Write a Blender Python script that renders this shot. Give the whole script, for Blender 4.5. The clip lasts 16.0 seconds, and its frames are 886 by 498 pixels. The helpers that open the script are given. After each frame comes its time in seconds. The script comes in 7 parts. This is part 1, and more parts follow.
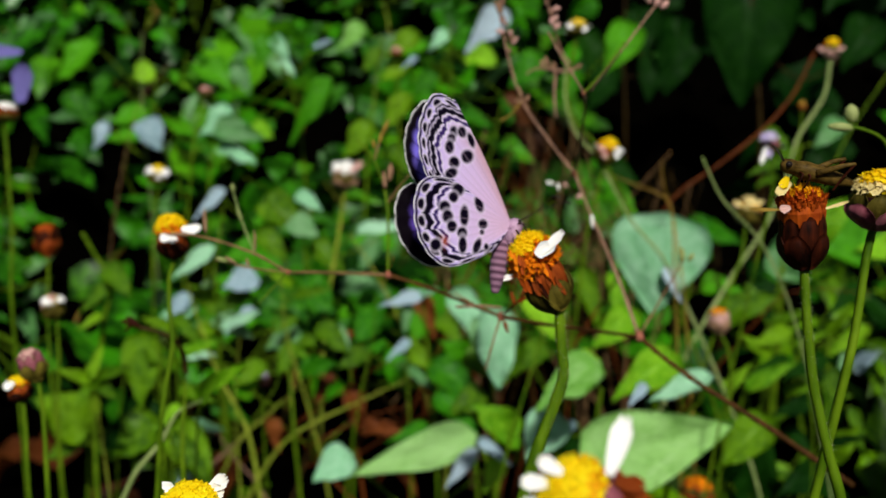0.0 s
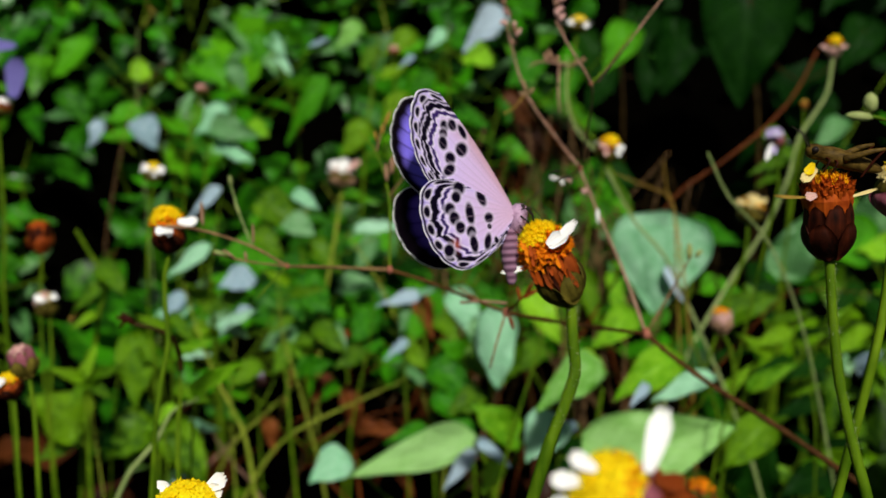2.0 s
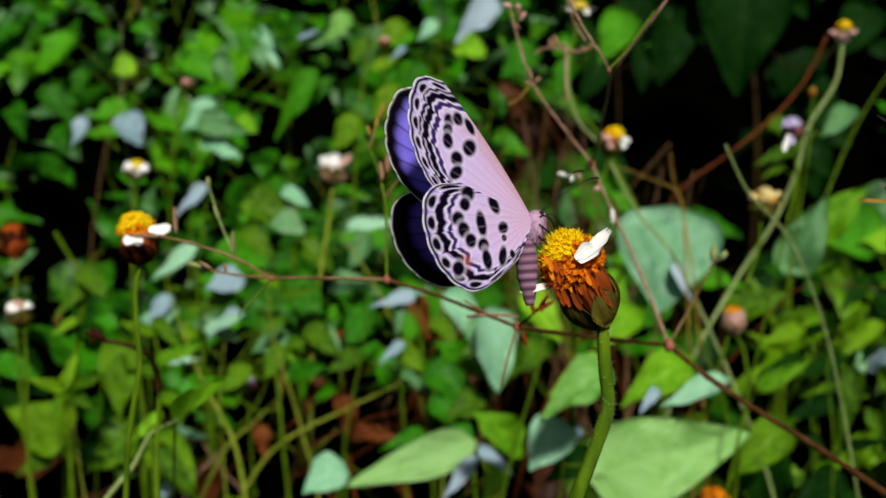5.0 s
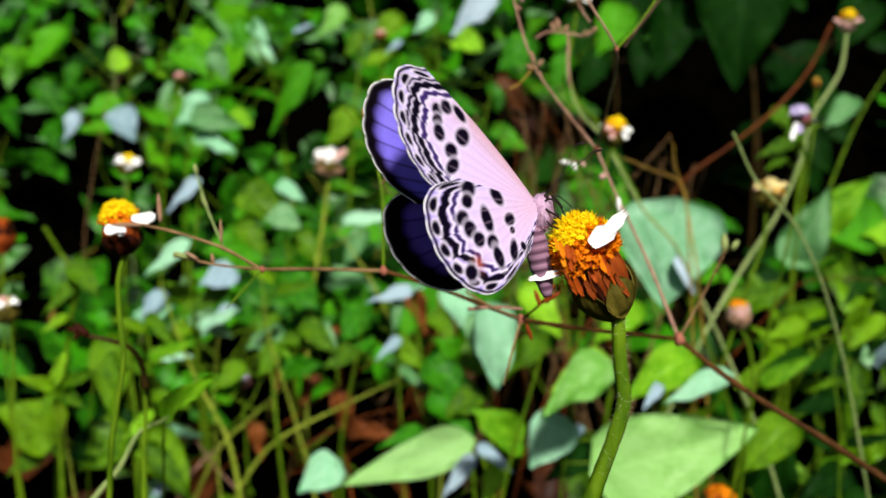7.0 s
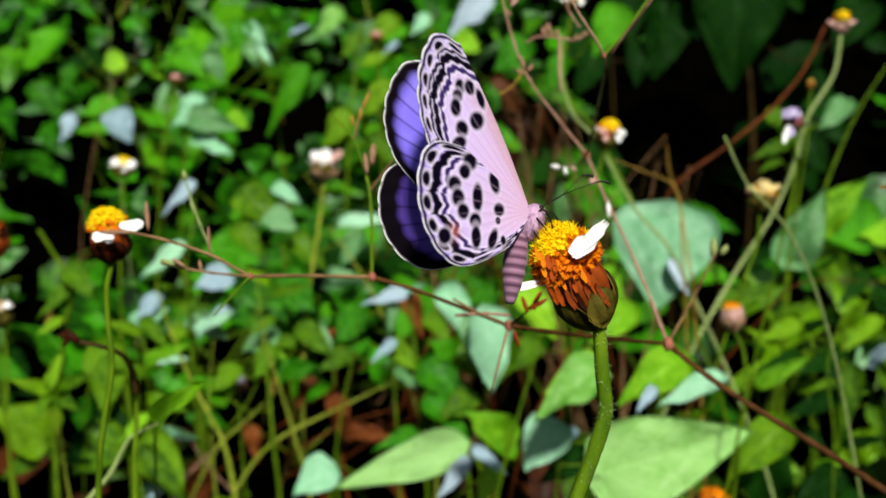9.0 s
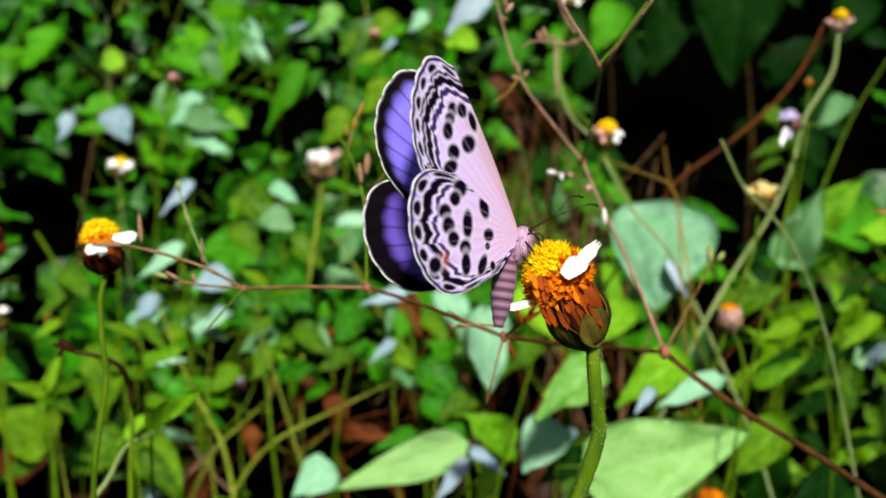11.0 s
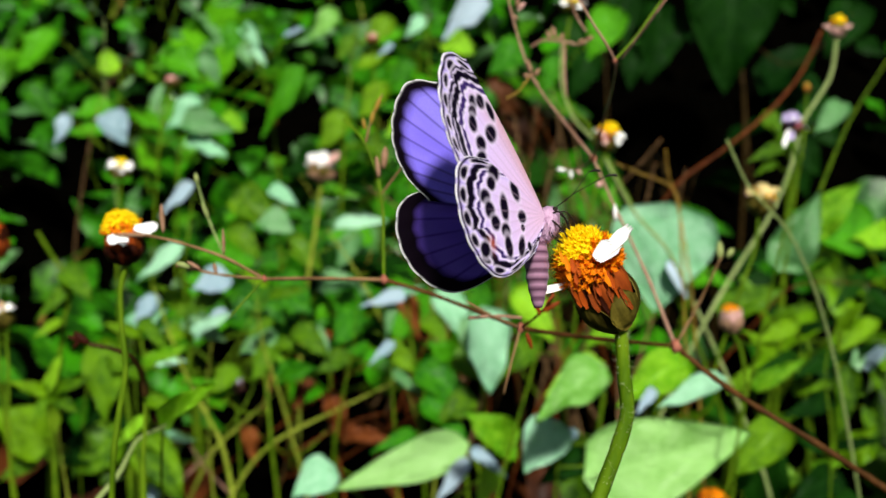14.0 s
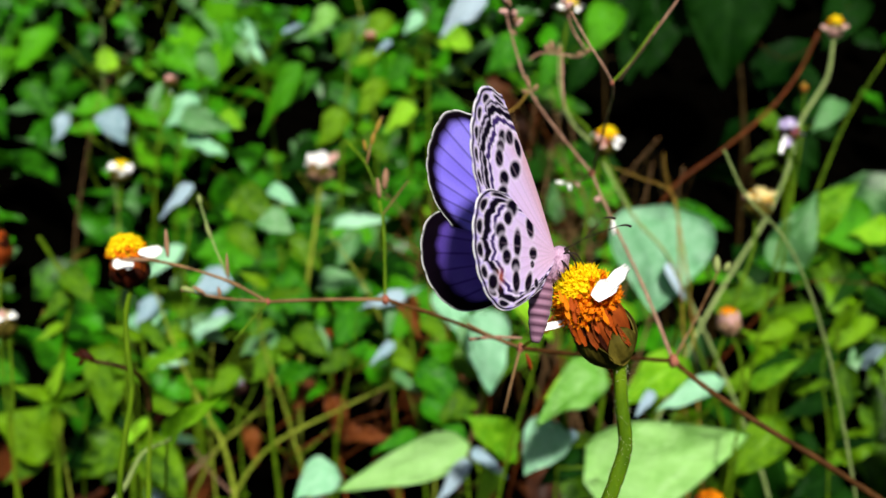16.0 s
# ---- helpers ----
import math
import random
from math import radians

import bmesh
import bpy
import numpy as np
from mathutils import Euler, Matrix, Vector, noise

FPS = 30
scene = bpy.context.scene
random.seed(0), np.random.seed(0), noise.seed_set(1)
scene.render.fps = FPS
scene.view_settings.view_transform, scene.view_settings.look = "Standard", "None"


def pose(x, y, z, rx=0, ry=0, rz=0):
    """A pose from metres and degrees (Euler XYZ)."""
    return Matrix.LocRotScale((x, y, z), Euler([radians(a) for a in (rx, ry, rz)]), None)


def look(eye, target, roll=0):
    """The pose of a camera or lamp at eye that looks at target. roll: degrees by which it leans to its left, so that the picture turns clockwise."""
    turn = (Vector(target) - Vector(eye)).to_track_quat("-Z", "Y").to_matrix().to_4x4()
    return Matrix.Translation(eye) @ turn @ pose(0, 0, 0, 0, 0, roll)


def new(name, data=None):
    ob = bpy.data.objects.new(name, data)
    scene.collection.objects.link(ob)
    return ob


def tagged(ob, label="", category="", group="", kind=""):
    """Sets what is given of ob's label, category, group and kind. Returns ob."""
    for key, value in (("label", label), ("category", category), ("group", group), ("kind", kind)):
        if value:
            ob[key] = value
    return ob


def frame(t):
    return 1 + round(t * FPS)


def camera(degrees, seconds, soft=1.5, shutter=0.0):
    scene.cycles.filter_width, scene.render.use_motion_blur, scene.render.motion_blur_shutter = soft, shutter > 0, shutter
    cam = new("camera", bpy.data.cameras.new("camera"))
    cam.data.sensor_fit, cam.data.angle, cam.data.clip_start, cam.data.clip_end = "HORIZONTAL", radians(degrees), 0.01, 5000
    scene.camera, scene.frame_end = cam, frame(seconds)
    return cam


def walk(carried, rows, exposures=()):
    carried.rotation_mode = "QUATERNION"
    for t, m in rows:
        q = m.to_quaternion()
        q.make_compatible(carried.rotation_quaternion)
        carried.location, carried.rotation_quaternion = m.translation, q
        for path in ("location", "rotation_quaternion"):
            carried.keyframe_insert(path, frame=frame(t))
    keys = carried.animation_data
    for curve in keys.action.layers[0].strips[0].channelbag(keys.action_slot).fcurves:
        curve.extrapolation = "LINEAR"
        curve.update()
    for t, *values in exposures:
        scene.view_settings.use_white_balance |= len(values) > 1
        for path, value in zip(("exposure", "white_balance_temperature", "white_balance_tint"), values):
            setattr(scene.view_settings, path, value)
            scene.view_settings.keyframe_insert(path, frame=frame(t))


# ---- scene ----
# ---------- camera ----------
cam = camera(50, 16.0, soft=1.5)
cam.data.dof.use_dof = True
cam.data.dof.focus_distance = 0.097
cam.data.dof.aperture_fstop = 37.0
walk(cam, [
    (0.0, pose(0.00000, 0.00000, 0.30000, 75.000, -0.000, 0.000)),
    (0.5, pose(0.00030, 0.00110, 0.29974, 74.969, -0.014, -0.014)),
    (1.0, pose(0.00028, 0.00217, 0.29900, 75.007, -0.037, -0.025)),
    (1.5, pose(-0.00060, 0.00340, 0.29766, 75.081, -0.178, -0.126)),
    (2.0, pose(-0.00150, 0.00424, 0.29742, 75.104, -0.223, -0.232)),
    (2.5, pose(-0.00252, 0.00559, 0.29512, 75.380, -0.422, -0.258)),
    (3.0, pose(-0.00324, 0.00891, 0.29379, 75.462, -0.466, -0.339)),
    (3.5, pose(-0.00229, 0.01199, 0.29390, 75.334, -0.267, -0.328)),
    (4.0, pose(-0.00221, 0.01562, 0.29714, 74.792, 0.121, -0.438)),
    (6.5, pose(-0.00479, 0.02827, 0.29133, 74.590, 0.322, -1.137)),
    (7.0, pose(-0.00354, 0.02937, 0.29191, 74.475, 0.440, -1.112)),
    (7.5, pose(-0.00302, 0.02957, 0.29251, 74.444, 0.441, -1.143)),
    (8.0, pose(-0.00347, 0.02925, 0.29193, 74.555, 0.387, -1.284)),
    (8.5, pose(-0.00283, 0.03004, 0.29488, 74.255, 0.577, -1.315)),
    (9.0, pose(-0.00188, 0.02933, 0.29291, 74.476, 0.524, -1.218)),
    (11.5, pose(-0.00052, 0.03161, 0.29531, 74.147, 0.741, -1.299)),
    (12.0, pose(0.00012, 0.03335, 0.29255, 74.399, 0.612, -1.252)),
    (12.5, pose(-0.00505, 0.03035, 0.29364, 74.422, 0.392, -1.762)),
    (13.0, pose(-0.00432, 0.03064, 0.29325, 74.493, 0.397, -1.688)),
    (13.5, pose(-0.00418, 0.03055, 0.29646, 74.171, 0.574, -1.695)),
    (14.0, pose(-0.00521, 0.02838, 0.29341, 74.581, 0.314, -1.726)),
    (14.5, pose(-0.00465, 0.02881, 0.29687, 74.189, 0.584, -1.726)),
    (15.0, pose(-0.00378, 0.02828, 0.29626, 74.262, 0.581, -1.618)),
    (15.5, pose(-0.00348, 0.02676, 0.29667, 74.265, 0.589, -1.552)),
    (16.0, pose(-0.00547, 0.02764, 0.29857, 74.030, 0.599, -1.882)),
], [(0.0, -0.34), (4.0, -0.34), (6.5, -0.35), (7.0, 0.19), (7.5, 0.05), (8.5, 0.13), (9.0, 0.11), (11.5, 0.21), (12.0, 0.03), (12.5, 0.06), (13.0, 0.09), (14.0, 0.21), (16.0, 0.25)])

# ---------- light: bright overcast, sky open above and behind ----------
SUN_UP, SUN_TURN = 50.0, 170.0
world = bpy.data.worlds.new("sky")
scene.world = world
world.use_nodes = True
sky = world.node_tree.nodes.new("ShaderNodeTexSky")
sky.sky_type, sky.sun_disc = "NISHITA", False
sky.sun_elevation, sky.sun_rotation = radians(SUN_UP), radians(SUN_TURN)
sky.air_density, sky.dust_density = 1.0, 3.0
world.node_tree.links.new(sky.outputs[0], world.node_tree.nodes["Background"].inputs[0])
world.node_tree.nodes["Background"].inputs[1].default_value = 0.032
sun = new("sun", bpy.data.lights.new("sun", "SUN"))
sun.data.energy, sun.data.angle, sun.data.color = 5.3, radians(6), (1.0, 0.96, 0.86)
a, b = radians(SUN_TURN), radians(SUN_UP)
sun.matrix_basis = look(Vector((math.sin(a) * math.cos(b), math.cos(a) * math.cos(b), math.sin(b))) * 20, (0, 0, 0))

from functools import lru_cache

# ---------- materials ----------


def nodes(name):
    m = bpy.data.materials.new(name)
    m.use_nodes = True
    t = m.node_tree
    return m, t, t.nodes["Principled BSDF"], t.nodes["Material Output"]


def ramp(t, fac, stops):
    r = t.nodes.new("ShaderNodeValToRGB")
    while len(r.color_ramp.elements) < len(stops):
        r.color_ramp.elements.new(0.5)
    for e, (p, c) in zip(r.color_ramp.elements, stops):
        e.position, e.color = p, (*c, 1)
    t.links.new(fac, r.inputs[0])
    return r.outputs[0]


def mixed(t, fac, a, b, mode="MIX"):
    n = t.nodes.new("ShaderNodeMix")
    n.data_type, n.blend_type = "RGBA", mode
    for v, i in ((fac, 0), (a, 6), (b, 7)):
        if isinstance(v, (int, float)):
            n.inputs[i].default_value = v
        elif isinstance(v, tuple):
            n.inputs[i].default_value = (*v, 1)
        else:
            t.links.new(v, n.inputs[i])
    return n.outputs[2]


def grain(t, scale, detail=4.0, rough=0.6, coord="Object"):
    c = t.nodes.new("ShaderNodeTexCoord")
    n = t.nodes.new("ShaderNodeTexNoise")
    n.inputs["Scale"].default_value, n.inputs["Detail"].default_value, n.inputs["Roughness"].default_value = scale, detail, rough
    t.links.new(c.outputs[coord], n.inputs["Vector"])
    return n.outputs["Fac"]


def arith(t, op, a, b=0.0):
    n = t.nodes.new("ShaderNodeMath")
    n.operation = op
    for v, i in ((a, 0), (b, 1)):
        if isinstance(v, (int, float)):
            n.inputs[i].default_value = v
        else:
            t.links.new(v, n.inputs[i])
    return n.outputs[0]


def bumped(t, p, height, strength, distance):
    b = t.nodes.new("ShaderNodeBump")
    b.inputs["Strength"].default_value, b.inputs["Distance"].default_value = strength, distance
    t.links.new(height, b.inputs["Height"])
    t.links.new(b.outputs[0], p.inputs["Normal"])


def thin(t, p, out, colour, share):
    """Lets part of the light through, as a leaf or a petal does."""
    tr = t.nodes.new("ShaderNodeBsdfTranslucent")
    mx = t.nodes.new("ShaderNodeMixShader")
    mx.inputs[0].default_value = share
    if isinstance(colour, tuple):
        tr.inputs[0].default_value = (*colour, 1)
    else:
        t.links.new(colour, tr.inputs[0])
    t.links.new(p.outputs[0], mx.inputs[1])
    t.links.new(tr.outputs[0], mx.inputs[2])
    t.links.new(mx.outputs[0], out.inputs[0])


def leaf_material(name, dark, mid, light, gloss=0.42, island=False, vein=0.5, shine=0.2):
    m, t, p, out = nodes(name)
    if island:
        g = t.nodes.new("ShaderNodeNewGeometry")
        one = g.outputs["Random Per Island"]
    else:
        o = t.nodes.new("ShaderNodeObjectInfo")
        one = o.outputs["Random"]
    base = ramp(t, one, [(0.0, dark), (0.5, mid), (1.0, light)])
    uv = t.nodes.new("ShaderNodeUVMap")
    uv.uv_map = "UVMap"
    sep = t.nodes.new("ShaderNodeSeparateXYZ")
    t.links.new(uv.outputs[0], sep.inputs[0])
    side = arith(t, "ABSOLUTE", arith(t, "SUBTRACT", sep.outputs[0], 0.5))
    rib = arith(t, "LESS_THAN", side, 0.018)
    wave = arith(t, "SINE", arith(t, "MULTIPLY", arith(t, "SUBTRACT", sep.outputs[1], arith(t, "MULTIPLY", side, 0.75)), 30.0))
    veins = arith(t, "MAXIMUM", rib, arith(t, "POWER", arith(t, "MAXIMUM", wave, 0.0), 14.0))
    spots = grain(t, 260 if island else 42, 5)
    blotch = grain(t, 60 if island else 5, 3)
    c = mixed(t, arith(t, "MULTIPLY", spots, 0.35), base, mid)
    c = mixed(t, ramp(t, blotch, [(0.42, (0, 0, 0)), (0.72, (0.6, 0.6, 0.6))]), c, light)
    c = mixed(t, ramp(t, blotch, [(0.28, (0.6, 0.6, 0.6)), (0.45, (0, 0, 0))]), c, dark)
    c = mixed(t, arith(t, "MULTIPLY", veins, vein * 0.5), c, tuple(min(1, v * 1.4 + 0.01) for v in light))
    scar = ramp(t, grain(t, 95 if island else 13, 6, 0.7), [(0.70, (0, 0, 0)), (0.76, (0.8, 0.8, 0.8))])
    c = mixed(t, scar, c, (0.12, 0.08, 0.02))
    t.links.new(c, p.inputs["Base Color"])
    t.links.new(arith(t, "ADD", arith(t, "MULTIPLY", spots, 0.3), gloss - 0.15), p.inputs["Roughness"])
    p.inputs["Specular IOR Level"].default_value = shine
    p.inputs["Coat Weight"].default_value, p.inputs["Coat Roughness"].default_value = shine * 0.5, 0.34
    bumped(t, p, arith(t, "ADD", arith(t, "MULTIPLY", veins, -0.25), arith(t, "ADD", spots, arith(t, "MULTIPLY", blotch, 2.0))), 0.6 if island else 0.35, 0.0012 if island else 0.012)
    thin(t, p, out, mixed(t, 0.35, c, light), 0.25)
    return m


def stalk_material(name, low, high, scale=220, gloss=0.5, seethrough=0.0):
    """Fibrous plant skin: streaks along the length, blotches and fine grain."""
    m, t, p, out = nodes(name)
    c = t.nodes.new("ShaderNodeTexCoord")
    mp = t.nodes.new("ShaderNodeMapping")
    mp.inputs["Scale"].default_value = (1, 1, 0.12)
    t.links.new(c.outputs["Object"], mp.inputs["Vector"])
    n = t.nodes.new("ShaderNodeTexNoise")
    n.inputs["Scale"].default_value, n.inputs["Detail"].default_value = scale * 3, 4
    t.links.new(mp.outputs[0], n.inputs["Vector"])
    streak = n.outputs["Fac"]
    g = grain(t, scale, 5)
    patch = grain(t, scale * 0.25, 2)
    o = t.nodes.new("ShaderNodeObjectInfo")
    k = arith(t, "ADD", arith(t, "MULTIPLY", g, 0.3), arith(t, "ADD", arith(t, "MULTIPLY", patch, 0.35), arith(t, "MULTIPLY", streak, 0.35)))
    col = ramp(t, k, [(0.36, low), (0.62, high)])
    col = mixed(t, arith(t, "MULTIPLY", o.outputs["Random"], 0.3), col, low)
    t.links.new(col, p.inputs["Base Color"])
    p.inputs["Roughness"].default_value = gloss
    p.inputs["Specular IOR Level"].default_value = 0.08
    bumped(t, p, arith(t, "ADD", g, streak), 0.5 if scale < 600 else 0.15, 0.0004 if scale < 600 else 0.0001)
    if seethrough:
        thin(t, p, out, col, seethrough)
    return m


def pigment_material(name, gloss, sheen=0.0, through_share=0.12):
    m, t, p, out = nodes(name)
    a = t.nodes.new("ShaderNodeVertexColor")
    a.layer_name = "pigment"
    p.inputs["Specular IOR Level"].default_value = 0.03
    g = grain(t, 5200, 3)
    c = mixed(t, ramp(t, g, [(0.3, (0.0, 0.0, 0.0)), (0.8, (0.28, 0.28, 0.28))]), a.outputs[0], (0.5, 0.45, 0.6), "MULTIPLY")
    t.links.new(c, p.inputs["Base Color"])
    p.inputs["Roughness"].default_value = gloss
    p.inputs["Sheen Weight"].default_value = sheen
    bumped(t, p, g, 0.25, 0.0001)
    thin(t, p, out, c, through_share)
    return m


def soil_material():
    m, t, p, out = nodes("soil_shade_black")
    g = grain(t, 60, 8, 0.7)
    # near-black stops: shade under the plants put into the soil colour
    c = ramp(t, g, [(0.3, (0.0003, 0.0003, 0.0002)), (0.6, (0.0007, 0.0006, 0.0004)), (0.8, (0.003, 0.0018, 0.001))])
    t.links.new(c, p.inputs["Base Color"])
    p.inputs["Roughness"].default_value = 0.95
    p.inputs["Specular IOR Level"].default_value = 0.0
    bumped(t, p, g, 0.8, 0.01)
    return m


# ---------- mesh helpers ----------


def mesh_of(name, verts, faces, mats, smooth=True, uvs=None, slots=None):
    me = bpy.data.meshes.new(name)
    me.from_pydata([tuple(v) for v in verts], [], faces)
    for m in mats if isinstance(mats, (list, tuple)) else [mats]:
        me.materials.append(m)
    if uvs is not None:
        layer = me.uv_layers.new(name="UVMap")
        loops = np.zeros(len(me.loops), dtype=np.int32)
        me.loops.foreach_get("vertex_index", loops)
        layer.data.foreach_set("uv", np.asarray(uvs, dtype=np.float32)[loops].ravel())
    if slots is not None:
        me.polygons.foreach_set("material_index", np.asarray(slots, dtype=np.int32))
    me.polygons.foreach_set("use_smooth", [smooth] * len(me.polygons))
    me.update()
    return me


def piece(name, me, parent, m=None, label=""):
    """One mesh object under a thing or a part."""
    ob = new(name, me)
    ob.parent = parent
    if m is not None:
        ob.matrix_basis = m
    if label:
        ob["label"] = label
    return ob


def thing(name, at, label, category, group="", kind=""):
    return tagged(place(new(name), Matrix.Translation(at)), label, category, group, kind)


def place(ob, m):
    ob.matrix_basis = m
    return ob


class Batch:
    """Gathers vertices and faces of one mesh."""

    def __init__(self):
        self.v, self.f, self.uv, self.slot = [], [], [], []

    def add(self, verts, faces, uvs=None, slot=0):
        n = len(self.v)
        self.v.extend(tuple(v) for v in verts)
        self.f.extend(tuple(i + n for i in f) for f in faces)
        self.uv.extend(uvs if uvs is not None else [(0.2, 0.2)] * len(verts))
        self.slot.extend([slot] * len(faces))

    def mesh(self, name, mats, smooth=True):
        return mesh_of(name, self.v, self.f, mats, smooth, self.uv, self.slot)


def smooth_line(points, n=6):
    """A smooth line through the points, with no overshoot where they lie close together."""
    p = [Vector(q) for q in points]
    if len(p) < 3:
        return [p[0].lerp(p[-1], i / n) for i in range(n + 1)]
    q = [p[0] * 2 - p[1], *p, p[-1] * 2 - p[-2]]
    way = []
    for a, b, c in zip(q, q[1:], q[2:]):
        w = (c - b).normalized() + (b - a).normalized()
        way.append(w.normalized() * min((c - b).length, (b - a).length) if w.length > 1e-6 else Vector((0, 0, 0)))
    out = []
    for a, b, s, e in zip(p, p[1:], way, way[1:]):
        k = max(n, min(14, int((b - a).length / 0.012)))
        for i in range(k):
            u = i / k
            out.append(a * (2 * u ** 3 - 3 * u * u + 1) + s * (u ** 3 - 2 * u * u + u) + b * (3 * u * u - 2 * u ** 3) + e * (u ** 3 - u * u))
    return out + [p[-1]]


def tube(points, r0, r1=None, sides=7, n=6, knots=0.0, seed=0):
    """Vertices and faces of a tapered stalk along the points, with slight swellings."""
    line = smooth_line(points, n)
    r1 = r0 if r1 is None else r1
    rnd = random.Random(seed)
    verts, faces, side = [], [], Vector((1, 0.2, 0.1))
    for i, c in enumerate(line):
        way = (line[min(i + 1, len(line) - 1)] - line[max(i - 1, 0)]).normalized()
        a = way.cross(side)
        if a.length < 1e-4:
            a = way.cross(Vector((0, 1, 0)))
        a.normalize()
        b = way.cross(a)
        side = -b
        r = (r0 + (r1 - r0) * i / (len(line) - 1)) * (1 + knots * (rnd.random() - 0.4))
        for k in range(sides):
            w = 2 * math.pi * k / sides
            verts.append(c + (a * math.cos(w) + b * math.sin(w)) * r)
    for i in range(len(line) - 1):
        for k in range(sides):
            k2 = (k + 1) % sides
            faces.append((i * sides + k, i * sides + k2, (i + 1) * sides + k2, (i + 1) * sides + k))
    faces.append(tuple(range(sides))[::-1])
    e = (len(line) - 1) * sides
    faces.append(tuple(range(e, e + sides)))
    return verts, faces


def lathe(profile, sides=16, wobble=0.0, seed=0):
    """Turned body about z from (radius, height) pairs."""
    rnd = random.Random(seed)
    verts, faces = [], []
    for r, z in profile:
        for k in range(sides):
            w = 2 * math.pi * k / sides
            q = r * (1 + wobble * (rnd.random() - 0.5))
            verts.append((q * math.cos(w), q * math.sin(w), z))
    for i in range(len(profile) - 1):
        for k in range(sides):
            k2 = (k + 1) % sides
            faces.append((i * sides + k, i * sides + k2, (i + 1) * sides + k2, (i + 1) * sides + k))
    faces.append(tuple(range(sides))[::-1])
    e = (len(profile) - 1) * sides
    faces.append(tuple(range(e, e + sides)))
    return verts, faces


def leaf_sheet(length=1.0, width=0.6, heart=0.3, fold=0.25, droop=0.25, wave=0.04, teeth=0.0, seed=0, rows=11, cols=4, thick=0.006):
    """A leaf blade along +y from its base, facing +z, with a fold at the midrib, a droop and a rim of its own thickness."""
    rnd = random.Random(seed)
    ph, ph2 = rnd.random() * 6, rnd.random() * 6
    verts, uvs, faces = [], [], []
    n = 2 * cols + 1
    for i in range(rows + 1):
        v = i / rows
        w = width * 0.5 * (math.sin(math.pi * min(1, v ** (0.62 - 0.2 * heart))) ** 0.8) * (1.12 - 0.35 * v)
        if teeth:
            w *= 1 + teeth * (1 if i % 2 else -1)
        for k in range(-cols, cols + 1):
            u = k / cols
            x = u * w
            y = v * length - heart * 0.35 * length * abs(u) ** 1.5 * max(0, 1 - v * 3.2)
            z = abs(x) * fold - droop * length * v * v * 0.5 + wave * length * math.sin(ph + 7 * v + 2.2 * u) * abs(u) + wave * 0.6 * length * math.sin(ph2 + 15 * v - 3 * u) * abs(u) ** 2
            verts.append((x, y, z))
            uvs.append((0.5 + 0.5 * u * 0.98, v))
    top = len(verts)
    for i in range(rows):
        for k in range(n - 1):
            a = i * n + k
            faces.append((a, a + 1, a + n + 1, a + n))
    if thick:
        verts += [(x, y, z - thick * length) for x, y, z in verts]
        uvs += uvs
        low = [tuple(j + top for j in f[::-1]) for f in faces]
        rim = [i * n for i in range(rows + 1)] + [rows * n + k for k in range(1, n)] + [i * n + n - 1 for i in range(rows - 1, -1, -1)] + [k for k in range(n - 2, 0, -1)]
        faces = faces + low + [(rim[(j + 1) % len(rim)], rim[j], rim[j] + top, rim[(j + 1) % len(rim)] + top) for j in range(len(rim))]
    return verts, faces, uvs


@lru_cache(maxsize=None)
def blade_mesh(kind, variant, colour):
    """Shared leaf meshes of unit length."""
    spec = {
        "heart": dict(width=0.80, heart=0.85, fold=0.30, droop=0.40, wave=0.06),
        "ovate": dict(width=0.56, heart=0.25, fold=0.32, droop=0.42, wave=0.06),
        "broad": dict(width=1.06, heart=0.5, fold=0.10, droop=0.15, wave=0.05),
        "round": dict(width=0.88, heart=0.45, fold=0.26, droop=0.32, wave=0.07),
        "lance": dict(width=0.30, heart=0.0, fold=0.30, droop=0.35, wave=0.04),
        "wither": dict(width=0.45, heart=0.1, fold=0.9, droop=0.8, wave=0.16),
    }[kind]
    v, f, uv = leaf_sheet(seed=variant * 7 + len(kind), rows=14, cols=5, **spec)
    return mesh_of("leaf", v, f, MAT[colour], True, uv)


def blade_pose(base, tip, facing, tilt=0.0):
    """Pose of a unit leaf from base to tip, its face turned to facing, rolled by tilt degrees about its length."""
    b, e = Vector(base), Vector(tip)
    y = (e - b)
    s = y.length
    y.normalize()
    z = Vector(facing) - y * y.dot(Vector(facing))
    z.normalize()
    x = y.cross(z)
    r = Matrix((x, y, z)).transposed().to_4x4()
    return Matrix.Translation(b) @ r @ pose(0, 0, 0, 0, tilt, 0) @ Matrix.Scale(s, 4)


def aim(at, way, spin=0.0, size=1.0):
    """Pose that turns local z to way."""
    q = Vector(way).normalized().to_track_quat("Z", "Y").to_matrix().to_4x4()
    return Matrix.Translation(at) @ q @ pose(0, 0, 0, 0, 0, spin) @ Matrix.Scale(size, 4)

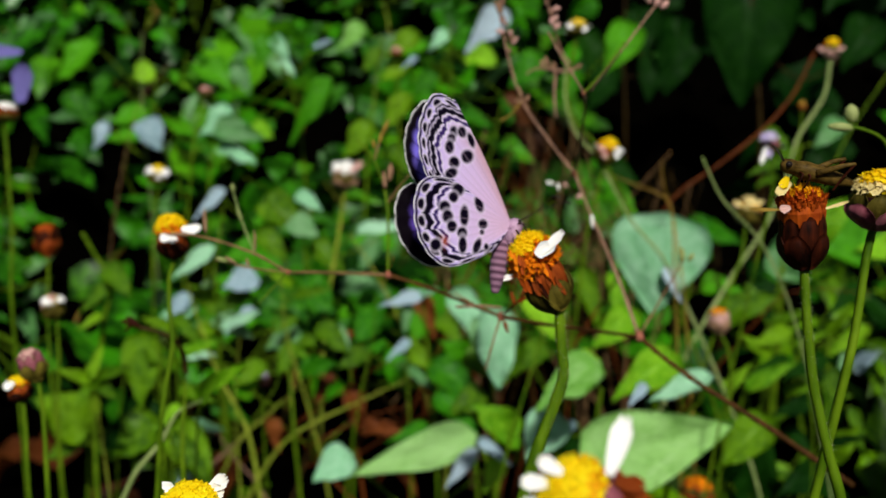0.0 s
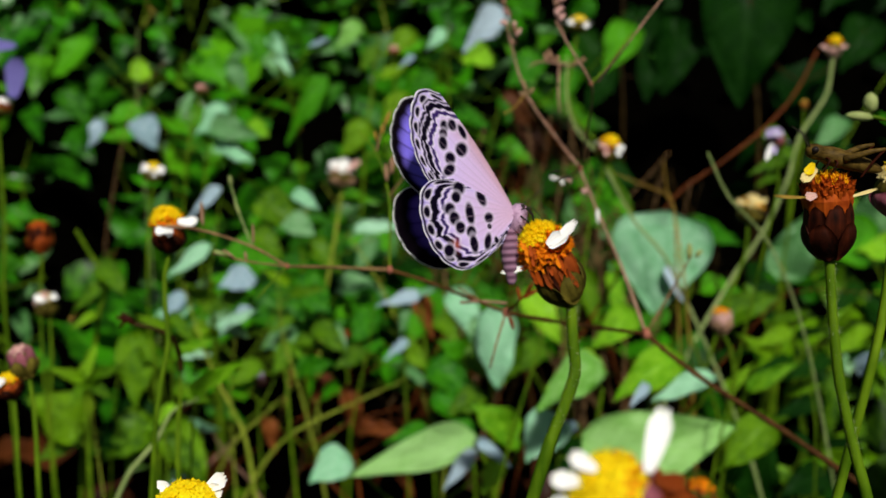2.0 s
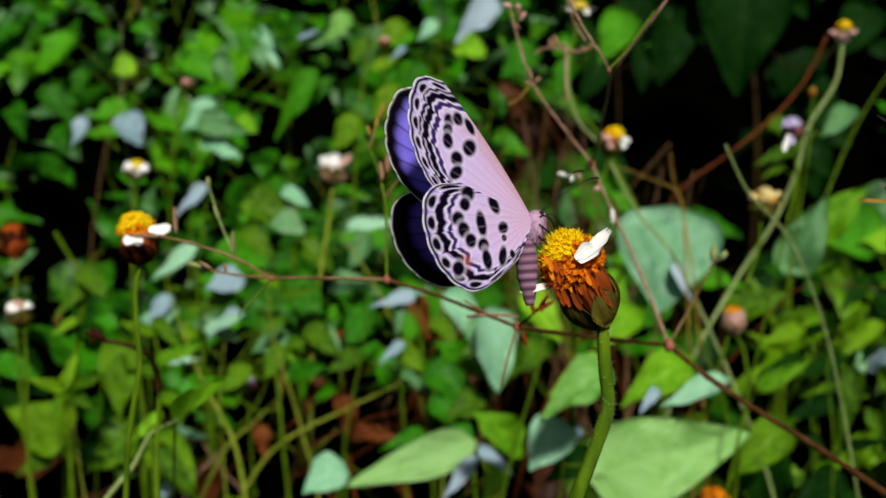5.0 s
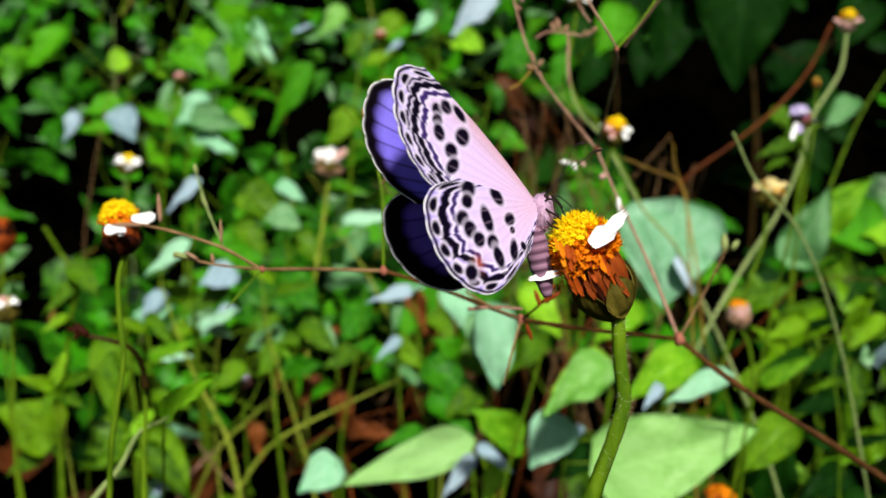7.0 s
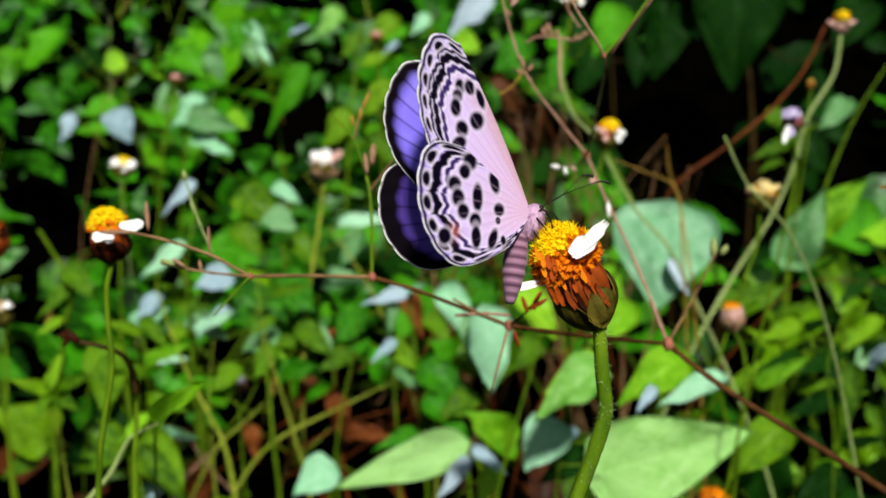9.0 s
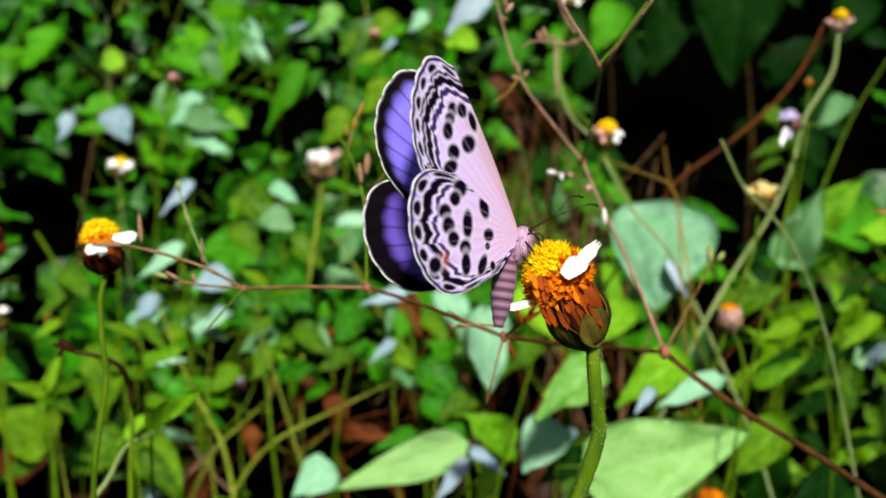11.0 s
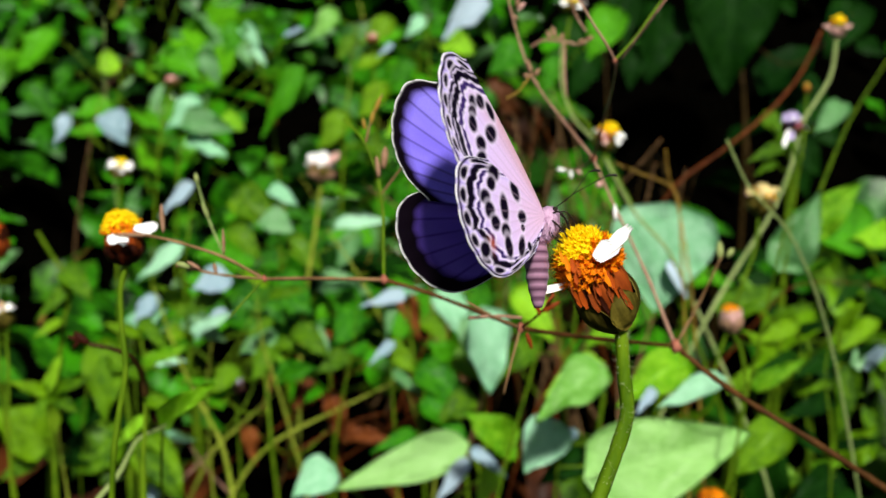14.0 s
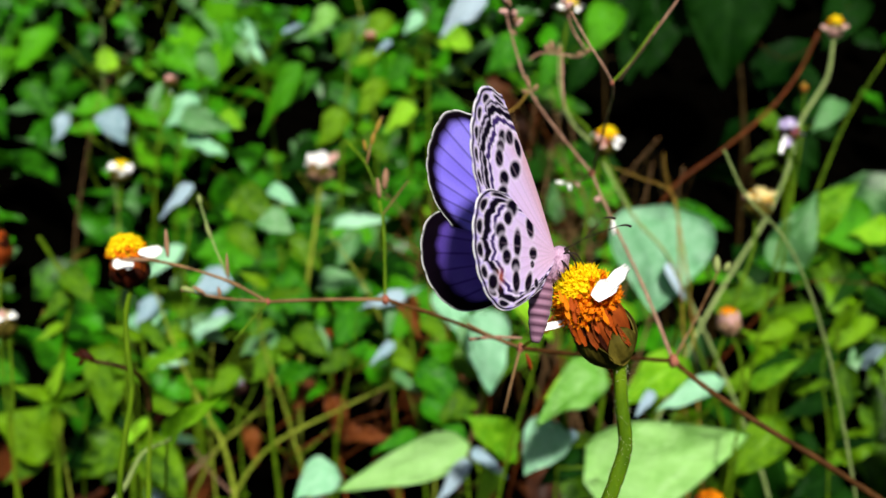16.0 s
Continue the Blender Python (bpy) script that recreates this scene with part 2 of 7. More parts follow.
# ---------- material palette ----------
MAT = {
    "jade": leaf_material("leaf_pure_green", (0.002, 0.050, 0.0004), (0.016, 0.160, 0.001), (0.095, 0.410, 0.004), 0.42, shine=0.14),
    "green": leaf_material("leaf_mid_green", (0.008, 0.050, 0.0004), (0.048, 0.150, 0.0008), (0.190, 0.400, 0.004), 0.42, shine=0.14),
    "bright": leaf_material("leaf_bright_green", (0.050, 0.220, 0.001), (0.160, 0.450, 0.003), (0.360, 0.680, 0.030), 0.40, vein=0.35, shine=0.16),
    "pale": leaf_material("leaf_pale_bluish", (0.040, 0.190, 0.030), (0.090, 0.300, 0.075), (0.200, 0.440, 0.190), 0.34, vein=0.25, shine=0.6),
    # pale mint: bluish white sky sheen put into the leaf colour
    "mint": leaf_material("leaf_pale_sheen_mint", (0.170, 0.460, 0.220), (0.280, 0.640, 0.370), (0.480, 0.800, 0.580), 0.40, vein=0.2, shine=0.35),
    "glaze": leaf_material("leaf_glazed_green", (0.090, 0.330, 0.020), (0.190, 0.480, 0.060), (0.400, 0.700, 0.260), 0.36, vein=0.3, shine=0.25),
    # sky reflection on glossy leaves painted in as a pale blue base
    "ice": leaf_material("leaf_sheen_blue", (0.200, 0.360, 0.420), (0.320, 0.480, 0.570), (0.500, 0.630, 0.740), 0.40, vein=0.2, shine=0.4),
    # dark green leaves, and shade put into the colour of those in the gap
    "deep": leaf_material("leaf_deep_shade_green", (0.001, 0.014, 0.0006), (0.003, 0.030, 0.0008), (0.008, 0.052, 0.0014), 0.6, shine=0.05),
    "wilt": leaf_material("leaf_withered_brown", (0.030, 0.005, 0.001), (0.130, 0.028, 0.004), (0.300, 0.095, 0.014), 0.6, vein=0.2),
    "litter": leaf_material("leaf_dead_dark_brown", (0.010, 0.003, 0.001), (0.045, 0.012, 0.003), (0.120, 0.038, 0.008), 0.6, vein=0.2),
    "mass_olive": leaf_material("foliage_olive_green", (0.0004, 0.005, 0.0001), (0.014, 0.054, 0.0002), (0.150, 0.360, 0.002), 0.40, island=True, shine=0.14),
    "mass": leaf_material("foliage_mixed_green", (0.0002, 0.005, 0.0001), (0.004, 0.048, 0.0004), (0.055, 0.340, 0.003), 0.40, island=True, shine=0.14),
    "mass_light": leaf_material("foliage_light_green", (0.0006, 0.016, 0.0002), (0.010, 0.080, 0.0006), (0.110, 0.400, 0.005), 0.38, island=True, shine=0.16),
    "mass_pale": leaf_material("foliage_glossy_pale", (0.003, 0.036, 0.001), (0.030, 0.150, 0.020), (0.220, 0.460, 0.180), 0.28, island=True, vein=0.3, shine=0.8),
    "mass_dry": leaf_material("litter_brown", (0.006, 0.002, 0.001), (0.024, 0.006, 0.001), (0.110, 0.028, 0.004), 0.75, island=True, vein=0.2, shine=0.1),
    "stem": stalk_material("stem_green", (0.030, 0.085, 0.002), (0.150, 0.260, 0.008), seethrough=0.1),
    "stem_pale": stalk_material("stem_pale_green", (0.120, 0.180, 0.008), (0.340, 0.400, 0.050)),
    "stem_grey": stalk_material("stem_grey_green", (0.150, 0.230, 0.060), (0.360, 0.440, 0.170)),
    "twig_dark": stalk_material("twig_dark_brown", (0.010, 0.004, 0.001), (0.120, 0.050, 0.014)),
    "twig": stalk_material("twig_brown", (0.070, 0.034, 0.012), (0.300, 0.180, 0.085)),
    "twig_red": stalk_material("twig_dark_red", (0.040, 0.008, 0.002), (0.190, 0.050, 0.010)),
    "joint": stalk_material("twig_joint_pink", (0.150, 0.035, 0.018), (0.400, 0.150, 0.100)),
    "tendril": stalk_material("tendril_dark", (0.006, 0.004, 0.001), (0.060, 0.034, 0.008)),
    "straw": stalk_material("dry_straw", (0.200, 0.110, 0.014), (0.440, 0.300, 0.060)),
    "hair": stalk_material("stem_hair", (0.400, 0.450, 0.250), (0.600, 0.640, 0.420)),
    "yellow": stalk_material("floret_yellow", (0.960, 0.660, 0.003), (1.0, 0.880, 0.015), 900, 0.55, 0.4),
    "orange": stalk_material("floret_orange", (0.800, 0.190, 0.003), (0.940, 0.380, 0.008), 900, 0.55, 0.4),
    "amber": stalk_material("floret_amber", (0.860, 0.380, 0.004), (0.960, 0.580, 0.010), 900, 0.55, 0.4),
    "rust": stalk_material("floret_rust", (0.220, 0.028, 0.003), (0.600, 0.115, 0.010), 900, 0.6, 0.2),
    "cream": stalk_material("floret_cream", (0.620, 0.480, 0.180), (0.800, 0.680, 0.330), 900, 0.6, 0.1),
    "white": stalk_material("petal_white", (0.860, 0.860, 0.850), (0.940, 0.940, 0.930), 700, 0.5, 0.1),
    "lemon": stalk_material("floret_lemon", (0.970, 0.720, 0.003), (1.0, 0.920, 0.020), 900, 0.55, 0.4),
    "lilac": stalk_material("petal_lilac", (0.400, 0.330, 0.620), (0.640, 0.560, 0.800), 500, 0.5, 0.2),
    "violet": stalk_material("petal_violet", (0.110, 0.100, 0.360), (0.260, 0.230, 0.600), 500, 0.5, 0.2),
    "blush": stalk_material("petal_blush", (0.520, 0.270, 0.240), (0.740, 0.480, 0.430), 700, 0.5, 0.15),
    "bract": stalk_material("bract_green_brown", (0.028, 0.024, 0.003), (0.190, 0.150, 0.022), 420, 0.55),
    "bract_red": stalk_material("bract_red_brown", (0.080, 0.010, 0.002), (0.420, 0.085, 0.012), 420, 0.5),
    "bract_dark": stalk_material("bract_dark_brown", (0.004, 0.0012, 0.0006), (0.060, 0.010, 0.003), 700, 0.6),
    "bract_plum": stalk_material("bract_plum", (0.150, 0.032, 0.050), (0.380, 0.140, 0.170), 500, 0.5),
    "bud": stalk_material("bud_green", (0.160, 0.220, 0.060), (0.380, 0.420, 0.170), 500, 0.45),
    "bud_pink": stalk_material("bud_pinkish", (0.150, 0.080, 0.035), (0.420, 0.250, 0.170), 900, 0.5),
    "dry_pink": stalk_material("dry_pinkish_stem", (0.190, 0.090, 0.060), (0.450, 0.280, 0.200), 300),
    "bud_olive": stalk_material("hopper_olive", (0.014, 0.008, 0.001), (0.150, 0.090, 0.018), 1500, 0.55),
    "dark": stalk_material("insect_dark", (0.006, 0.005, 0.005), (0.030, 0.022, 0.018), 900, 0.3),
    "fur": stalk_material("insect_lilac_fur", (0.260, 0.140, 0.240), (0.600, 0.410, 0.580), 2600, 0.8),
    "wing": pigment_material("wing_scales", 0.6),
    "body": pigment_material("body_scales", 0.75, 0.1, 0.0),
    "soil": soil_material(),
}
TOWARD = Vector((0, -math.cos(radians(15)), math.sin(radians(15))))


def local(ob, m):
    return Matrix.Translation(-ob.location) @ m


# ---------- ground ----------
def rise(x, y):
    """Height of the soil: level near the stems, then a bank."""
    b = max(0.0, y - 0.95)
    return min(0.55, 0.75 * b) * (1 - 0.0 * x) + 0.02 * noise.noise(Vector((x * 3, y * 3, 0))) if y < 6 and abs(x) < 6 else min(0.55, 0.75 * b)


def build_ground():
    xs = [-400, -60, -12, -6] + [-3 + 0.1 * i for i in range(61)] + [6, 12, 60, 400]
    ys = [-400, -60, -12, -4, -1.5] + [-0.5 + 0.07 * i for i in range(50)] + [6, 12, 60, 400]
    v = [(x, y, rise(x, y)) for y in ys for x in xs]
    n = len(xs)
    f = [(j * n + i, j * n + i + 1, (j + 1) * n + i + 1, (j + 1) * n + i) for j in range(len(ys) - 1) for i in range(n - 1)]
    tagged(new("ground", mesh_of("ground", v, f, MAT["soil"])), "soil rising into a low bank, near black to stand for shade", "ground", kind="structure")


# ---------- composite flower heads ----------
def ray_sheet(length, width, lobes=3, cup=0.25, bend=0.2, seed=0):
    """A strap petal along +y, facing +z, with a notched tip."""
    rnd = random.Random(seed)
    rows, cols = 9, 12
    v, f = [], []
    for i in range(rows + 1):
        t = i / rows
        w = width * 0.5 * (0.35 + 0.65 * min(1, t * 1.6) ** 0.7) * (1 if t < 0.8 else 1 - 0.35 * (t - 0.8) / 0.2)
        for k in range(cols + 1):
            u = 2 * k / cols - 1
            y = t * length - 0.13 * length * max(0, t - 0.7) / 0.3 * ((1 - abs(math.cos(u * math.pi * lobes / 2)) ** 0.5) * (1 if abs(u) < 0.8 else 0.6) + 0.5 * u ** 4)
            z = -cup * w * (1 - u * u) * 0.6 + 0.05 * w * math.cos(u * 9) + bend * length * t * t * 0.5 + 0.012 * length * rnd.random()
            v.append((u * w, y, z))
    n, top = cols + 1, len(v)
    for i in range(rows):
        for k in range(cols):
            a = i * n + k
            f.append((a, a + 1, a + n + 1, a + n))
    v += [(x, y, z - 0.03 * width) for x, y, z in v]
    low = [tuple(j + top for j in q[::-1]) for q in f]
    rim = [i * n for i in range(rows + 1)] + [rows * n + k for k in range(1, n)] + [i * n + n - 1 for i in range(rows - 1, -1, -1)] + [k for k in range(n - 2, 0, -1)]
    f = f + low + [(rim[(j + 1) % len(rim)], rim[j], rim[j] + top, rim[(j + 1) % len(rim)] + top) for j in range(len(rim))]
    return v, f


def bract_sheet(r0, r1, r2, h, w, tip=0.25):
    """A bract hugging a cup of radii r0 (foot), r1 (belly), r2 (rim), centred on +x, of angular half width w."""
    v, f = [], []
    rows, cols = 7, 4
    for i in range(rows + 1):
        t = i / rows
        r = (r0 * (1 - t) ** 2 + 2 * r1 * 1.25 * t * (1 - t) + r2 * t * t) + 0.06 * r1 * math.sin(t * 3)
        ww = w * (math.sin(math.pi * (0.16 + 0.80 * t)) ** 0.7)
        for k in range(cols + 1):
            u = 2 * k / cols - 1
            an = u * ww
            rr = r * (1 - 0.05 * abs(u)) + 0.03 * r1 * t ** 3
            v.append((rr * math.cos(an), rr * math.sin(an), h * t))
    n = cols + 1
    for i in range(rows):
        for k in range(cols):
            a = i * n + k
            f.append((a, a + 1, a + n + 1, a + n))
    top = len(v)
    v += [(x * 0.93, y * 0.93, z) for x, y, z in v]
    low = [tuple(j + top for j in q[::-1]) for q in f]
    rim = [i * n for i in range(rows + 1)] + [rows * n + k for k in range(1, n)] + [i * n + n - 1 for i in range(rows - 1, -1, -1)] + [k for k in range(n - 2, 0, -1)]
    return v, f + low + [(rim[(j + 1) % len(rim)], rim[j], rim[j] + top, rim[(j + 1) % len(rim)] + top) for j in range(len(rim))]


def floret(batch, at, way, r, h, slot, lip=1.9, seed=0):
    """One tubular floret with five small lobes."""
    m = aim(at, way, seed * 37)
    prof = [(r * 0.55, 0), (r * 0.6, h * 0.5), (r * 0.95, h * 0.8), (r * 0.9, h * 0.92)]
    s = 5
    v = [m @ Vector((q * math.cos(2 * math.pi * k / s), q * math.sin(2 * math.pi * k / s), z)) for q, z in prof for k in range(s)]
    f = [(i * s + k, i * s + (k + 1) % s, (i + 1) * s + (k + 1) % s, (i + 1) * s + k) for i in range(3) for k in range(s)]
    b = len(v)
    for k in range(s):
        w = 2 * math.pi * (k + 0.5) / s
        v.append(m @ Vector((r * lip * math.cos(w), r * lip * math.sin(w), h * (1.0 + 0.1 * ((k * 7 + seed) % 3)))))
        f.append((15 + k, 15 + (k + 1) % s, b + k))
    v.append(m @ Vector((0, 0, h * 0.95)))
    f += [(15 + k, 15 + (k + 1) % s, b + s) for k in range(s)]
    batch.add(v, f, None, slot)


def flower_head(parent, m, width, height, disc=("yellow", "orange"), cup=("bract", "bract_red"), rays=(), count=90, dome=0.5, open_share=0.7, flare=1.0, seed=1, ray_colour="white", upright=0.0, plump=1.0):
    """Flower head on pose m (z along its axis, foot at the origin): receptacle, bracts, disc of florets, ray petals (turn, lift, length)."""
    rnd = random.Random(seed)
    r = width / 2
    hc = height * (1 - dome)
    v, f = lathe([(r * 0.22, -0.03 * height), (r * 0.60, hc * 0.06), (r * 0.88, hc * 0.32), (r * 0.92, hc * 0.62), (r * 0.84, hc), (r * 0.5, hc * 1.12), (r * 0.1, hc * 1.16)], 14, 0.05, seed)
    core = piece("receptacle", mesh_of("receptacle", v, f, MAT[cup[0]]), parent, m)
    tall = mesh_of("bract", *bract_sheet(r * 0.42, r * 1.0, r * 0.92, hc * 1.15, 0.52), MAT[cup[1]])
    short = mesh_of("bract", *bract_sheet(r * 0.44, r * 1.04, r * 1.0, hc * 0.74, 0.66), MAT[cup[0]])
    for i in range(8):
        piece("bract", tall, core, pose(0, 0, 0, 0, 0, i * 45 + rnd.uniform(-5, 5)) @ Matrix.Scale(rnd.uniform(0.97, 1.05), 4))
    for i in range(5):
        piece("bract", short, core, pose(0, 0, -0.01 * height, 0, 0, i * 72 + 20 + rnd.uniform(-8, 8)) @ Matrix.Scale(1.06, 4))
    b = Batch()
    top = height * dome
    for i in range(count):
        q = math.sqrt((i + 0.5) / count) * 1.5
        w = i * 2.39996
        way = Vector((math.sin(q) * math.cos(w), math.sin(q) * math.sin(w), math.cos(q) + 0.25)).normalized()
        foot = Vector((r * 0.70 * flare * math.sin(q) * math.cos(w), r * 0.70 * flare * math.sin(q) * math.sin(w), hc * 1.0 + top * 0.60 * math.cos(q)))
        way = (way + Vector((rnd.uniform(-.2, .2), rnd.uniform(-.2, .2), rnd.uniform(-.1, .2)))).normalized()
        way = way.lerp(Vector((0, 0, 1)), upright).normalized()
        foot.z -= upright * top * 0.3 * (1 - math.sin(q))
        h = top * rnd.uniform(0.25, 0.34) * (1 + upright * 0.6)
        floret(b, foot, way, r * plump * rnd.uniform(0.11, 0.15), h, 0 if q / 1.5 < open_share + rnd.uniform(-0.15, 0.15) else 1, 1.5, seed=i)
    v, f = lathe([(r * 0.76 * flare, hc * 0.8), (r * 0.87 * flare, hc + top * 0.24), (r * 0.70 * flare, hc + top * 0.60), (r * 0.30, hc + top * 0.82), (r * 0.03, hc + top * 0.86)], 18, 0.10, seed)
    b.add(v, f, None, 1 if upright else 0)
    piece("disc", b.mesh("disc", [MAT[disc[0]], MAT[disc[1]]], False), parent, m)
    for i, (turn, lift, length) in enumerate(rays):
        v, f = ray_sheet(length, min(length * 0.75, r * 1.1), seed=seed + i)
        me = mesh_of("ray_petal", v, f, MAT[ray_colour])
        piece("ray_petal", me, parent, m @ pose(0, 0, hc * 1.02, 0, 0, turn) @ pose(0, r * 0.72, 0, lift, 0, 0), "notched white ray petal" if ray_colour == "white" else "")
    return core


def ray_on(root, base, tip, width, tilt=0.0, colour="white", facing=(0, -0.9, 0.6)):
    """A ray petal of its own from base to tip."""
    length = (Vector(tip) - Vector(base)).length
    v, f = ray_sheet(1.0, width / length, seed=int(width * 1e6) % 50)
    return piece("ray_petal", mesh_of("ray_petal", v, f, MAT[colour]), root, local(root, blade_pose(base, tip, facing, tilt)))


def hairs(parent, line, r, count, length, seed=0):
    rnd = random.Random(seed)
    pts = smooth_line(line, 10)
    b = Batch()
    for i in range(count):
        k = rnd.randrange(len(pts) - 1)
        c = pts[k].lerp(pts[k + 1], rnd.random())
        way = Vector((rnd.uniform(-1, 1), rnd.uniform(-1, 1), rnd.uniform(-0.3, 0.4))).normalized()
        side = way.cross(Vector((0.3, 0.5, 0.8))).normalized() * length * 0.035
        o = c + way * r * 0.8
        b.add([o - side, o + side, o + way.cross(side), o + way * length], [(0, 1, 3), (1, 2, 3), (2, 0, 3)])
    piece("hairs", b.mesh("hairs", MAT["hair"]), parent)["kind"] = "stuff"


def to_ground(line, lean=0.15):
    """Carries a stalk on from its last point into the soil."""
    p = [Vector(q) for q in line]
    d = (p[-1] - p[-2]).normalized() if len(p) > 1 else Vector((0, 0, -1))
    e = p[-1]
    if e.z > 0.02:
        drop = e.z
        foot = Vector((e.x + d.x * lean * drop * 3, e.y + d.y * lean * drop, 0))
        foot.z = rise(foot.x, foot.y) - 0.01
        p += [e.lerp(foot, 0.5) + Vector((d.x, d.y * 0.3, 0)) * drop * 0.12, foot]
    return p


def flower_plant(name, label, category, top, way, width, height, line, stalk_r, stalk="stem", fuzz=0, spin=0.0, group="", **head):
    """A flower head on its stalk, rooted in the soil. line: stalk points from the head down."""
    pts = to_ground([top, *line])
    root = thing(name, pts[-1], label, category, group)
    ps = [p - pts[-1] for p in pts]
    v, f = tube(ps[::-1], stalk_r * 1.25, stalk_r, 9 if fuzz else 7, 8, 0.12, len(name))
    piece("stalk", mesh_of("stalk", v, f, MAT[stalk]), root)
    if fuzz:
        hairs(root, ps[: max(3, len(line))], stalk_r, fuzz, stalk_r * 1.1, len(label))
    flower_head(root, aim(Vector(top) - pts[-1], way, spin), width, height, **head)
    return root


def bud_mesh(length, width, colour, seed=0):
    v, f = lathe([(width * 0.12, 0), (width * 0.36, length * 0.15), (width * 0.5, length * 0.45), (width * 0.42, length * 0.75), (width * 0.2, length * 0.95), (width * 0.04, length)], 10, 0.12, seed)
    return mesh_of("bud", v, f, MAT[colour])


def branchlet(root, line, r0, r1, colour="twig", name="branch", knots=0.35):
    o = root.location
    v, f = tube([Vector(p) - o for p in line], r0, r1, 7, 8, knots, len(line))
    return piece(name, mesh_of(name, v, f, MAT[colour]), root)


def bud_on(root, at, way, length, width, colour="bud", name="bud"):
    return piece(name, bud_mesh(length, width, colour, int(at[0] * 1e5) % 97), root, aim(Vector(at) - root.location, way))


def joint_on(root, at, r, colour="joint"):
    v, f = lathe([(r * 0.25, -r), (r * 0.6, -r * 0.5), (r * 0.8, 0.1 * r), (r * 0.5, r * 0.6), (r * 0.15, r)], 9, 0.5, 3)
    return piece("joint", mesh_of("joint", v, f, MAT[colour]), root, Matrix.Translation(Vector(at) - root.location))


def stalk_thing(name, label, category, line, r0, r1, colour, rooted=True, group=""):
    """A bare stalk or grass culm. line: from its tip down."""
    pts = to_ground(line) if rooted else [Vector(p) for p in line]
    root = thing(name, pts[-1], label, category, group)
    v, f = tube([p - pts[-1] for p in pts][::-1], r1, r0, 7, 8, 0.15, len(line))
    piece("stalk", mesh_of("stalk", v, f, MAT[colour]), root)
    return root


def weed(name, label, category, stem, leaves, stem_r=0.0012, stem_colour="stem", group=""):
    """A leafy plant: a rooted stem, and leaves (base, tip, kind, colour, tilt, turn of the face), each on a petiole."""
    pts = to_ground(stem)
    root = thing(name, pts[-1], label, category, group)
    line = smooth_line(pts, 8)
    v, f = tube([p - pts[-1] for p in pts][::-1], stem_r * 1.2, stem_r * 0.8, 7, 6, 0.15)
    piece("stem", mesh_of("stem", v, f, MAT[stem_colour]), root)
    for i, (base, tip, kind, colour, tilt, *face) in enumerate(leaves):
        b = Vector(base)
        c = min(line, key=lambda q: (q - b).length + 0.4 * abs(q.z - b.z + 0.01))
        v, f = tube([c - pts[-1], (c + b) / 2 - pts[-1] + Vector((0, 0, -0.004 if (b - c).length < 0.05 else -0.35 * (b - c).length)), b - pts[-1]], stem_r * 0.5, stem_r * 0.4, 5, 5)
        pet = piece("petiole", mesh_of("petiole", v, f, MAT[stem_colour]), root)
        facing = Vector(face[0]) if face else TOWARD + Vector((0, 0, 0.7))
        piece("leaf", blade_mesh(kind, (i * 3 + len(name)) % 4, colour), pet, local(root, blade_pose(base, tip, facing, tilt)))
    return root


# ---------- butterfly ----------
U = 0.0000744  # wing drawing unit in metres


def soft_step(e, x, w=1.5):
    return np.clip((e - x) / w * 0.5 + 0.5, 0, 1)


def lay(c, k, colour):
    return c * (1 - k[..., None]) + np.array(colour) * k[..., None]


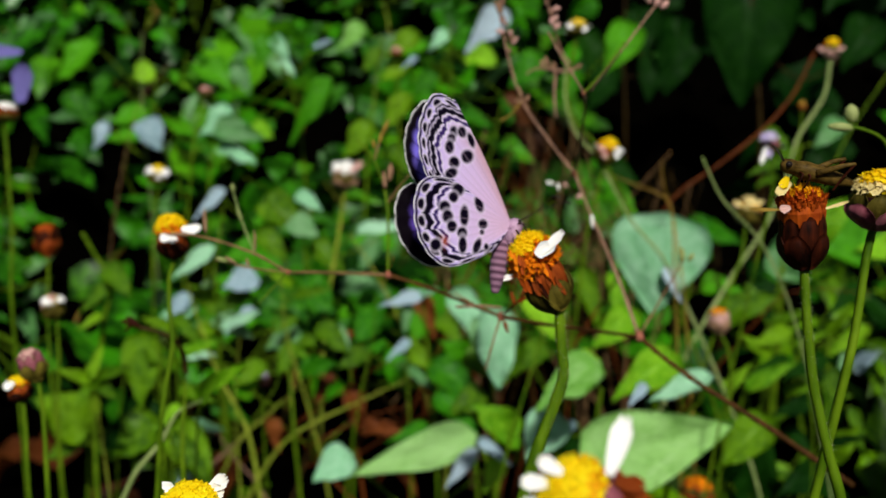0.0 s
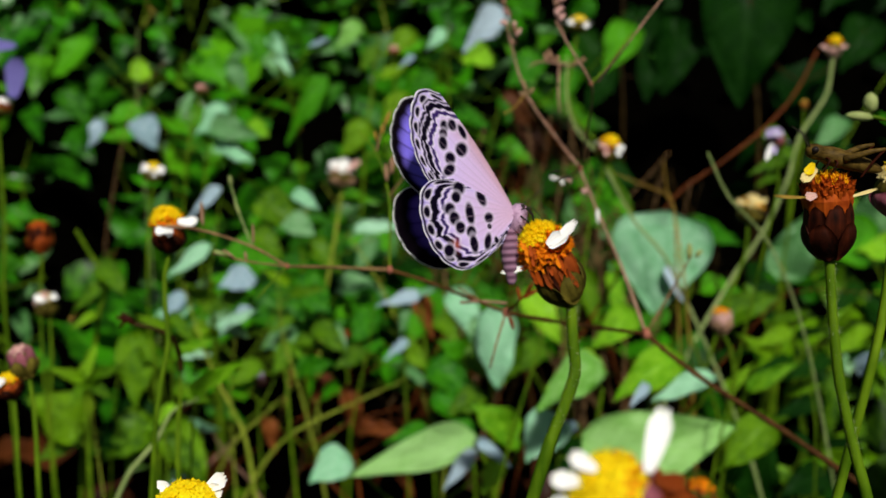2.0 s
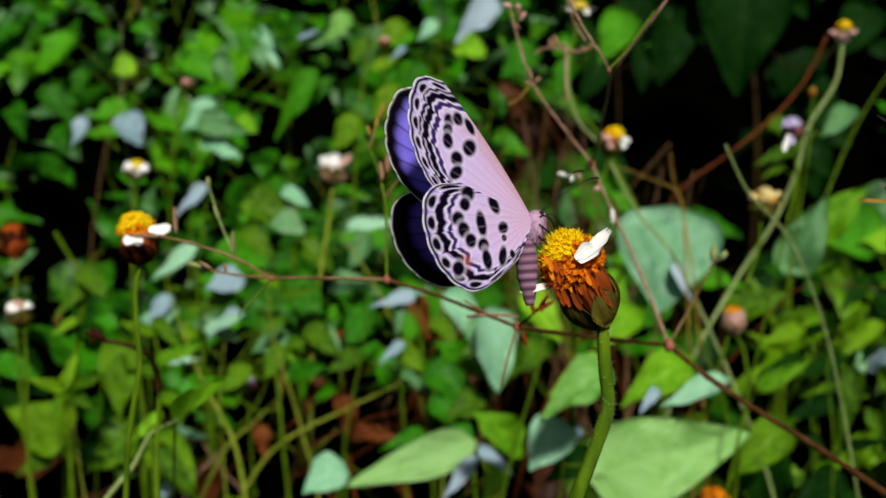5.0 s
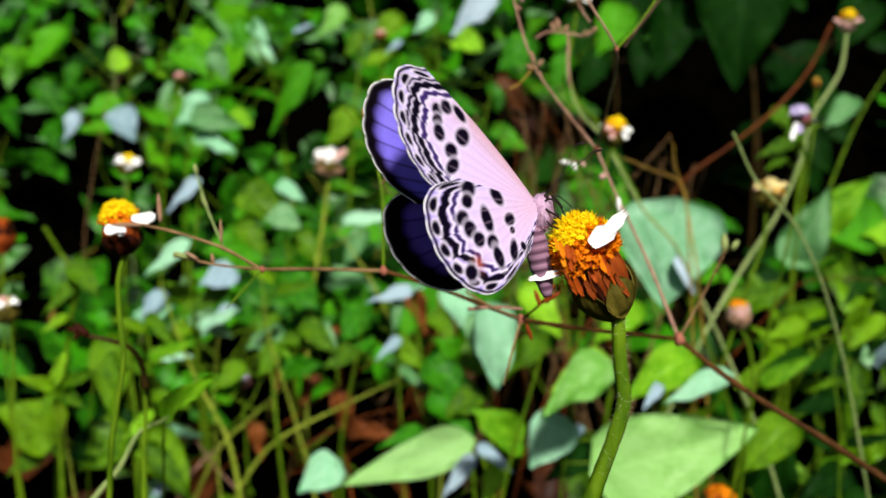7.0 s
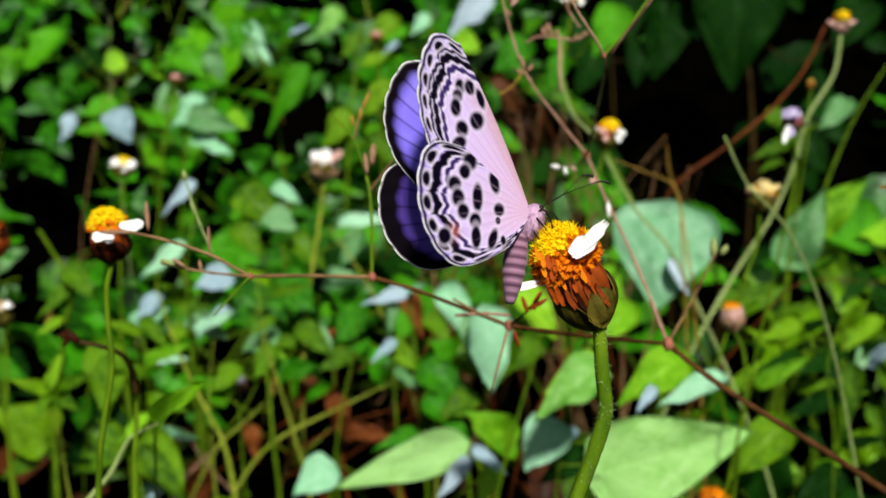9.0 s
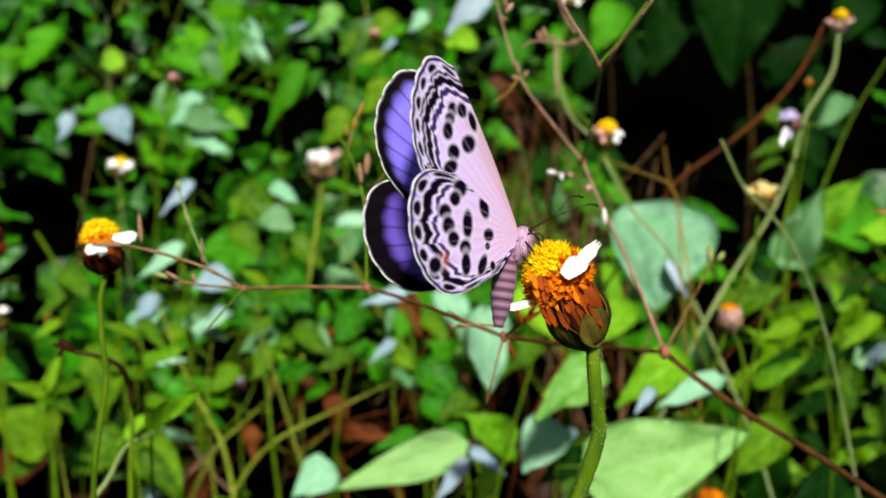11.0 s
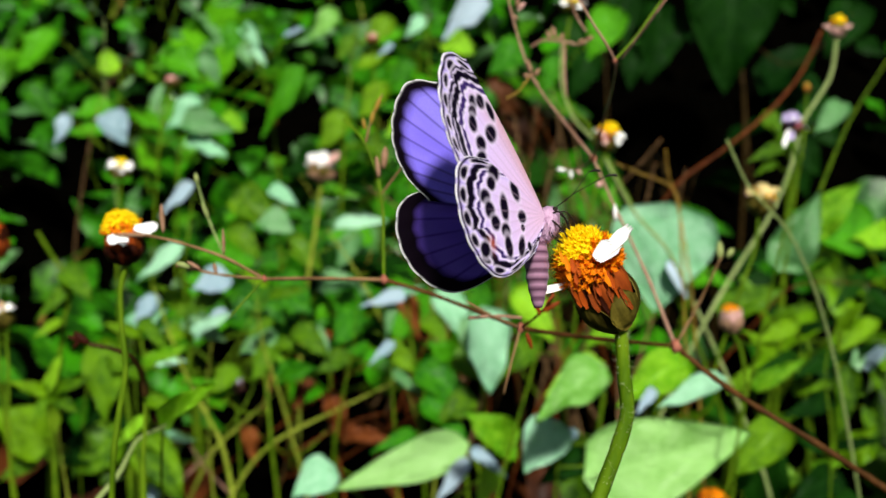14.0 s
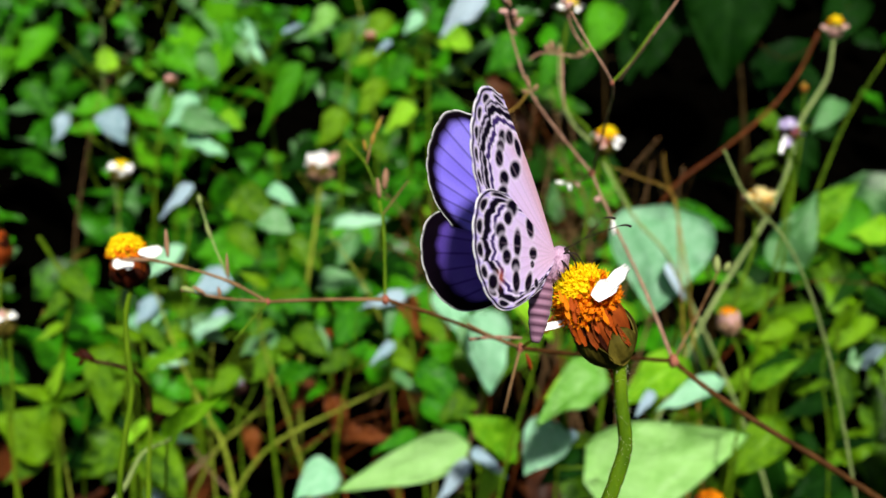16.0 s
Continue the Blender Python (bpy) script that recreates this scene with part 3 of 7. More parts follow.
def under_pattern(th, r, rim, start, end, spaces, hind):
    """Pigment of a wing's underside: lilac white with dark wavy lines near the rim and ringed spots within."""
    m = rim - r
    ph = (th - start) / (end - start) * spaces
    zig = np.abs((ph % 1.0) - 0.5) * 2
    x, z = r * np.cos(np.radians(th)), r * np.sin(np.radians(th))
    pale, ink = (0.72, 0.56, 0.94), (0.004, 0.002, 0.010)
    c = np.ones(th.shape + (3,)) * np.array(pale)
    c = lay(c, 0.75 * np.clip(1 - (m - 8) / 60, 0, 1), (0.27, 0.20, 0.70))
    c = lay(c, 0.7 * np.clip(1 - r / (rim * 0.62), 0, 1), (0.80, 0.49, 0.64))
    if not hind:
        lead = np.clip(1 - (th - start) / 11.0, 0, 1) * np.clip((m - 20) / 60, 0, 1)
        c = lay(c, 0.9 * lead, (0.62, 0.36, 0.42))
    wob = 1.6 * np.sin(ph * 5.1) + 1.2 * np.sin(ph * 11.7) + 3.4 * np.sin(np.floor(ph) * 2.4 + (1.0 if hind else 0.2))
    white = (0.84, 0.75, 0.97)
    if hind:
        bands = ((22 - 6 * zig, 1.7, white), (34 - 9 * zig + 3 * np.sin(ph * 1.9), 7.6, ink), (44 - 9 * zig, 2.0, white), (50 - 8 * zig, 3.6, (0.035, 0.018, 0.12)), (56 - 6 * zig, 1.6, white))
    else:
        bands = ((8.5, 1.2, white), (19 - zig, 1.5, white), (24 - zig, 3.0, ink), (29 - 1.5 * zig, 1.6, white), (36 - 2 * zig, 6.4, ink), (43.5 - 2 * zig, 2.0, white), (51 - 3 * zig, 4.6, (0.040, 0.020, 0.13)), (57.5 - 3 * zig, 1.8, white))
    for at, half, tone in bands:
        c = lay(c, soft_step(half, np.abs(m + wob - at)), tone)
    oval = np.sqrt(((m - 14) / (6.6 if hind else 4.8)) ** 2 + (zig / 0.66) ** 2)
    c = lay(c, soft_step(1.35, oval, 0.3), white)
    c = lay(c, soft_step(1.0, oval, 0.25), ink)
    c = lay(c, soft_step(2.3, np.abs(m - 4.4), 1.2), ink)
    c = lay(c, soft_step(2.0, m, 1.0) * (0.25 + 0.75 * (zig < 0.75)), (0.82, 0.80, 0.86))
    if hind:
        c = lay(c, 0.85 * np.exp(-(((x + 143) / 8) ** 2 + ((z + 32) / 9) ** 2)), (0.40, 0.08, 0.02))
        marks = ((-117, 54, 10, 9, 0), (-126, 41, 8, 7.5, 0), (-73, 32, 7, 12, 25), (-143, 25, 9, 8, 0), (-137, 9, 9, 9, 0), (-103, 11, 7.5, 15, 0), (-64, -1, 8, 7, 0), (-128, -7, 8.5, 8, 0), (-107, -17, 8.5, 8, 0), (-66, -15, 4, 4, 0), (-76, -38, 6, 12, -28), (-57, -39, 4, 5, 0), (-106, -37, 7, 12, 0), (-161, -38, 9, 8, 0))
    else:
        marks = ((-126, 149, 6.5, 8, 10), (-111, 150, 6.5, 8, 25), (-130, 137, 6.5, 7, 0), (-133, 123, 7.5, 9, 0), (-94, 138, 4.5, 11, 25), (-98, 110, 9, 9.5, 15), (-123, 98, 9, 8.5, 0), (-129, 80, 11, 7, 20))
    for px, pz, a, b, turn in marks:
        w = radians(turn)
        dx, dz = x - px, z - pz
        q = np.hypot((dx * math.cos(w) + dz * math.sin(w)) / (1.22 * a), (dz * math.cos(w) - dx * math.sin(w)) / (1.20 * b))
        c = lay(c, 0.55 * soft_step(1.32, q, 0.3), white)
        c = lay(c, soft_step(1.0, q, 0.22), ink)
    gap = (1 - zig) / 2 * np.radians(end - start) / spaces * r
    vein = soft_step(0.9, gap, 1.2) * np.clip((m - 55) / 30, 0, 1) * 0.30
    return np.clip(lay(c, vein, (0.42, 0.30, 0.44)), 0, 1)


def upper_pattern(th, r, rim, start, end, spaces, hind):
    """Pigment of a wing's upper side: violet blue with dark veins, a black border and a white fringe."""
    m = rim - r
    ph = (th - start) / (end - start) * spaces
    zig = np.abs((ph % 1.0) - 0.5) * 2
    x, z = r * np.cos(np.radians(th)), r * np.sin(np.radians(th))
    c = np.ones(th.shape + (3,)) * np.array((0.150, 0.082, 0.56) if hind else (0.245, 0.190, 0.92))
    cloud = 0.5 + 0.25 * np.sin(x * 0.09 + 2 * np.sin(z * 0.06)) + 0.25 * np.sin(z * 0.13 + x * 0.05)
    c = lay(c, 0.35 * cloud, (0.085, 0.045, 0.38) if hind else (0.150, 0.105, 0.72))
    if hind:
        c = lay(c, 0.9 * np.clip(1 - (th - start) / 14, 0, 1), (0.020, 0.007, 0.020))
        c = lay(c, 0.45 * np.exp(-(((m - 48) / 14) ** 2)) * (zig < 0.8), (0.16, 0.11, 0.52))
    else:
        c = lay(c, 0.5 * np.exp(-(((th - start - 7) / 6) ** 2)) * np.clip(1.2 - r / rim, 0, 1), (0.44, 0.42, 0.95))
    gap = (1 - zig) / 2 * np.radians(end - start) / spaces * r
    c = lay(c, 0.75 * soft_step(0.9, gap, 1.6) * np.clip(r / rim * 2 - 0.5, 0, 1), (0.020, 0.012, 0.09))
    c = lay(c, np.clip(((40 if hind else 32) - m) / 18, 0, 1) * 0.7, (0.020, 0.009, 0.05))
    edge = 27 if hind else 17
    c = lay(c, soft_step(edge + 2.0 * zig, m, 5), (0.003, 0.0012, 0.004))
    return lay(c, soft_step(2.6, m, 1.4) * (0.5 + 0.5 * (zig < 0.8)), (0.72, 0.72, 0.74))


FORE = ((121.5, 236), (124.0, 255), (127.0, 264), (131.0, 264), (136.0, 257), (141.0, 248), (147.0, 233), (152.0, 217), (157.0, 199), (161.0, 182), (165.0, 160))
HIND = ((151.0, 140), (154.0, 168), (157.0, 190), (161.0, 200), (166.0, 205), (172.0, 205), (178.0, 203), (185.0, 198), (192.0, 190), (199.0, 179), (205.0, 166), (210.0, 149), (214.0, 121), (219.0, 90), (226.0, 62))


def wing_mesh(name, outline, spaces, hind, inner_to_camera):
    """Two pigmented faces with a rim between them; the wing lies in the xz plane and reaches to -x."""
    ang = np.array([p[0] for p in outline])
    rad = np.array([p[1] for p in outline], dtype=float)
    v, f, cols = [], [], []
    for face in (0, 1):
        nt, nr = (190, 120)
        th = np.linspace(ang[0], ang[-1], nt)
        k = np.ones(15) / 15
        wide = np.interp(np.linspace(ang[0] - 3, ang[-1] + 3, nt + 14), ang, rad)
        rim = np.convolve(wide, k, "valid")
        rim = rim * (1 + 0.008 * np.abs(np.sin((th - ang[0]) / (ang[-1] - ang[0]) * spaces * math.pi)))
        q = np.linspace(0.02, 1, nr) ** 0.85
        T, Q = np.meshgrid(th, q, indexing="ij")
        R = np.repeat(rim[:, None], nr, 1)
        rr = R * Q
        x, z = rr * np.cos(np.radians(T)), rr * np.sin(np.radians(T))
        if not hind:
            x = x + 7 * np.sin(Q * math.pi) * np.clip(1 - (T - ang[0]) / 12, 0, 1)
        ph = (T - ang[0]) / (ang[-1] - ang[0])
        out = -1 if inner_to_camera else 1
        y = out * (1.5 * np.sin(Q * 2.6) * np.sin(ph * math.pi) + (0 if hind else 2.6)) - 0.25 * np.cos(ph * spaces * 2 * math.pi) * Q + (-1.2 if face == 0 else 0.6)
        inner = inner_to_camera if face == 0 else not inner_to_camera
        c = (upper_pattern if inner else under_pattern)(T, rr, R, ang[0], ang[-1], spaces, hind)
        base = len(v)
        v += (np.stack([x, y, z], -1).reshape(-1, 3) * U).tolist()
        cols.append(c.reshape(-1, 3))
        a = (np.arange(nt - 1)[:, None] * nr + np.arange(nr - 1)[None, :]).ravel() + base
        quad = np.stack([a, a + 1, a + nr + 1, a + nr], 1)
        f += (quad if face == 0 else quad[:, ::-1]).tolist()
    n = nt * nr
    loop = [i * nr + nr - 1 for i in range(nt)]
    f += [(i, i + n, j + n, j) for i, j in zip(loop, loop[1:])]
    me = mesh_of(name, v, f, MAT["wing"])
    layer = me.color_attributes.new("pigment", "FLOAT_COLOR", "POINT")
    rgba = np.ones((len(v), 4), dtype=np.float32)
    rgba[:, :3] = np.concatenate(cols)
    layer.data.foreach_set("color", rgba.ravel())
    return me


def banded(name, profile, stripes, a, b, sides=18):
    v, f = lathe([(r * U, z * U) for r, z in profile], sides)
    me = mesh_of(name, v, f, MAT["body"])
    layer = me.color_attributes.new("pigment", "FLOAT_COLOR", "POINT")
    rows = len(profile)
    for i in range(rows):
        k = 0.5 + 0.5 * math.sin(i / rows * stripes * 2 * math.pi)
        for j in range(sides):
            layer.data[i * sides + j].color = (*(a[n] * k + b[n] * (1 - k) for n in range(3)), 1)
    return me


def build_butterfly():
    bf = tagged(new("butterfly"), "small lilac white spotted butterfly with violet upper wings feeding", "butterfly")
    wings = []
    for near in (True, False):
        off = pose(0, (-9 if near else 9) * U, 0)
        for name, line, n, hind in (("forewing", FORE, 8, False), ("hindwing", HIND, 9, True)):
            w = piece(name, wing_mesh(name, line, n, hind, not near), bf, off, "spotted underside, fringed rim" if near else "violet upper side with black border")
            wings.append((w, near))
    for name, at, r, h, way in (("thorax", (-10, 0, -36), 18, 50, (0.40, 0.0, 1)), ("head", (2, 0, 2), 9, 17, (1.0, 0, -0.1))):
        b = Batch()
        v, f = lathe([(r * 0.35, 0), (r * 0.8, h * 0.2), (r, h * 0.5), (r * 0.85, h * 0.8), (r * 0.3, h)], 16)
        b.add([Vector(q) * U for q in v], f)
        rnd = random.Random(5)
        for i in range(420 if name == "thorax" else 140):
            w, t = rnd.random() * 6.28, rnd.random()
            rr = r * math.sin(math.pi * (0.12 + 0.76 * t))
            o = Vector((rr * math.cos(w), rr * math.sin(w), h * t))
            d = Vector((math.cos(w), math.sin(w), -0.8)).normalized() * rnd.uniform(4, 8)
            s = d.cross(Vector((0, 0, 1))).normalized() * 0.6
            b.add([(o - s) * U, (o + s) * U, (o + d) * U], [(0, 1, 2)])
        head = piece(name, b.mesh(name, MAT["fur"]), bf, aim(Vector(at) * U, way))
    face = head.matrix_basis.inverted()
    for y in (-7, 7):
        v, f = lathe([(0.8, -3.6), (2.9, -2.4), (3.8, 0), (2.9, 2.4), (0.8, 3.6)], 12)
        piece("eye", mesh_of("eye", [Vector(q) * U for q in v], f, MAT["dark"]), head, face @ Matrix.Translation(Vector((13, y, 6)) * U), "dark round eye")
    prof = [(2 + 13.5 * math.sin(math.pi * min(1, (0.14 + 0.80 * i / 32))) ** 0.8 * (1 + 0.05 * math.sin(i / 33 * 7 * 6.28)), i * 3.3) for i in range(33)]
    piece("abdomen", banded("abdomen", prof, 9, (0.36, 0.20, 0.30), (0.060, 0.022, 0.045)), bf, aim(Vector((-15, 0, -14)) * U, (-0.14, -0.06, -1)), "pinkish abdomen with dark rings")
    for y, e in ((-4, (84, -14, 38)), (4, (72, 30, 52))):
        v, f = tube([Vector(p) * U for p in ((14, y, 8), (40, y * 2, 22), e)], 0.7 * U, 0.55 * U, 6, 10)
        b = Batch()
        b.add(v, f)
        v, f = tube([Vector(p) * U for p in (e, Vector(e) + Vector((9, 0, 1)), Vector(e) + Vector((16, 0, -1)))], 1.0 * U, 1.9 * U, 7, 4)
        b.add(v, f)
        piece("antenna", b.mesh("antenna", MAT["dark"]), head, face)
    v, f = tube([Vector(p) * U for p in ((19, 0, 2), (27, 0, 1), (34, 0, -8), (40, 0, -20))], 1.2 * U, 0.7 * U, 6, 8)
    piece("proboscis", mesh_of("proboscis", v, f, MAT["dark"]), head, face)
    for i, (y, k, e) in enumerate(((-7, (14, -16, 2), (26, -14, -22)), (7, (16, 14, 4), (30, 12, -18)), (-7, (8, -18, -12), (24, -14, -46)), (7, (10, 16, -12), (26, 12, -42)), (-6, (2, -14, -26), (26, -10, -66)), (6, (4, 14, -24), (28, 10, -60)))):
        v, f = tube([Vector(p) * U for p in ((2, y, -4), k, Vector(k).lerp(Vector(e), 0.5) + Vector((3, 0, 2)), e)], 1.7 * U, 0.9 * U, 6, 6)
        piece("leg", mesh_of("leg", v, f, MAT["dark"]), bf)
    return bf, wings


# ---------- grasshopper nymph ----------
def build_hopper(at, way):
    """A small olive grasshopper; at: its head, way: towards its tail."""
    u = 0.00006
    gh = tagged(place(new("grasshopper"), aim(at, way)), "small olive brown grasshopper nymph resting on a faded flower", "grasshopper")
    sc = lambda pts: [Vector(p) * u for p in pts]
    v, f = lathe([(2, 6), (13, 12), (17, 30), (16, 60), (13, 95), (7, 118), (2, 124)], 12, 0.06, 2)
    piece("trunk", mesh_of("trunk", sc(v), f, MAT["bud_olive"]), gh)
    v, f = lathe([(2, -14), (11, -10), (14, 2), (13, 14), (6, 20)], 12, 0.05, 4)
    head = piece("head", mesh_of("head", sc(v), f, MAT["bud_olive"]), gh)
    for x in (-11, 11):
        v, f = lathe([(1, -6), (5, -4), (6.5, 0), (5, 4), (1, 6)], 10)
        piece("eye", mesh_of("eye", sc(v), f, MAT["dark"]), head, Matrix.Translation(Vector((x, 4, -2)) * u))
        v, f = tube(sc([(x * 0.4, 6, -10), (x * 1.2, 22, -26), (x * 2, 30, -44)]), 1.4 * u, 0.9 * u, 5, 6)
        piece("antenna", mesh_of("antenna", v, f, MAT["dark"]), head)
        v, f = tube(sc([(x * 1.2, 2, 50), (x * 2.2, 26, 82), (x * 2.4, 38, 104)]), 7 * u, 3 * u, 8, 6)
        limb = piece("hind_leg", mesh_of("hind_leg", v, f, MAT["bud_olive"]), gh)
        v, f = tube(sc([(x * 2.4, 38, 104), (x * 2.3, 8, 92), (x * 2.1, -20, 84)]), 2.6 * u, 1.8 * u, 6, 6)
        piece("shin", mesh_of("shin", v, f, MAT["bract_dark"]), limb)
        for z in (20, 34):
            v, f = tube(sc([(x, -4, z), (x * 2, -6, z + 4), (x * 2.2, -28, z)]), 2.2 * u, 1.4 * u, 6, 5)
            piece("leg", mesh_of("leg", v, f, MAT["bract_dark"]), gh)
    return gh


# ---------- undergrowth ----------
def canopy(x, y):
    """Height of the leaf cover over the soil."""
    return rise(x, y) + 0.085 + 0.035 * noise.noise(Vector((x * 5, y * 5, 3))) + 0.02 * noise.noise(Vector((x * 13, y * 13, 7)))


def hollow(x, y):
    """The gap in the undergrowth, its shade put into soil and leaf colour: how much the cover is thinned there."""
    d = math.hypot((x - 0.40) / 0.24, (y - 1.12) / 0.46)
    return max(0.0, min(1.0, 1.35 - d))


def clearing(x, y):
    """Bare litter among the stalks."""
    d = math.hypot((x + 0.05) / 0.10, (y - 0.50) / 0.12)
    return max(0.0, min(0.96, 1.5 - d))


# carved along the camera's lines of sight so that near-black soil shows through
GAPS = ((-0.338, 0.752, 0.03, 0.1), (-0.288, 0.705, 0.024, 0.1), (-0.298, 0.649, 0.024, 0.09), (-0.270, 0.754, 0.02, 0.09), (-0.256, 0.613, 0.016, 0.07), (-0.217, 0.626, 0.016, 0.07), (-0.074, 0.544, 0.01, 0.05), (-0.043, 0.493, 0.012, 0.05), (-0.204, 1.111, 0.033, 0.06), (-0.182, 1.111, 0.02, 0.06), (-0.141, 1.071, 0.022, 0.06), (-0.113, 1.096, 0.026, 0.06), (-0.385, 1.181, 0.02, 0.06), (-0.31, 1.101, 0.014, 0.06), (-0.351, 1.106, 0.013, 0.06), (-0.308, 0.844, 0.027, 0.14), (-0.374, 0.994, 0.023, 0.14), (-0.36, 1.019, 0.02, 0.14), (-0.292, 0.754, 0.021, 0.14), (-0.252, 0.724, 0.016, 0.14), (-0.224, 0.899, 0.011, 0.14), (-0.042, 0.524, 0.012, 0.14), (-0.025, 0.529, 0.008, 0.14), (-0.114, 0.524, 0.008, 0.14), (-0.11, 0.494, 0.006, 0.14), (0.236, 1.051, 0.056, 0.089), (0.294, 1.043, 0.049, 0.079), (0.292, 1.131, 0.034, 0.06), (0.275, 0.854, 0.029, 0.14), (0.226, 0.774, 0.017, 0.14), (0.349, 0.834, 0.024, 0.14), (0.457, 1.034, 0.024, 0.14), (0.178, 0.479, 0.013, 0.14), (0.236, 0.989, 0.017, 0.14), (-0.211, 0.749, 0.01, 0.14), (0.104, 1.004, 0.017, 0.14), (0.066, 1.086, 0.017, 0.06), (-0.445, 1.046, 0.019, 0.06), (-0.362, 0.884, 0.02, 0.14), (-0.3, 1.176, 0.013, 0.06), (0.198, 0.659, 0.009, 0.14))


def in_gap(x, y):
    """True in the small gaps cut into the leaf cover to show dark soil."""
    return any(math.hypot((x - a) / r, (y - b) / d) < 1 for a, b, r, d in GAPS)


def undergrowth(name, label, count, kinds, mats, size, area, depth, seed, thin_out=True, lift=0.0):
    """One mass of leaves over an area (x0, x1, y0, y1)."""
    rnd = random.Random(seed)
    shapes = [[np.array(q) if i == 0 else q for i, q in enumerate(leaf_sheet(seed=seed + j, rows=6, cols=2, thick=0, **k))] for k in kinds for j in range(3)]
    b = Batch()
    x0, x1, y0, y1 = area
    made = 0
    while made < count:
        x, y = rnd.uniform(x0, x1), rnd.uniform(y0, y1)
        made += 1
        if name == "outer_foliage" and (-1.05 < x < 1.05 and 0.25 < y < 1.5 or math.hypot(x, y) < 0.3):
            continue
        if thin_out and rnd.random() < hollow(x, y) * 1.1:
            continue
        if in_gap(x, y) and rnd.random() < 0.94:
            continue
        if name != "leaf_litter" and rnd.random() < clearing(x, y):
            continue
        if noise.noise(Vector((x * 9, y * 9, seed))) < (0.06 if y < 0.72 else -0.14):
            continue
        s = size * (rnd.uniform(0.45, 1.1) if rnd.random() < 0.75 else rnd.uniform(1.2, 2.1))
        z = canopy(x, y) + lift - depth * rnd.random() ** 1.4
        v, f, uv = rnd.choice(shapes)
        m = Matrix.Translation((x, y, z)) @ pose(0, 0, 0, rnd.gauss(28, 26), rnd.gauss(0, 24), 0) @ pose(0, 0, 0, 0, 0, rnd.uniform(0, 360)) @ Matrix.Scale(s, 4)
        a = np.array(m)
        b.add((v @ a[:3, :3].T + a[:3, 3]).tolist(), f, uv, rnd.randrange(len(mats)) if y > 0.75 or name == "grassy_foliage" else 0)
    return tagged(new(name, b.mesh(name, [MAT[q] for q in mats])), label, "foliage", kind="stuff")


def creeper_shoot(x, y, turn, seed):
    """A trailing shoot over the leaf cover: a stem with leaves on petioles, alternately on both sides."""
    rnd = random.Random(seed)
    pts = [Vector((x, y, rise(x, y) - 0.01))]
    for i in range(6):
        turn += rnd.gauss(0, 0.35)
        x += 0.035 * math.cos(turn)
        y += 0.035 * math.sin(turn) * 0.8
        pts.append(Vector((x, y, canopy(x, y) + rnd.uniform(-0.015, 0.015))))
    root = thing("creeper_shoot", pts[0], rnd.choice(("trailing creeper shoot with heart-shaped green leaves", "trailing creeper shoot with light and dark green leaves")), "creeper", "creeper shoots")
    o = pts[0]
    v, f = tube([p - o for p in pts], 0.0012, 0.0006, 6, 4, 0.2, seed)
    piece("stem", mesh_of("stem", v, f, MAT["stem"]), root)
    line = smooth_line(pts[1:], 3)
    for i, c in enumerate(line[1::1][:13]):
        side = 1 if i % 2 else -1
        way = Vector((-math.sin(turn) * side + rnd.gauss(0, 0.4), math.cos(turn) * side * 0.6 + rnd.gauss(0, 0.4) - 0.35, rnd.uniform(-0.1, 0.5))).normalized()
        b = c + way * rnd.uniform(0.012, 0.03) + Vector((0, 0, 0.012))
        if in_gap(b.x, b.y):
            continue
        v, f = tube([c - o, (c + b) / 2 - o + Vector((0, 0, 0.004)), b - o], 0.0006, 0.0004, 5, 3)
        pet = piece("petiole", mesh_of("petiole", v, f, MAT["stem"]), root)
        tip = b + (way + Vector((0, -0.3, -0.35))).normalized() * rnd.uniform(0.022, 0.052)
        facing = Vector((rnd.gauss(0, 0.35), -0.55 + rnd.gauss(0, 0.3), 1.0))
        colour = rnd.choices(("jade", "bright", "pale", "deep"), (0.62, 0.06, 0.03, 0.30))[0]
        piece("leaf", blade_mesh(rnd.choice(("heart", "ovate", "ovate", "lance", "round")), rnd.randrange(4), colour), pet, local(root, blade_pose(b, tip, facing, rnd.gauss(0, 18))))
    return root


def build_shoots():
    rnd = random.Random(77)
    made = 0
    while made < 24:
        x, y = rnd.uniform(-0.48, 0.46), rnd.uniform(0.60, 1.35)
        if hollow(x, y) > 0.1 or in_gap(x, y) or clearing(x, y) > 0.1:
            continue
        creeper_shoot(x, y, rnd.uniform(0, 6.28), 300 + made)
        made += 1


def stalk_mass(name, label, count, colours, area, seed):
    rnd = random.Random(seed)
    b = Batch()
    x0, x1, y0, y1 = area
    for i in range(count):
        x, y = rnd.uniform(x0, x1), rnd.uniform(y0, y1)
        if rnd.random() < hollow(x, y) * 2:
            continue
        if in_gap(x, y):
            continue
        z = canopy(x, y)
        d = Vector((rnd.gauss(0, 0.035), rnd.gauss(0, 0.03), 0))
        top = Vector((x, y, z + rnd.uniform(-0.02, 0.05))) + d
        foot = Vector((x, y, rise(x, y) - 0.005)) - d * 0.5
        v, f = tube([foot, foot.lerp(top, 0.5) + Vector((rnd.gauss(0, 0.01), rnd.gauss(0, 0.01), 0.01)), top], 0.0011, 0.0003, 5, 4)
        b.add(v, f, None, rnd.randrange(len(colours)))
    return tagged(new(name, b.mesh(name, [MAT[c] for c in colours])), label, "stems", kind="stuff")


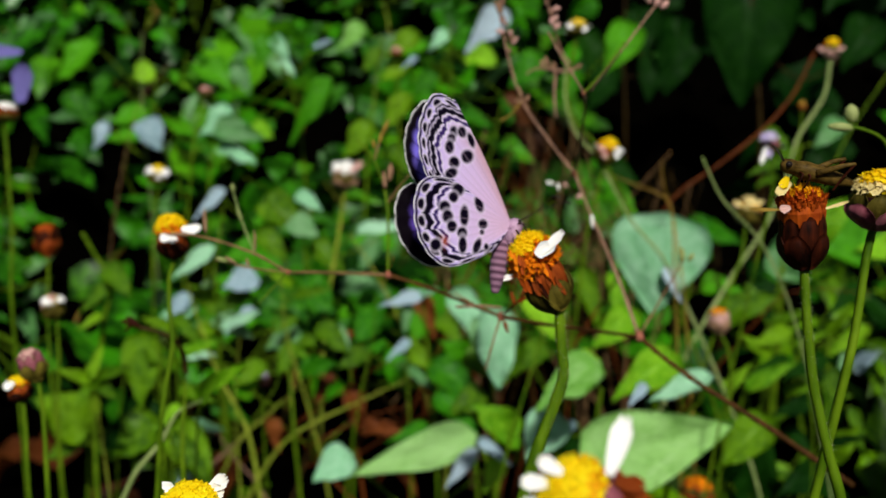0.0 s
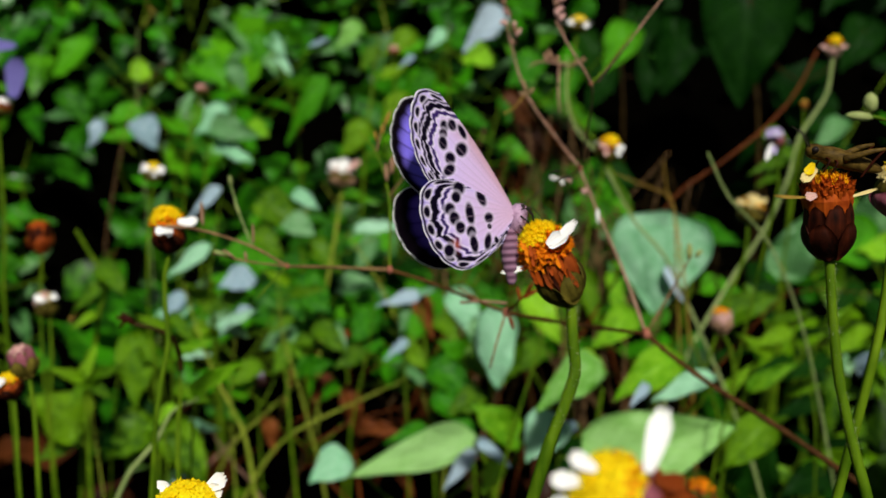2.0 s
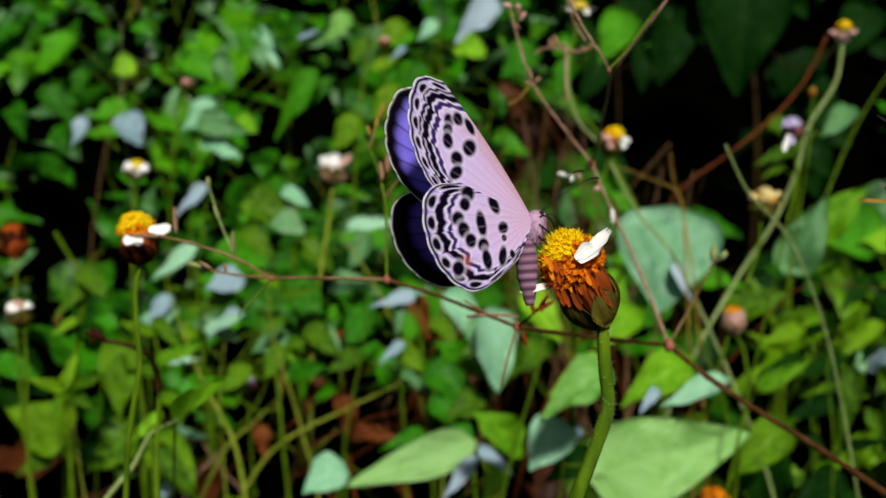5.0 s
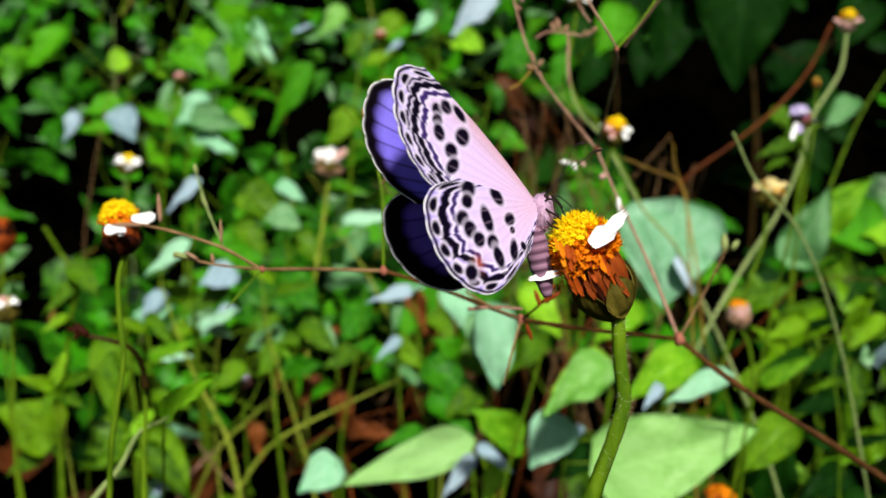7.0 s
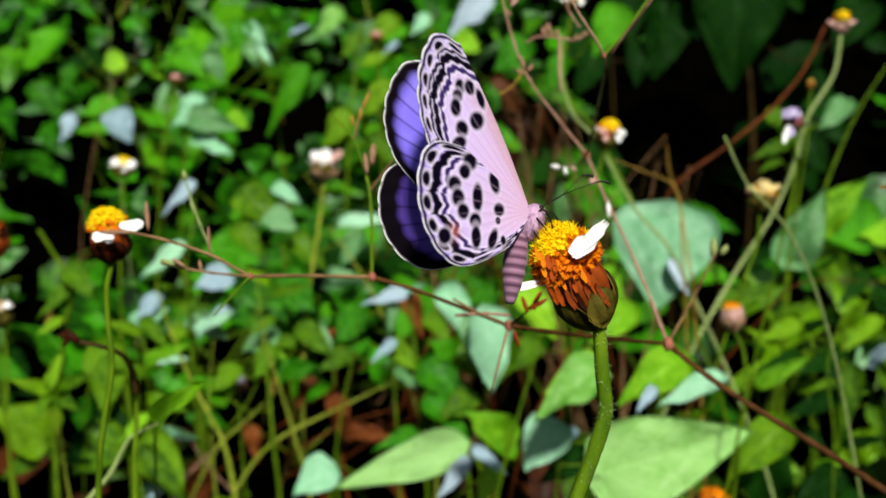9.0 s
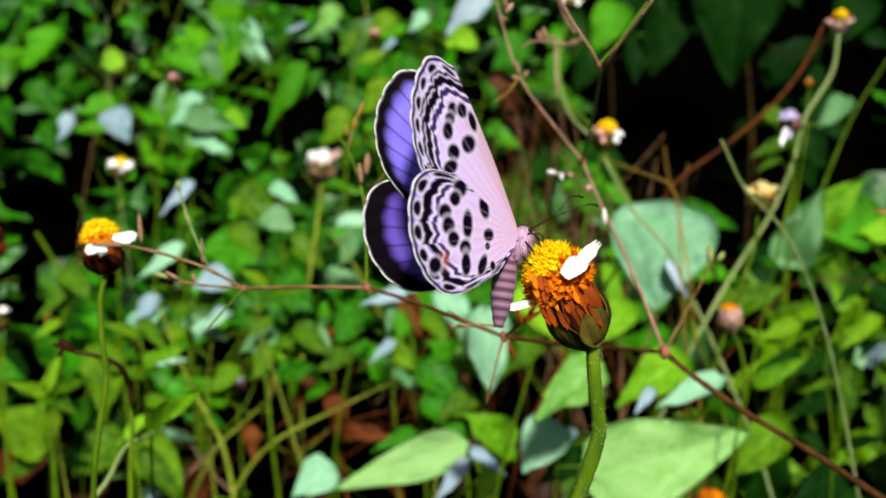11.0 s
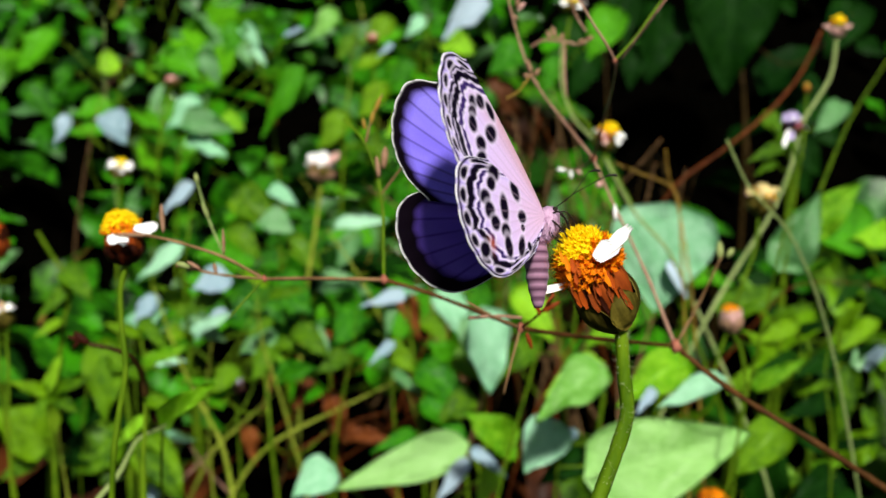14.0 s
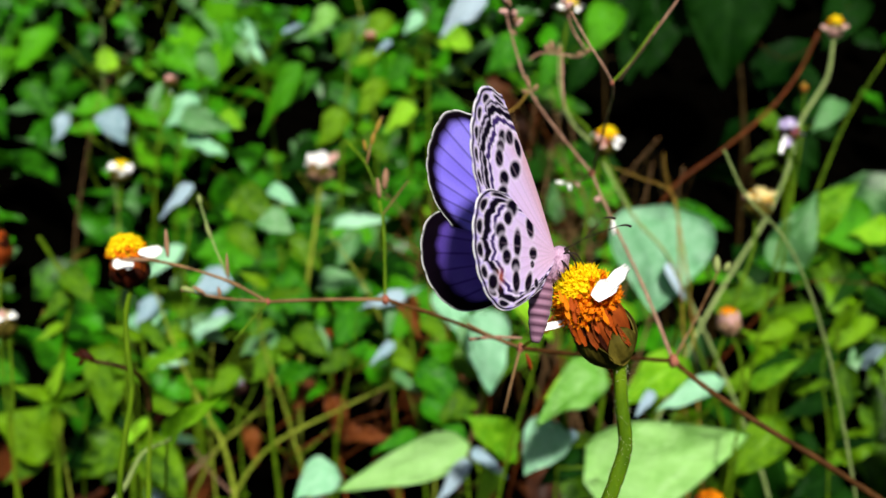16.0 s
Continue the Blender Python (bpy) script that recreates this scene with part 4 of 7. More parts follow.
def dry_brush(x0, x1, y0, y1, z0, z1, count, seed, colours=("tendril", "twig", "tendril")):
    """Dead rust brown stems and forked twiglets standing among the creepers."""
    rnd = random.Random(seed)
    b = Batch()
    for i in range(count):
        top = Vector((rnd.uniform(x0, x1), rnd.uniform(y0, y1), rnd.uniform(z0, z1)))
        lean = Vector((rnd.gauss(0, 0.06), rnd.gauss(0, 0.03), 0))
        foot = Vector((top.x, top.y, rise(top.x, top.y) - 0.004)) + lean
        mid = foot.lerp(top, 0.6) + Vector((rnd.gauss(0, 0.012), rnd.gauss(0, 0.008), 0))
        v, f = tube([foot, mid, top], 0.0010, 0.0003, 5, 4)
        b.add(v, f, None, i % 3)
        for k in range(2):
            end = mid + Vector((rnd.gauss(0, 0.02), rnd.gauss(0, 0.015), rnd.uniform(0.01, 0.03)))
            v, f = tube([mid, mid.lerp(end, 0.5) + Vector((0, 0, 0.004)), end], 0.0006, 0.0003, 4, 4)
            b.add(v, f, None, (i + k) % 3)
    return tagged(new("dry_stems", b.mesh("dry_stems", [MAT[c] for c in colours])), "dead rust brown stems standing among the creepers", "stems", kind="stuff")


HEART = dict(width=0.80, heart=0.8, fold=0.32, droop=0.50, wave=0.07)
OVATE = dict(width=0.52, heart=0.25, fold=0.38, droop=0.55, wave=0.08)
ROUND = dict(width=0.88, heart=0.4, fold=0.26, droop=0.40, wave=0.08)
LANCE = dict(width=0.30, heart=0.0, fold=0.30, droop=0.4, wave=0.04)
CURLED = dict(width=0.5, heart=0.1, fold=0.7, droop=0.9, wave=0.15)


def build_undergrowth():
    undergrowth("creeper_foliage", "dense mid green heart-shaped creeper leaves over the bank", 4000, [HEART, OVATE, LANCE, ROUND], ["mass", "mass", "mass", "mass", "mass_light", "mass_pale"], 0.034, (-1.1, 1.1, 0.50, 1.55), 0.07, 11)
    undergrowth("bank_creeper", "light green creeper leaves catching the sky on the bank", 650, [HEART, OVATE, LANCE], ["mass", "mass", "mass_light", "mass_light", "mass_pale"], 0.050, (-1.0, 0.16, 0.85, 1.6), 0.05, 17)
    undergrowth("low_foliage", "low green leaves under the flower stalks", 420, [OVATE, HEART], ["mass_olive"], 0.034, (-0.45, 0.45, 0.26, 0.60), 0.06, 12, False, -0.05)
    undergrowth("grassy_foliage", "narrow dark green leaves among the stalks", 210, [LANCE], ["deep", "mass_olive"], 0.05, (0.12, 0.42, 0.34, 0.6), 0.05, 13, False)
    undergrowth("leaf_litter", "withered brown leaves on the soil", 60, [CURLED, LANCE], ["mass_dry"], 0.030, (-0.22, 0.12, 0.38, 0.66), 0.05, 14, True, -0.05)
    undergrowth("gap_foliage", "leaves at the foot of the gap, coloured dark for shade", 90, [HEART], ["deep"], 0.05, (0.1, 0.55, 0.8, 1.5), 0.05, 15, False)
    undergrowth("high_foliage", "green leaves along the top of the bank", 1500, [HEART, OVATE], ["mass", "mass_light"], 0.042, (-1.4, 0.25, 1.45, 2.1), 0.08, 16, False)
    stalk_mass("creeper_stalks", "thin green and straw coloured creeper stalks", 240, ["stem", "stem", "stem_pale", "straw"], (-0.9, 0.9, 0.62, 1.4), 21)
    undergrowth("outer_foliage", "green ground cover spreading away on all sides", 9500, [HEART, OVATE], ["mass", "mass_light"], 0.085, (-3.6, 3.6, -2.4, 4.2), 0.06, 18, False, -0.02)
    build_shoots()


# ---------- the place ----------
build_ground()
build_undergrowth()
fl = flower_plant("tridax_flower", "yellow flower head with two white petals on a hairy green stalk", "flower", (0.01520, 0.11778, 0.26046), (-0.469, -0.015, 0.883), 0.00560, 0.01190, [(0.0154, 0.1166, 0.2560), (0.0157, 0.1155, 0.2520), (0.0147, 0.1146, 0.2487), (0.0133, 0.1137, 0.2452), (0.0121, 0.1128, 0.2420)], 0.00070, group="wild flowers", fuzz=240, spin=0, count=330, dome=0.50, flare=0.98, plump=0.72, open_share=0.60, seed=3)
ray_on(fl, (0.00839, 0.11500, 0.26910), (0.00868, 0.11450, 0.26798), 0.00042, -18, "orange")
ray_on(fl, (0.00888, 0.11500, 0.26874), (0.00925, 0.11450, 0.26720), 0.00050, 12, "orange")
ray_on(fl, (0.00949, 0.11500, 0.26845), (0.00972, 0.11450, 0.26705), 0.00058, -6, "rust")
ray_on(fl, (0.00997, 0.11500, 0.26837), (0.01035, 0.11450, 0.26669), 0.00042, 20, "rust")
ray_on(fl, (0.01038, 0.11500, 0.26816), (0.01097, 0.11450, 0.26625), 0.00050, -18, "orange")
ray_on(fl, (0.01099, 0.11500, 0.26829), (0.01143, 0.11450, 0.26667), 0.00058, 12, "orange")
ray_on(fl, (0.01127, 0.11500, 0.26793), (0.01207, 0.11450, 0.26581), 0.00042, -6, "rust")
ray_on(fl, (0.01189, 0.11500, 0.26792), (0.01260, 0.11450, 0.26622), 0.00050, 20, "rust")
ray_on(fl, (0.01238, 0.11500, 0.26756), (0.01317, 0.11450, 0.26564), 0.00058, -18, "orange")
ray_on(fl, (0.00972, 0.11500, 0.26760), (0.01010, 0.11450, 0.26584), 0.00042, 12, "rust")
ray_on(fl, (0.00897, 0.11500, 0.26776), (0.00934, 0.11450, 0.26628), 0.00050, -6, "orange")
ray_on(fl, (0.01293, 0.11500, 0.26734), (0.01366, 0.11450, 0.26542), 0.00058, 20, "rust")
ray_on(fl, (0.01063, 0.11500, 0.26681), (0.01122, 0.11450, 0.26496), 0.00042, -18, "orange")
ray_on(fl, (0.01166, 0.11500, 0.26658), (0.01239, 0.11450, 0.26473), 0.00050, 12, "rust")
ray_on(fl, (0.01172, 0.11420, 0.26844), (0.01524, 0.11520, 0.27131), 0.00150, -24, "white")
ray_on(fl, (0.01146, 0.11400, 0.26878), (0.01311, 0.11480, 0.27013), 0.00140, 26, "white")
ray_on(fl, (0.01195, 0.11400, 0.26836), (0.01410, 0.11460, 0.26968), 0.00120, -30, "white")
ray_on(fl, (0.01046, 0.11560, 0.26591), (0.00641, 0.11720, 0.26415), 0.00085, 10, "white")
ray_on(fl, (0.00918, 0.11460, 0.26639), (0.01017, 0.11500, 0.26409), 0.00047, -15, "bract_red")
ray_on(fl, (0.01005, 0.11460, 0.26584), (0.01116, 0.11500, 0.26335), 0.00058, 9, "rust")
ray_on(fl, (0.01102, 0.11460, 0.26547), (0.01228, 0.11500, 0.26297), 0.00067, -5, "bract_red")
ray_on(fl, (0.01194, 0.11460, 0.26528), (0.01332, 0.11500, 0.26288), 0.00047, 16, "bract_dark")
ray_on(fl, (0.01293, 0.11460, 0.26533), (0.01441, 0.11500, 0.26308), 0.00058, -15, "bract_red")
ray_on(fl, (0.01345, 0.11460, 0.26589), (0.01508, 0.11500, 0.26365), 0.00067, 9, "rust")
ray_on(fl, (0.01157, 0.11460, 0.26607), (0.01239, 0.11500, 0.26369), 0.00047, -5, "bract_red")
ray_on(fl, (0.01044, 0.11460, 0.26644), (0.01119, 0.11500, 0.26436), 0.00058, 16, "bract_dark")
ray_on(fl, (0.01408, 0.11460, 0.26560), (0.01544, 0.11500, 0.26320), 0.00067, -15, "bract_red")
ray_on(fl, (0.00973, 0.11460, 0.26531), (0.01060, 0.11500, 0.26351), 0.00047, 9, "rust")
fl = flower_plant("tridax_flower", "faded orange brown flower head with shrivelled petals, stalk hairy", "flower", (0.04027, 0.10184, 0.27051), (-0.093, 0.111, 0.989), 0.00480, 0.00980, [(0.0406, 0.1002, 0.2646), (0.0414, 0.0984, 0.2576), (0.0430, 0.0965, 0.2506), (0.0444, 0.0951, 0.2454)], 0.00052, group="wild flowers", fuzz=240, disc=("amber", "rust"), cup=("bract_dark", "bract_dark"), count=120, dome=0.46, open_share=0.55, flare=1.22, seed=5, upright=0.8, plump=1.1)
ray_on(fl, (0.03777, 0.10156, 0.27721), (0.03338, 0.10156, 0.27720), 0.00041, 0, "straw")
ray_on(fl, (0.03792, 0.10186, 0.28027), (0.03627, 0.10150, 0.27890), 0.00117, 0, "cream")
ray_on(fl, (0.03756, 0.10202, 0.28084), (0.03686, 0.10168, 0.27958), 0.00106, 20, "yellow")
ray_on(fl, (0.03772, 0.10066, 0.27770), (0.03649, 0.10058, 0.27741), 0.00105, 0, "blush")
ray_on(fl, (0.04132, 0.10157, 0.27722), (0.04441, 0.10178, 0.27803), 0.00041, 0, "cream")
fl = flower_plant("tridax_flower", "fading flower with pale purple bracts and yellow centre", "flower", (0.05115, 0.10978, 0.27309), (0.132, 0.062, 0.989), 0.00638, 0.00746, [(0.0503, 0.1088, 0.2695), (0.0491, 0.1067, 0.2617), (0.0481, 0.1055, 0.2572)], 0.00050, group="wild flowers", disc=("yellow", "cream"), cup=("bract_plum", "bract"), rays=((90, 10, 0.003), (150, 20, 0.003)), seed=6, ray_colour="blush")
fl = flower_plant("tridax_flower", "open yellow flower head with long white petals, close by", "flower", (0.01021, 0.05150, 0.26918), (-0.80, -0.25, 0.62), 0.00480, 0.00580, [(0.01102, 0.05120, 0.26826), (0.01146, 0.05050, 0.26667)], 0.00090, group="wild flowers", disc=("lemon", "amber"), cup=("bract_red", "bract_plum"), count=240, dome=0.55, open_share=0.85, seed=7, plump=0.8)
ray_on(fl, (0.00964, 0.04980, 0.27304), (0.01112, 0.05300, 0.27519), 0.00136, 0, "white", (-0.1, -0.6, 0.9))
ray_on(fl, (0.00698, 0.05000, 0.27310), (0.00555, 0.05060, 0.27373), 0.00099, 0, "white", (-0.35, -0.75, 0.75))
ray_on(fl, (0.00637, 0.05000, 0.27250), (0.00460, 0.05060, 0.27218), 0.00105, 0, "white", (-0.35, -0.75, 0.75))
ray_on(fl, (0.00595, 0.05000, 0.27131), (0.00462, 0.05060, 0.27055), 0.00099, 0, "white", (-0.35, -0.75, 0.75))
ray_on(fl, (0.01003, 0.05000, 0.27252), (0.01189, 0.05060, 0.27192), 0.00115, 0, "bract_red", (-0.35, -0.75, 0.75))
ray_on(fl, (0.01020, 0.05000, 0.27181), (0.01232, 0.05060, 0.27083), 0.00115, 10, "bract_red", (-0.35, -0.75, 0.75))
fl = flower_plant("tridax_flower", "open yellow flower head with white notched petals", "flower", (-0.02629, 0.09044, 0.24342), (-0.111, -0.162, 0.980), 0.00648, 0.00728, [(-0.0260, 0.0898, 0.2412), (-0.0254, 0.0886, 0.2367)], 0.00080, group="wild flowers", disc=("lemon", "yellow"), count=110, dome=0.45, open_share=0.9, seed=8)
ray_on(fl, (-0.02508, 0.09091, 0.24905), (-0.02280, 0.09130, 0.25049), 0.00172, 0, "white")
ray_on(fl, (-0.02508, 0.09073, 0.24839), (-0.02337, 0.09100, 0.24938), 0.00172, 20, "white")
ray_on(fl, (-0.02862, 0.09103, 0.24949), (-0.02959, 0.09085, 0.24882), 0.00229, 0, "white")
fl = flower_plant("tridax_flower", "yellow flower head with white petals on a slender stalk", "flower", (-0.04998, 0.17053, 0.25254), (-0.081, 0.112, 0.990), 0.00541, 0.00894, [(-0.0510, 0.1695, 0.2485), (-0.0509, 0.1681, 0.2435), (-0.0504, 0.1663, 0.2368), (-0.0515, 0.1645, 0.2301), (-0.0525, 0.1627, 0.2234)], 0.00042, group="wild flowers", cup=("bract_dark", "bract_red"), dome=0.52, open_share=0.8, count=110, plump=1.0, seed=9)
ray_on(fl, (-0.04794, 0.16904, 0.25858), (-0.04423, 0.16898, 0.25838), 0.00239, -20, "white")
ray_on(fl, (-0.04909, 0.16662, 0.25729), (-0.05134, 0.16667, 0.25748), 0.00169, 0, "white")
ray_on(fl, (-0.04984, 0.16673, 0.25770), (-0.04819, 0.16649, 0.25679), 0.00152, 0, "white")
fl = flower_plant("tridax_bud", "plum pink flower bud with green bracts", "bud", (-0.07583, 0.16556, 0.23015), (-0.317, 0.148, 0.937), 0.00453, 0.00652, [(-0.0750, 0.1642, 0.2250), (-0.0744, 0.1621, 0.2171), (-0.0739, 0.1597, 0.2081)], 0.00042, group="wild flowers", disc=("blush", "bract_plum"), cup=("bract", "bract_plum"), count=16, dome=0.3, seed=10)
fl = flower_plant("tridax_flower", "small yellow and white flower head", "flower", (-0.08171, 0.17106, 0.22360), (-0.253, 0.153, 0.955), 0.00450, 0.00554, [(-0.0812, 0.1695, 0.2179), (-0.0807, 0.1668, 0.2076)], 0.00036, group="wild flowers", cup=("bract_dark", "bract_red"), rays=((70, 20, 0.003),), count=30, seed=11)
ray_on(fl, (-0.08217, 0.16918, 0.22818), (-0.08418, 0.16891, 0.22720), 0.00186, 0, "white")
fl = flower_plant("tridax_bud", "closed red brown flower bud on a thin stalk", "bud", (-0.14821, 0.34416, 0.20507), (-0.069, 0.161, 0.985), 0.00838, 0.01260, [(-0.1486, 0.3392, 0.1865), (-0.1468, 0.3305, 0.1542)], 0.00041, group="wild flowers", disc=("rust", "bract_red"), cup=("bract_red", "bract_dark"), count=14, dome=0.3, seed=12)
fl = flower_plant("small_flower", "tiny white flower head on a green stalk", "flower", (-0.13134, 0.30587, 0.19356), (-0.298, 0.150, 0.943), 0.00681, 0.00892, [(-0.1305, 0.3020, 0.1790), (-0.1309, 0.2981, 0.1644)], 0.00041, group="wild flowers", disc=("cream", "blush"), cup=("bract", "bract"), rays=((80, 10, 0.003), (-60, 10, 0.0025)), count=20, seed=13)
ray_on(fl, (-0.13084, 0.30353, 0.20026), (-0.13501, 0.30368, 0.20083), 0.00280, 0, "white")
ray_on(fl, (-0.12973, 0.30363, 0.20062), (-0.12735, 0.30394, 0.20178), 0.00229, 0, "white")
ray_on(fl, (-0.13121, 0.30362, 0.20062), (-0.13182, 0.30424, 0.20293), 0.00229, 0, "blush")
fl = flower_plant("small_flower", "small flower head with yellow centre and pale petals", "flower", (-0.15649, 0.51338, 0.19912), (-0.010, 0.064, 0.998), 0.00994, 0.01170, [(-0.1579, 0.5098, 0.1857), (-0.1593, 0.5045, 0.1661)], 0.00054, group="wild flowers", disc=("yellow", "cream"), cup=("bract", "bract"), rays=((80, 5, 0.004), (-80, 5, 0.004), (0, 5, 0.004)), count=24, seed=14)
ray_on(fl, (-0.15623, 0.50941, 0.20747), (-0.16123, 0.50960, 0.20819), 0.00432, 0, "white")
ray_on(fl, (-0.15338, 0.50933, 0.20716), (-0.14860, 0.50914, 0.20645), 0.00471, 0, "white")
ray_on(fl, (-0.15510, 0.50911, 0.20635), (-0.15470, 0.50816, 0.20280), 0.00354, 0, "white")
fl = flower_plant("small_flower", "faded brownish pink flower head", "flower", (-0.17068, 0.68899, 0.22856), (-0.083, 0.063, 0.995), 0.00800, 0.00850, [(-0.1763, 0.6840, 0.2100), (-0.1805, 0.6780, 0.1877)], 0.00061, group="wild flowers", disc=("blush", "bract_red"), cup=("bract", "bract"), rays=((80, 5, 0.004), (-80, 5, 0.004)), ray_colour="blush", count=20, seed=15)
fl = flower_plant("small_flower", "yellow topped flower head with short white petals", "flower", (0.06227, 0.36485, 0.23595), (0.249, 0.153, 0.956), 0.00806, 0.01182, [(0.0597, 0.3618, 0.2247), (0.0561, 0.3582, 0.2110), (0.0550, 0.3561, 0.2032)], 0.00048, group="wild flowers", rays=((-80, 10, 0.004), (80, 5, 0.004), (0, 10, 0.004)), cup=("bract", "bract_red"), count=30, seed=16)
ray_on(fl, (0.06575, 0.35964, 0.24355), (0.06860, 0.35923, 0.24199), 0.00201, 0, "white")
ray_on(fl, (0.06217, 0.35945, 0.24282), (0.05900, 0.35970, 0.24376), 0.00201, 0, "blush")
ray_on(fl, (0.06534, 0.35924, 0.24202), (0.06690, 0.35858, 0.23956), 0.00188, 0, "white")
ray_on(fl, (0.06255, 0.35914, 0.24167), (0.06095, 0.35865, 0.23985), 0.00188, 0, "blush")
fl = flower_plant("small_flower", "pale lilac drooping flower head", "flower", (0.10331, 0.29659, 0.25163), (-0.138, 0.159, 0.978), 0.00543, 0.00759, [(0.1039, 0.2938, 0.2411), (0.1011, 0.2904, 0.2287)], 0.00034, group="wild flowers", disc=("lilac", "white"), cup=("bract", "bract_plum"), rays=((80, -40, 0.005), (120, -60, 0.005), (-60, 5, 0.004)), ray_colour="lilac", count=26, seed=17)
ray_on(fl, (0.10086, 0.29430, 0.25470), (0.09901, 0.29276, 0.24895), 0.00150, 0, "white")
ray_on(fl, (0.10151, 0.29451, 0.25546), (0.09872, 0.29524, 0.25819), 0.00172, 0, "lilac")
ray_on(fl, (0.10215, 0.29442, 0.25515), (0.10371, 0.29514, 0.25784), 0.00172, 0, "lilac")
ray_on(fl, (0.10181, 0.29410, 0.25392), (0.10114, 0.29327, 0.25086), 0.00236, 0, "lilac")
fl = flower_plant("small_flower", "small orange flower bud on a long curved grey green stalk", "flower", (0.17997, 0.44878, 0.27096), (0.092, 0.160, 0.983), 0.00640, 0.01080, [(0.1768, 0.4443, 0.2544), (0.1643, 0.4391, 0.2350), (0.1591, 0.4342, 0.2166), (0.1490, 0.4285, 0.1953), (0.1314, 0.4216, 0.1694), (0.1138, 0.4137, 0.1399)], 0.00070, group="wild flowers", stalk="stem_grey", disc=("yellow", "orange"), cup=("blush", "bract"), rays=((80, -10, 0.004), (-90, -10, 0.004)), ray_colour="blush", count=24, seed=18)
ray_on(fl, (0.17582, 0.44480, 0.27545), (0.17191, 0.44501, 0.27622), 0.00197, 0, "blush")
ray_on(fl, (0.18072, 0.44479, 0.27541), (0.18426, 0.44509, 0.27651), 0.00197, 0, "blush")
fl = flower_plant("small_flower", "faded cream flower head with loose bracts", "flower", (0.11065, 0.33849, 0.21870), (0.183, 0.157, 0.971), 0.00831, 0.01093, [(0.1096, 0.3356, 0.2081), (0.1047, 0.3322, 0.1952)], 0.00048, group="wild flowers", disc=("cream", "amber"), cup=("bract", "bract"), rays=((80, -10, 0.0035), (-90, 0, 0.0035)), ray_colour="blush", count=26, seed=19)
ray_on(fl, (0.10852, 0.33625, 0.22579), (0.10491, 0.33673, 0.22757), 0.00178, 0, "cream")
ray_on(fl, (0.11230, 0.33634, 0.22611), (0.11626, 0.33679, 0.22781), 0.00178, 0, "cream")
ray_on(fl, (0.11042, 0.33663, 0.22722), (0.10984, 0.33734, 0.22984), 0.00178, 0, "cream")
fl = flower_plant("small_flower", "pinkish flower bud with an orange tip", "bud", (0.10224, 0.33100, 0.17916), (-0.105, 0.160, 0.982), 0.00725, 0.00998, [(0.1051, 0.3296, 0.1739), (0.1065, 0.3269, 0.1637), (0.1052, 0.3231, 0.1498)], 0.00054, group="wild flowers", disc=("orange", "yellow"), cup=("bud_pink", "blush"), count=20, dome=0.3, seed=20)
fl = flower_plant("small_flower", "whitish pink flower head on a tall pale stalk", "flower", (-0.05950, 0.56573, 0.18585), (0.084, 0.160, 0.983), 0.01428, 0.01822, [(-0.0631, 0.5589, 0.1603), (-0.0705, 0.5472, 0.1166), (-0.0723, 0.5421, 0.0978)], 0.00095, group="wild flowers", stalk="stem_pale", disc=("white", "blush"), cup=("bud_pink", "bract"), rays=((80, 0, 0.005), (-80, 0, 0.006)), count=24, seed=21)
ray_on(fl, (-0.05938, 0.56265, 0.19753), (-0.06647, 0.56386, 0.20205), 0.00480, 0, "white")
ray_on(fl, (-0.05618, 0.56264, 0.19749), (-0.04793, 0.56408, 0.20285), 0.00437, 0, "blush")
ray_on(fl, (-0.05810, 0.56265, 0.19751), (-0.05647, 0.56450, 0.20442), 0.00524, 0, "white")
ray_on(fl, (-0.06003, 0.56232, 0.19630), (-0.06513, 0.56260, 0.19734), 0.00349, 0, "blush")
fl = flower_plant("small_flower", "small yellow white flower head", "flower", (0.05621, 0.40956, 0.28303), (0.058, 0.161, 0.985), 0.00799, 0.00777, [(0.0539, 0.4064, 0.2712), (0.0520, 0.4033, 0.2598), (0.0558, 0.4000, 0.2473), (0.0629, 0.3982, 0.2405)], 0.00068, group="wild flowers", disc=("yellow", "cream"), cup=("bract", "bract"), rays=((80, 0, 0.004), (-80, 0, 0.004)), count=24, seed=22)
ray_on(fl, (0.05421, 0.40642, 0.28677), (0.05160, 0.40671, 0.28784), 0.00253, 0, "white")
ray_on(fl, (0.05748, 0.40631, 0.28633), (0.06046, 0.40621, 0.28598), 0.00253, 0, "white")
build_hopper((0.03756, 0.10232, 0.28197), (0.963, -0.070, -0.260))
stalk_thing("red_twig", "dark red woody twig", "twig", [(0.1643, 0.4282, 0.2752), (0.1547, 0.4234, 0.2573), (0.1416, 0.4194, 0.2426), (0.1227, 0.4155, 0.2279), (0.1015, 0.4115, 0.2128)], 0.00060, 0.00066, "twig_red", True)
stalk_thing("grass_culm", "thin pale grey green grass blade", "grass", [(0.0704, 0.2557, 0.2573), (0.0770, 0.2566, 0.2455), (0.0898, 0.2615, 0.2327), (0.1011, 0.2669, 0.2142), (0.1114, 0.2703, 0.1885)], 0.00026, 0.00042, "stem_grey", True)
stalk_thing("green_stalk", "smooth green plant stalk", "stalk", [(0.2341, 0.5068, 0.2596), (0.2139, 0.4988, 0.2299), (0.2009, 0.4916, 0.2028), (0.1878, 0.4829, 0.1704), (0.1762, 0.4756, 0.1433)], 0.00035, 0.00135, "stem", True)
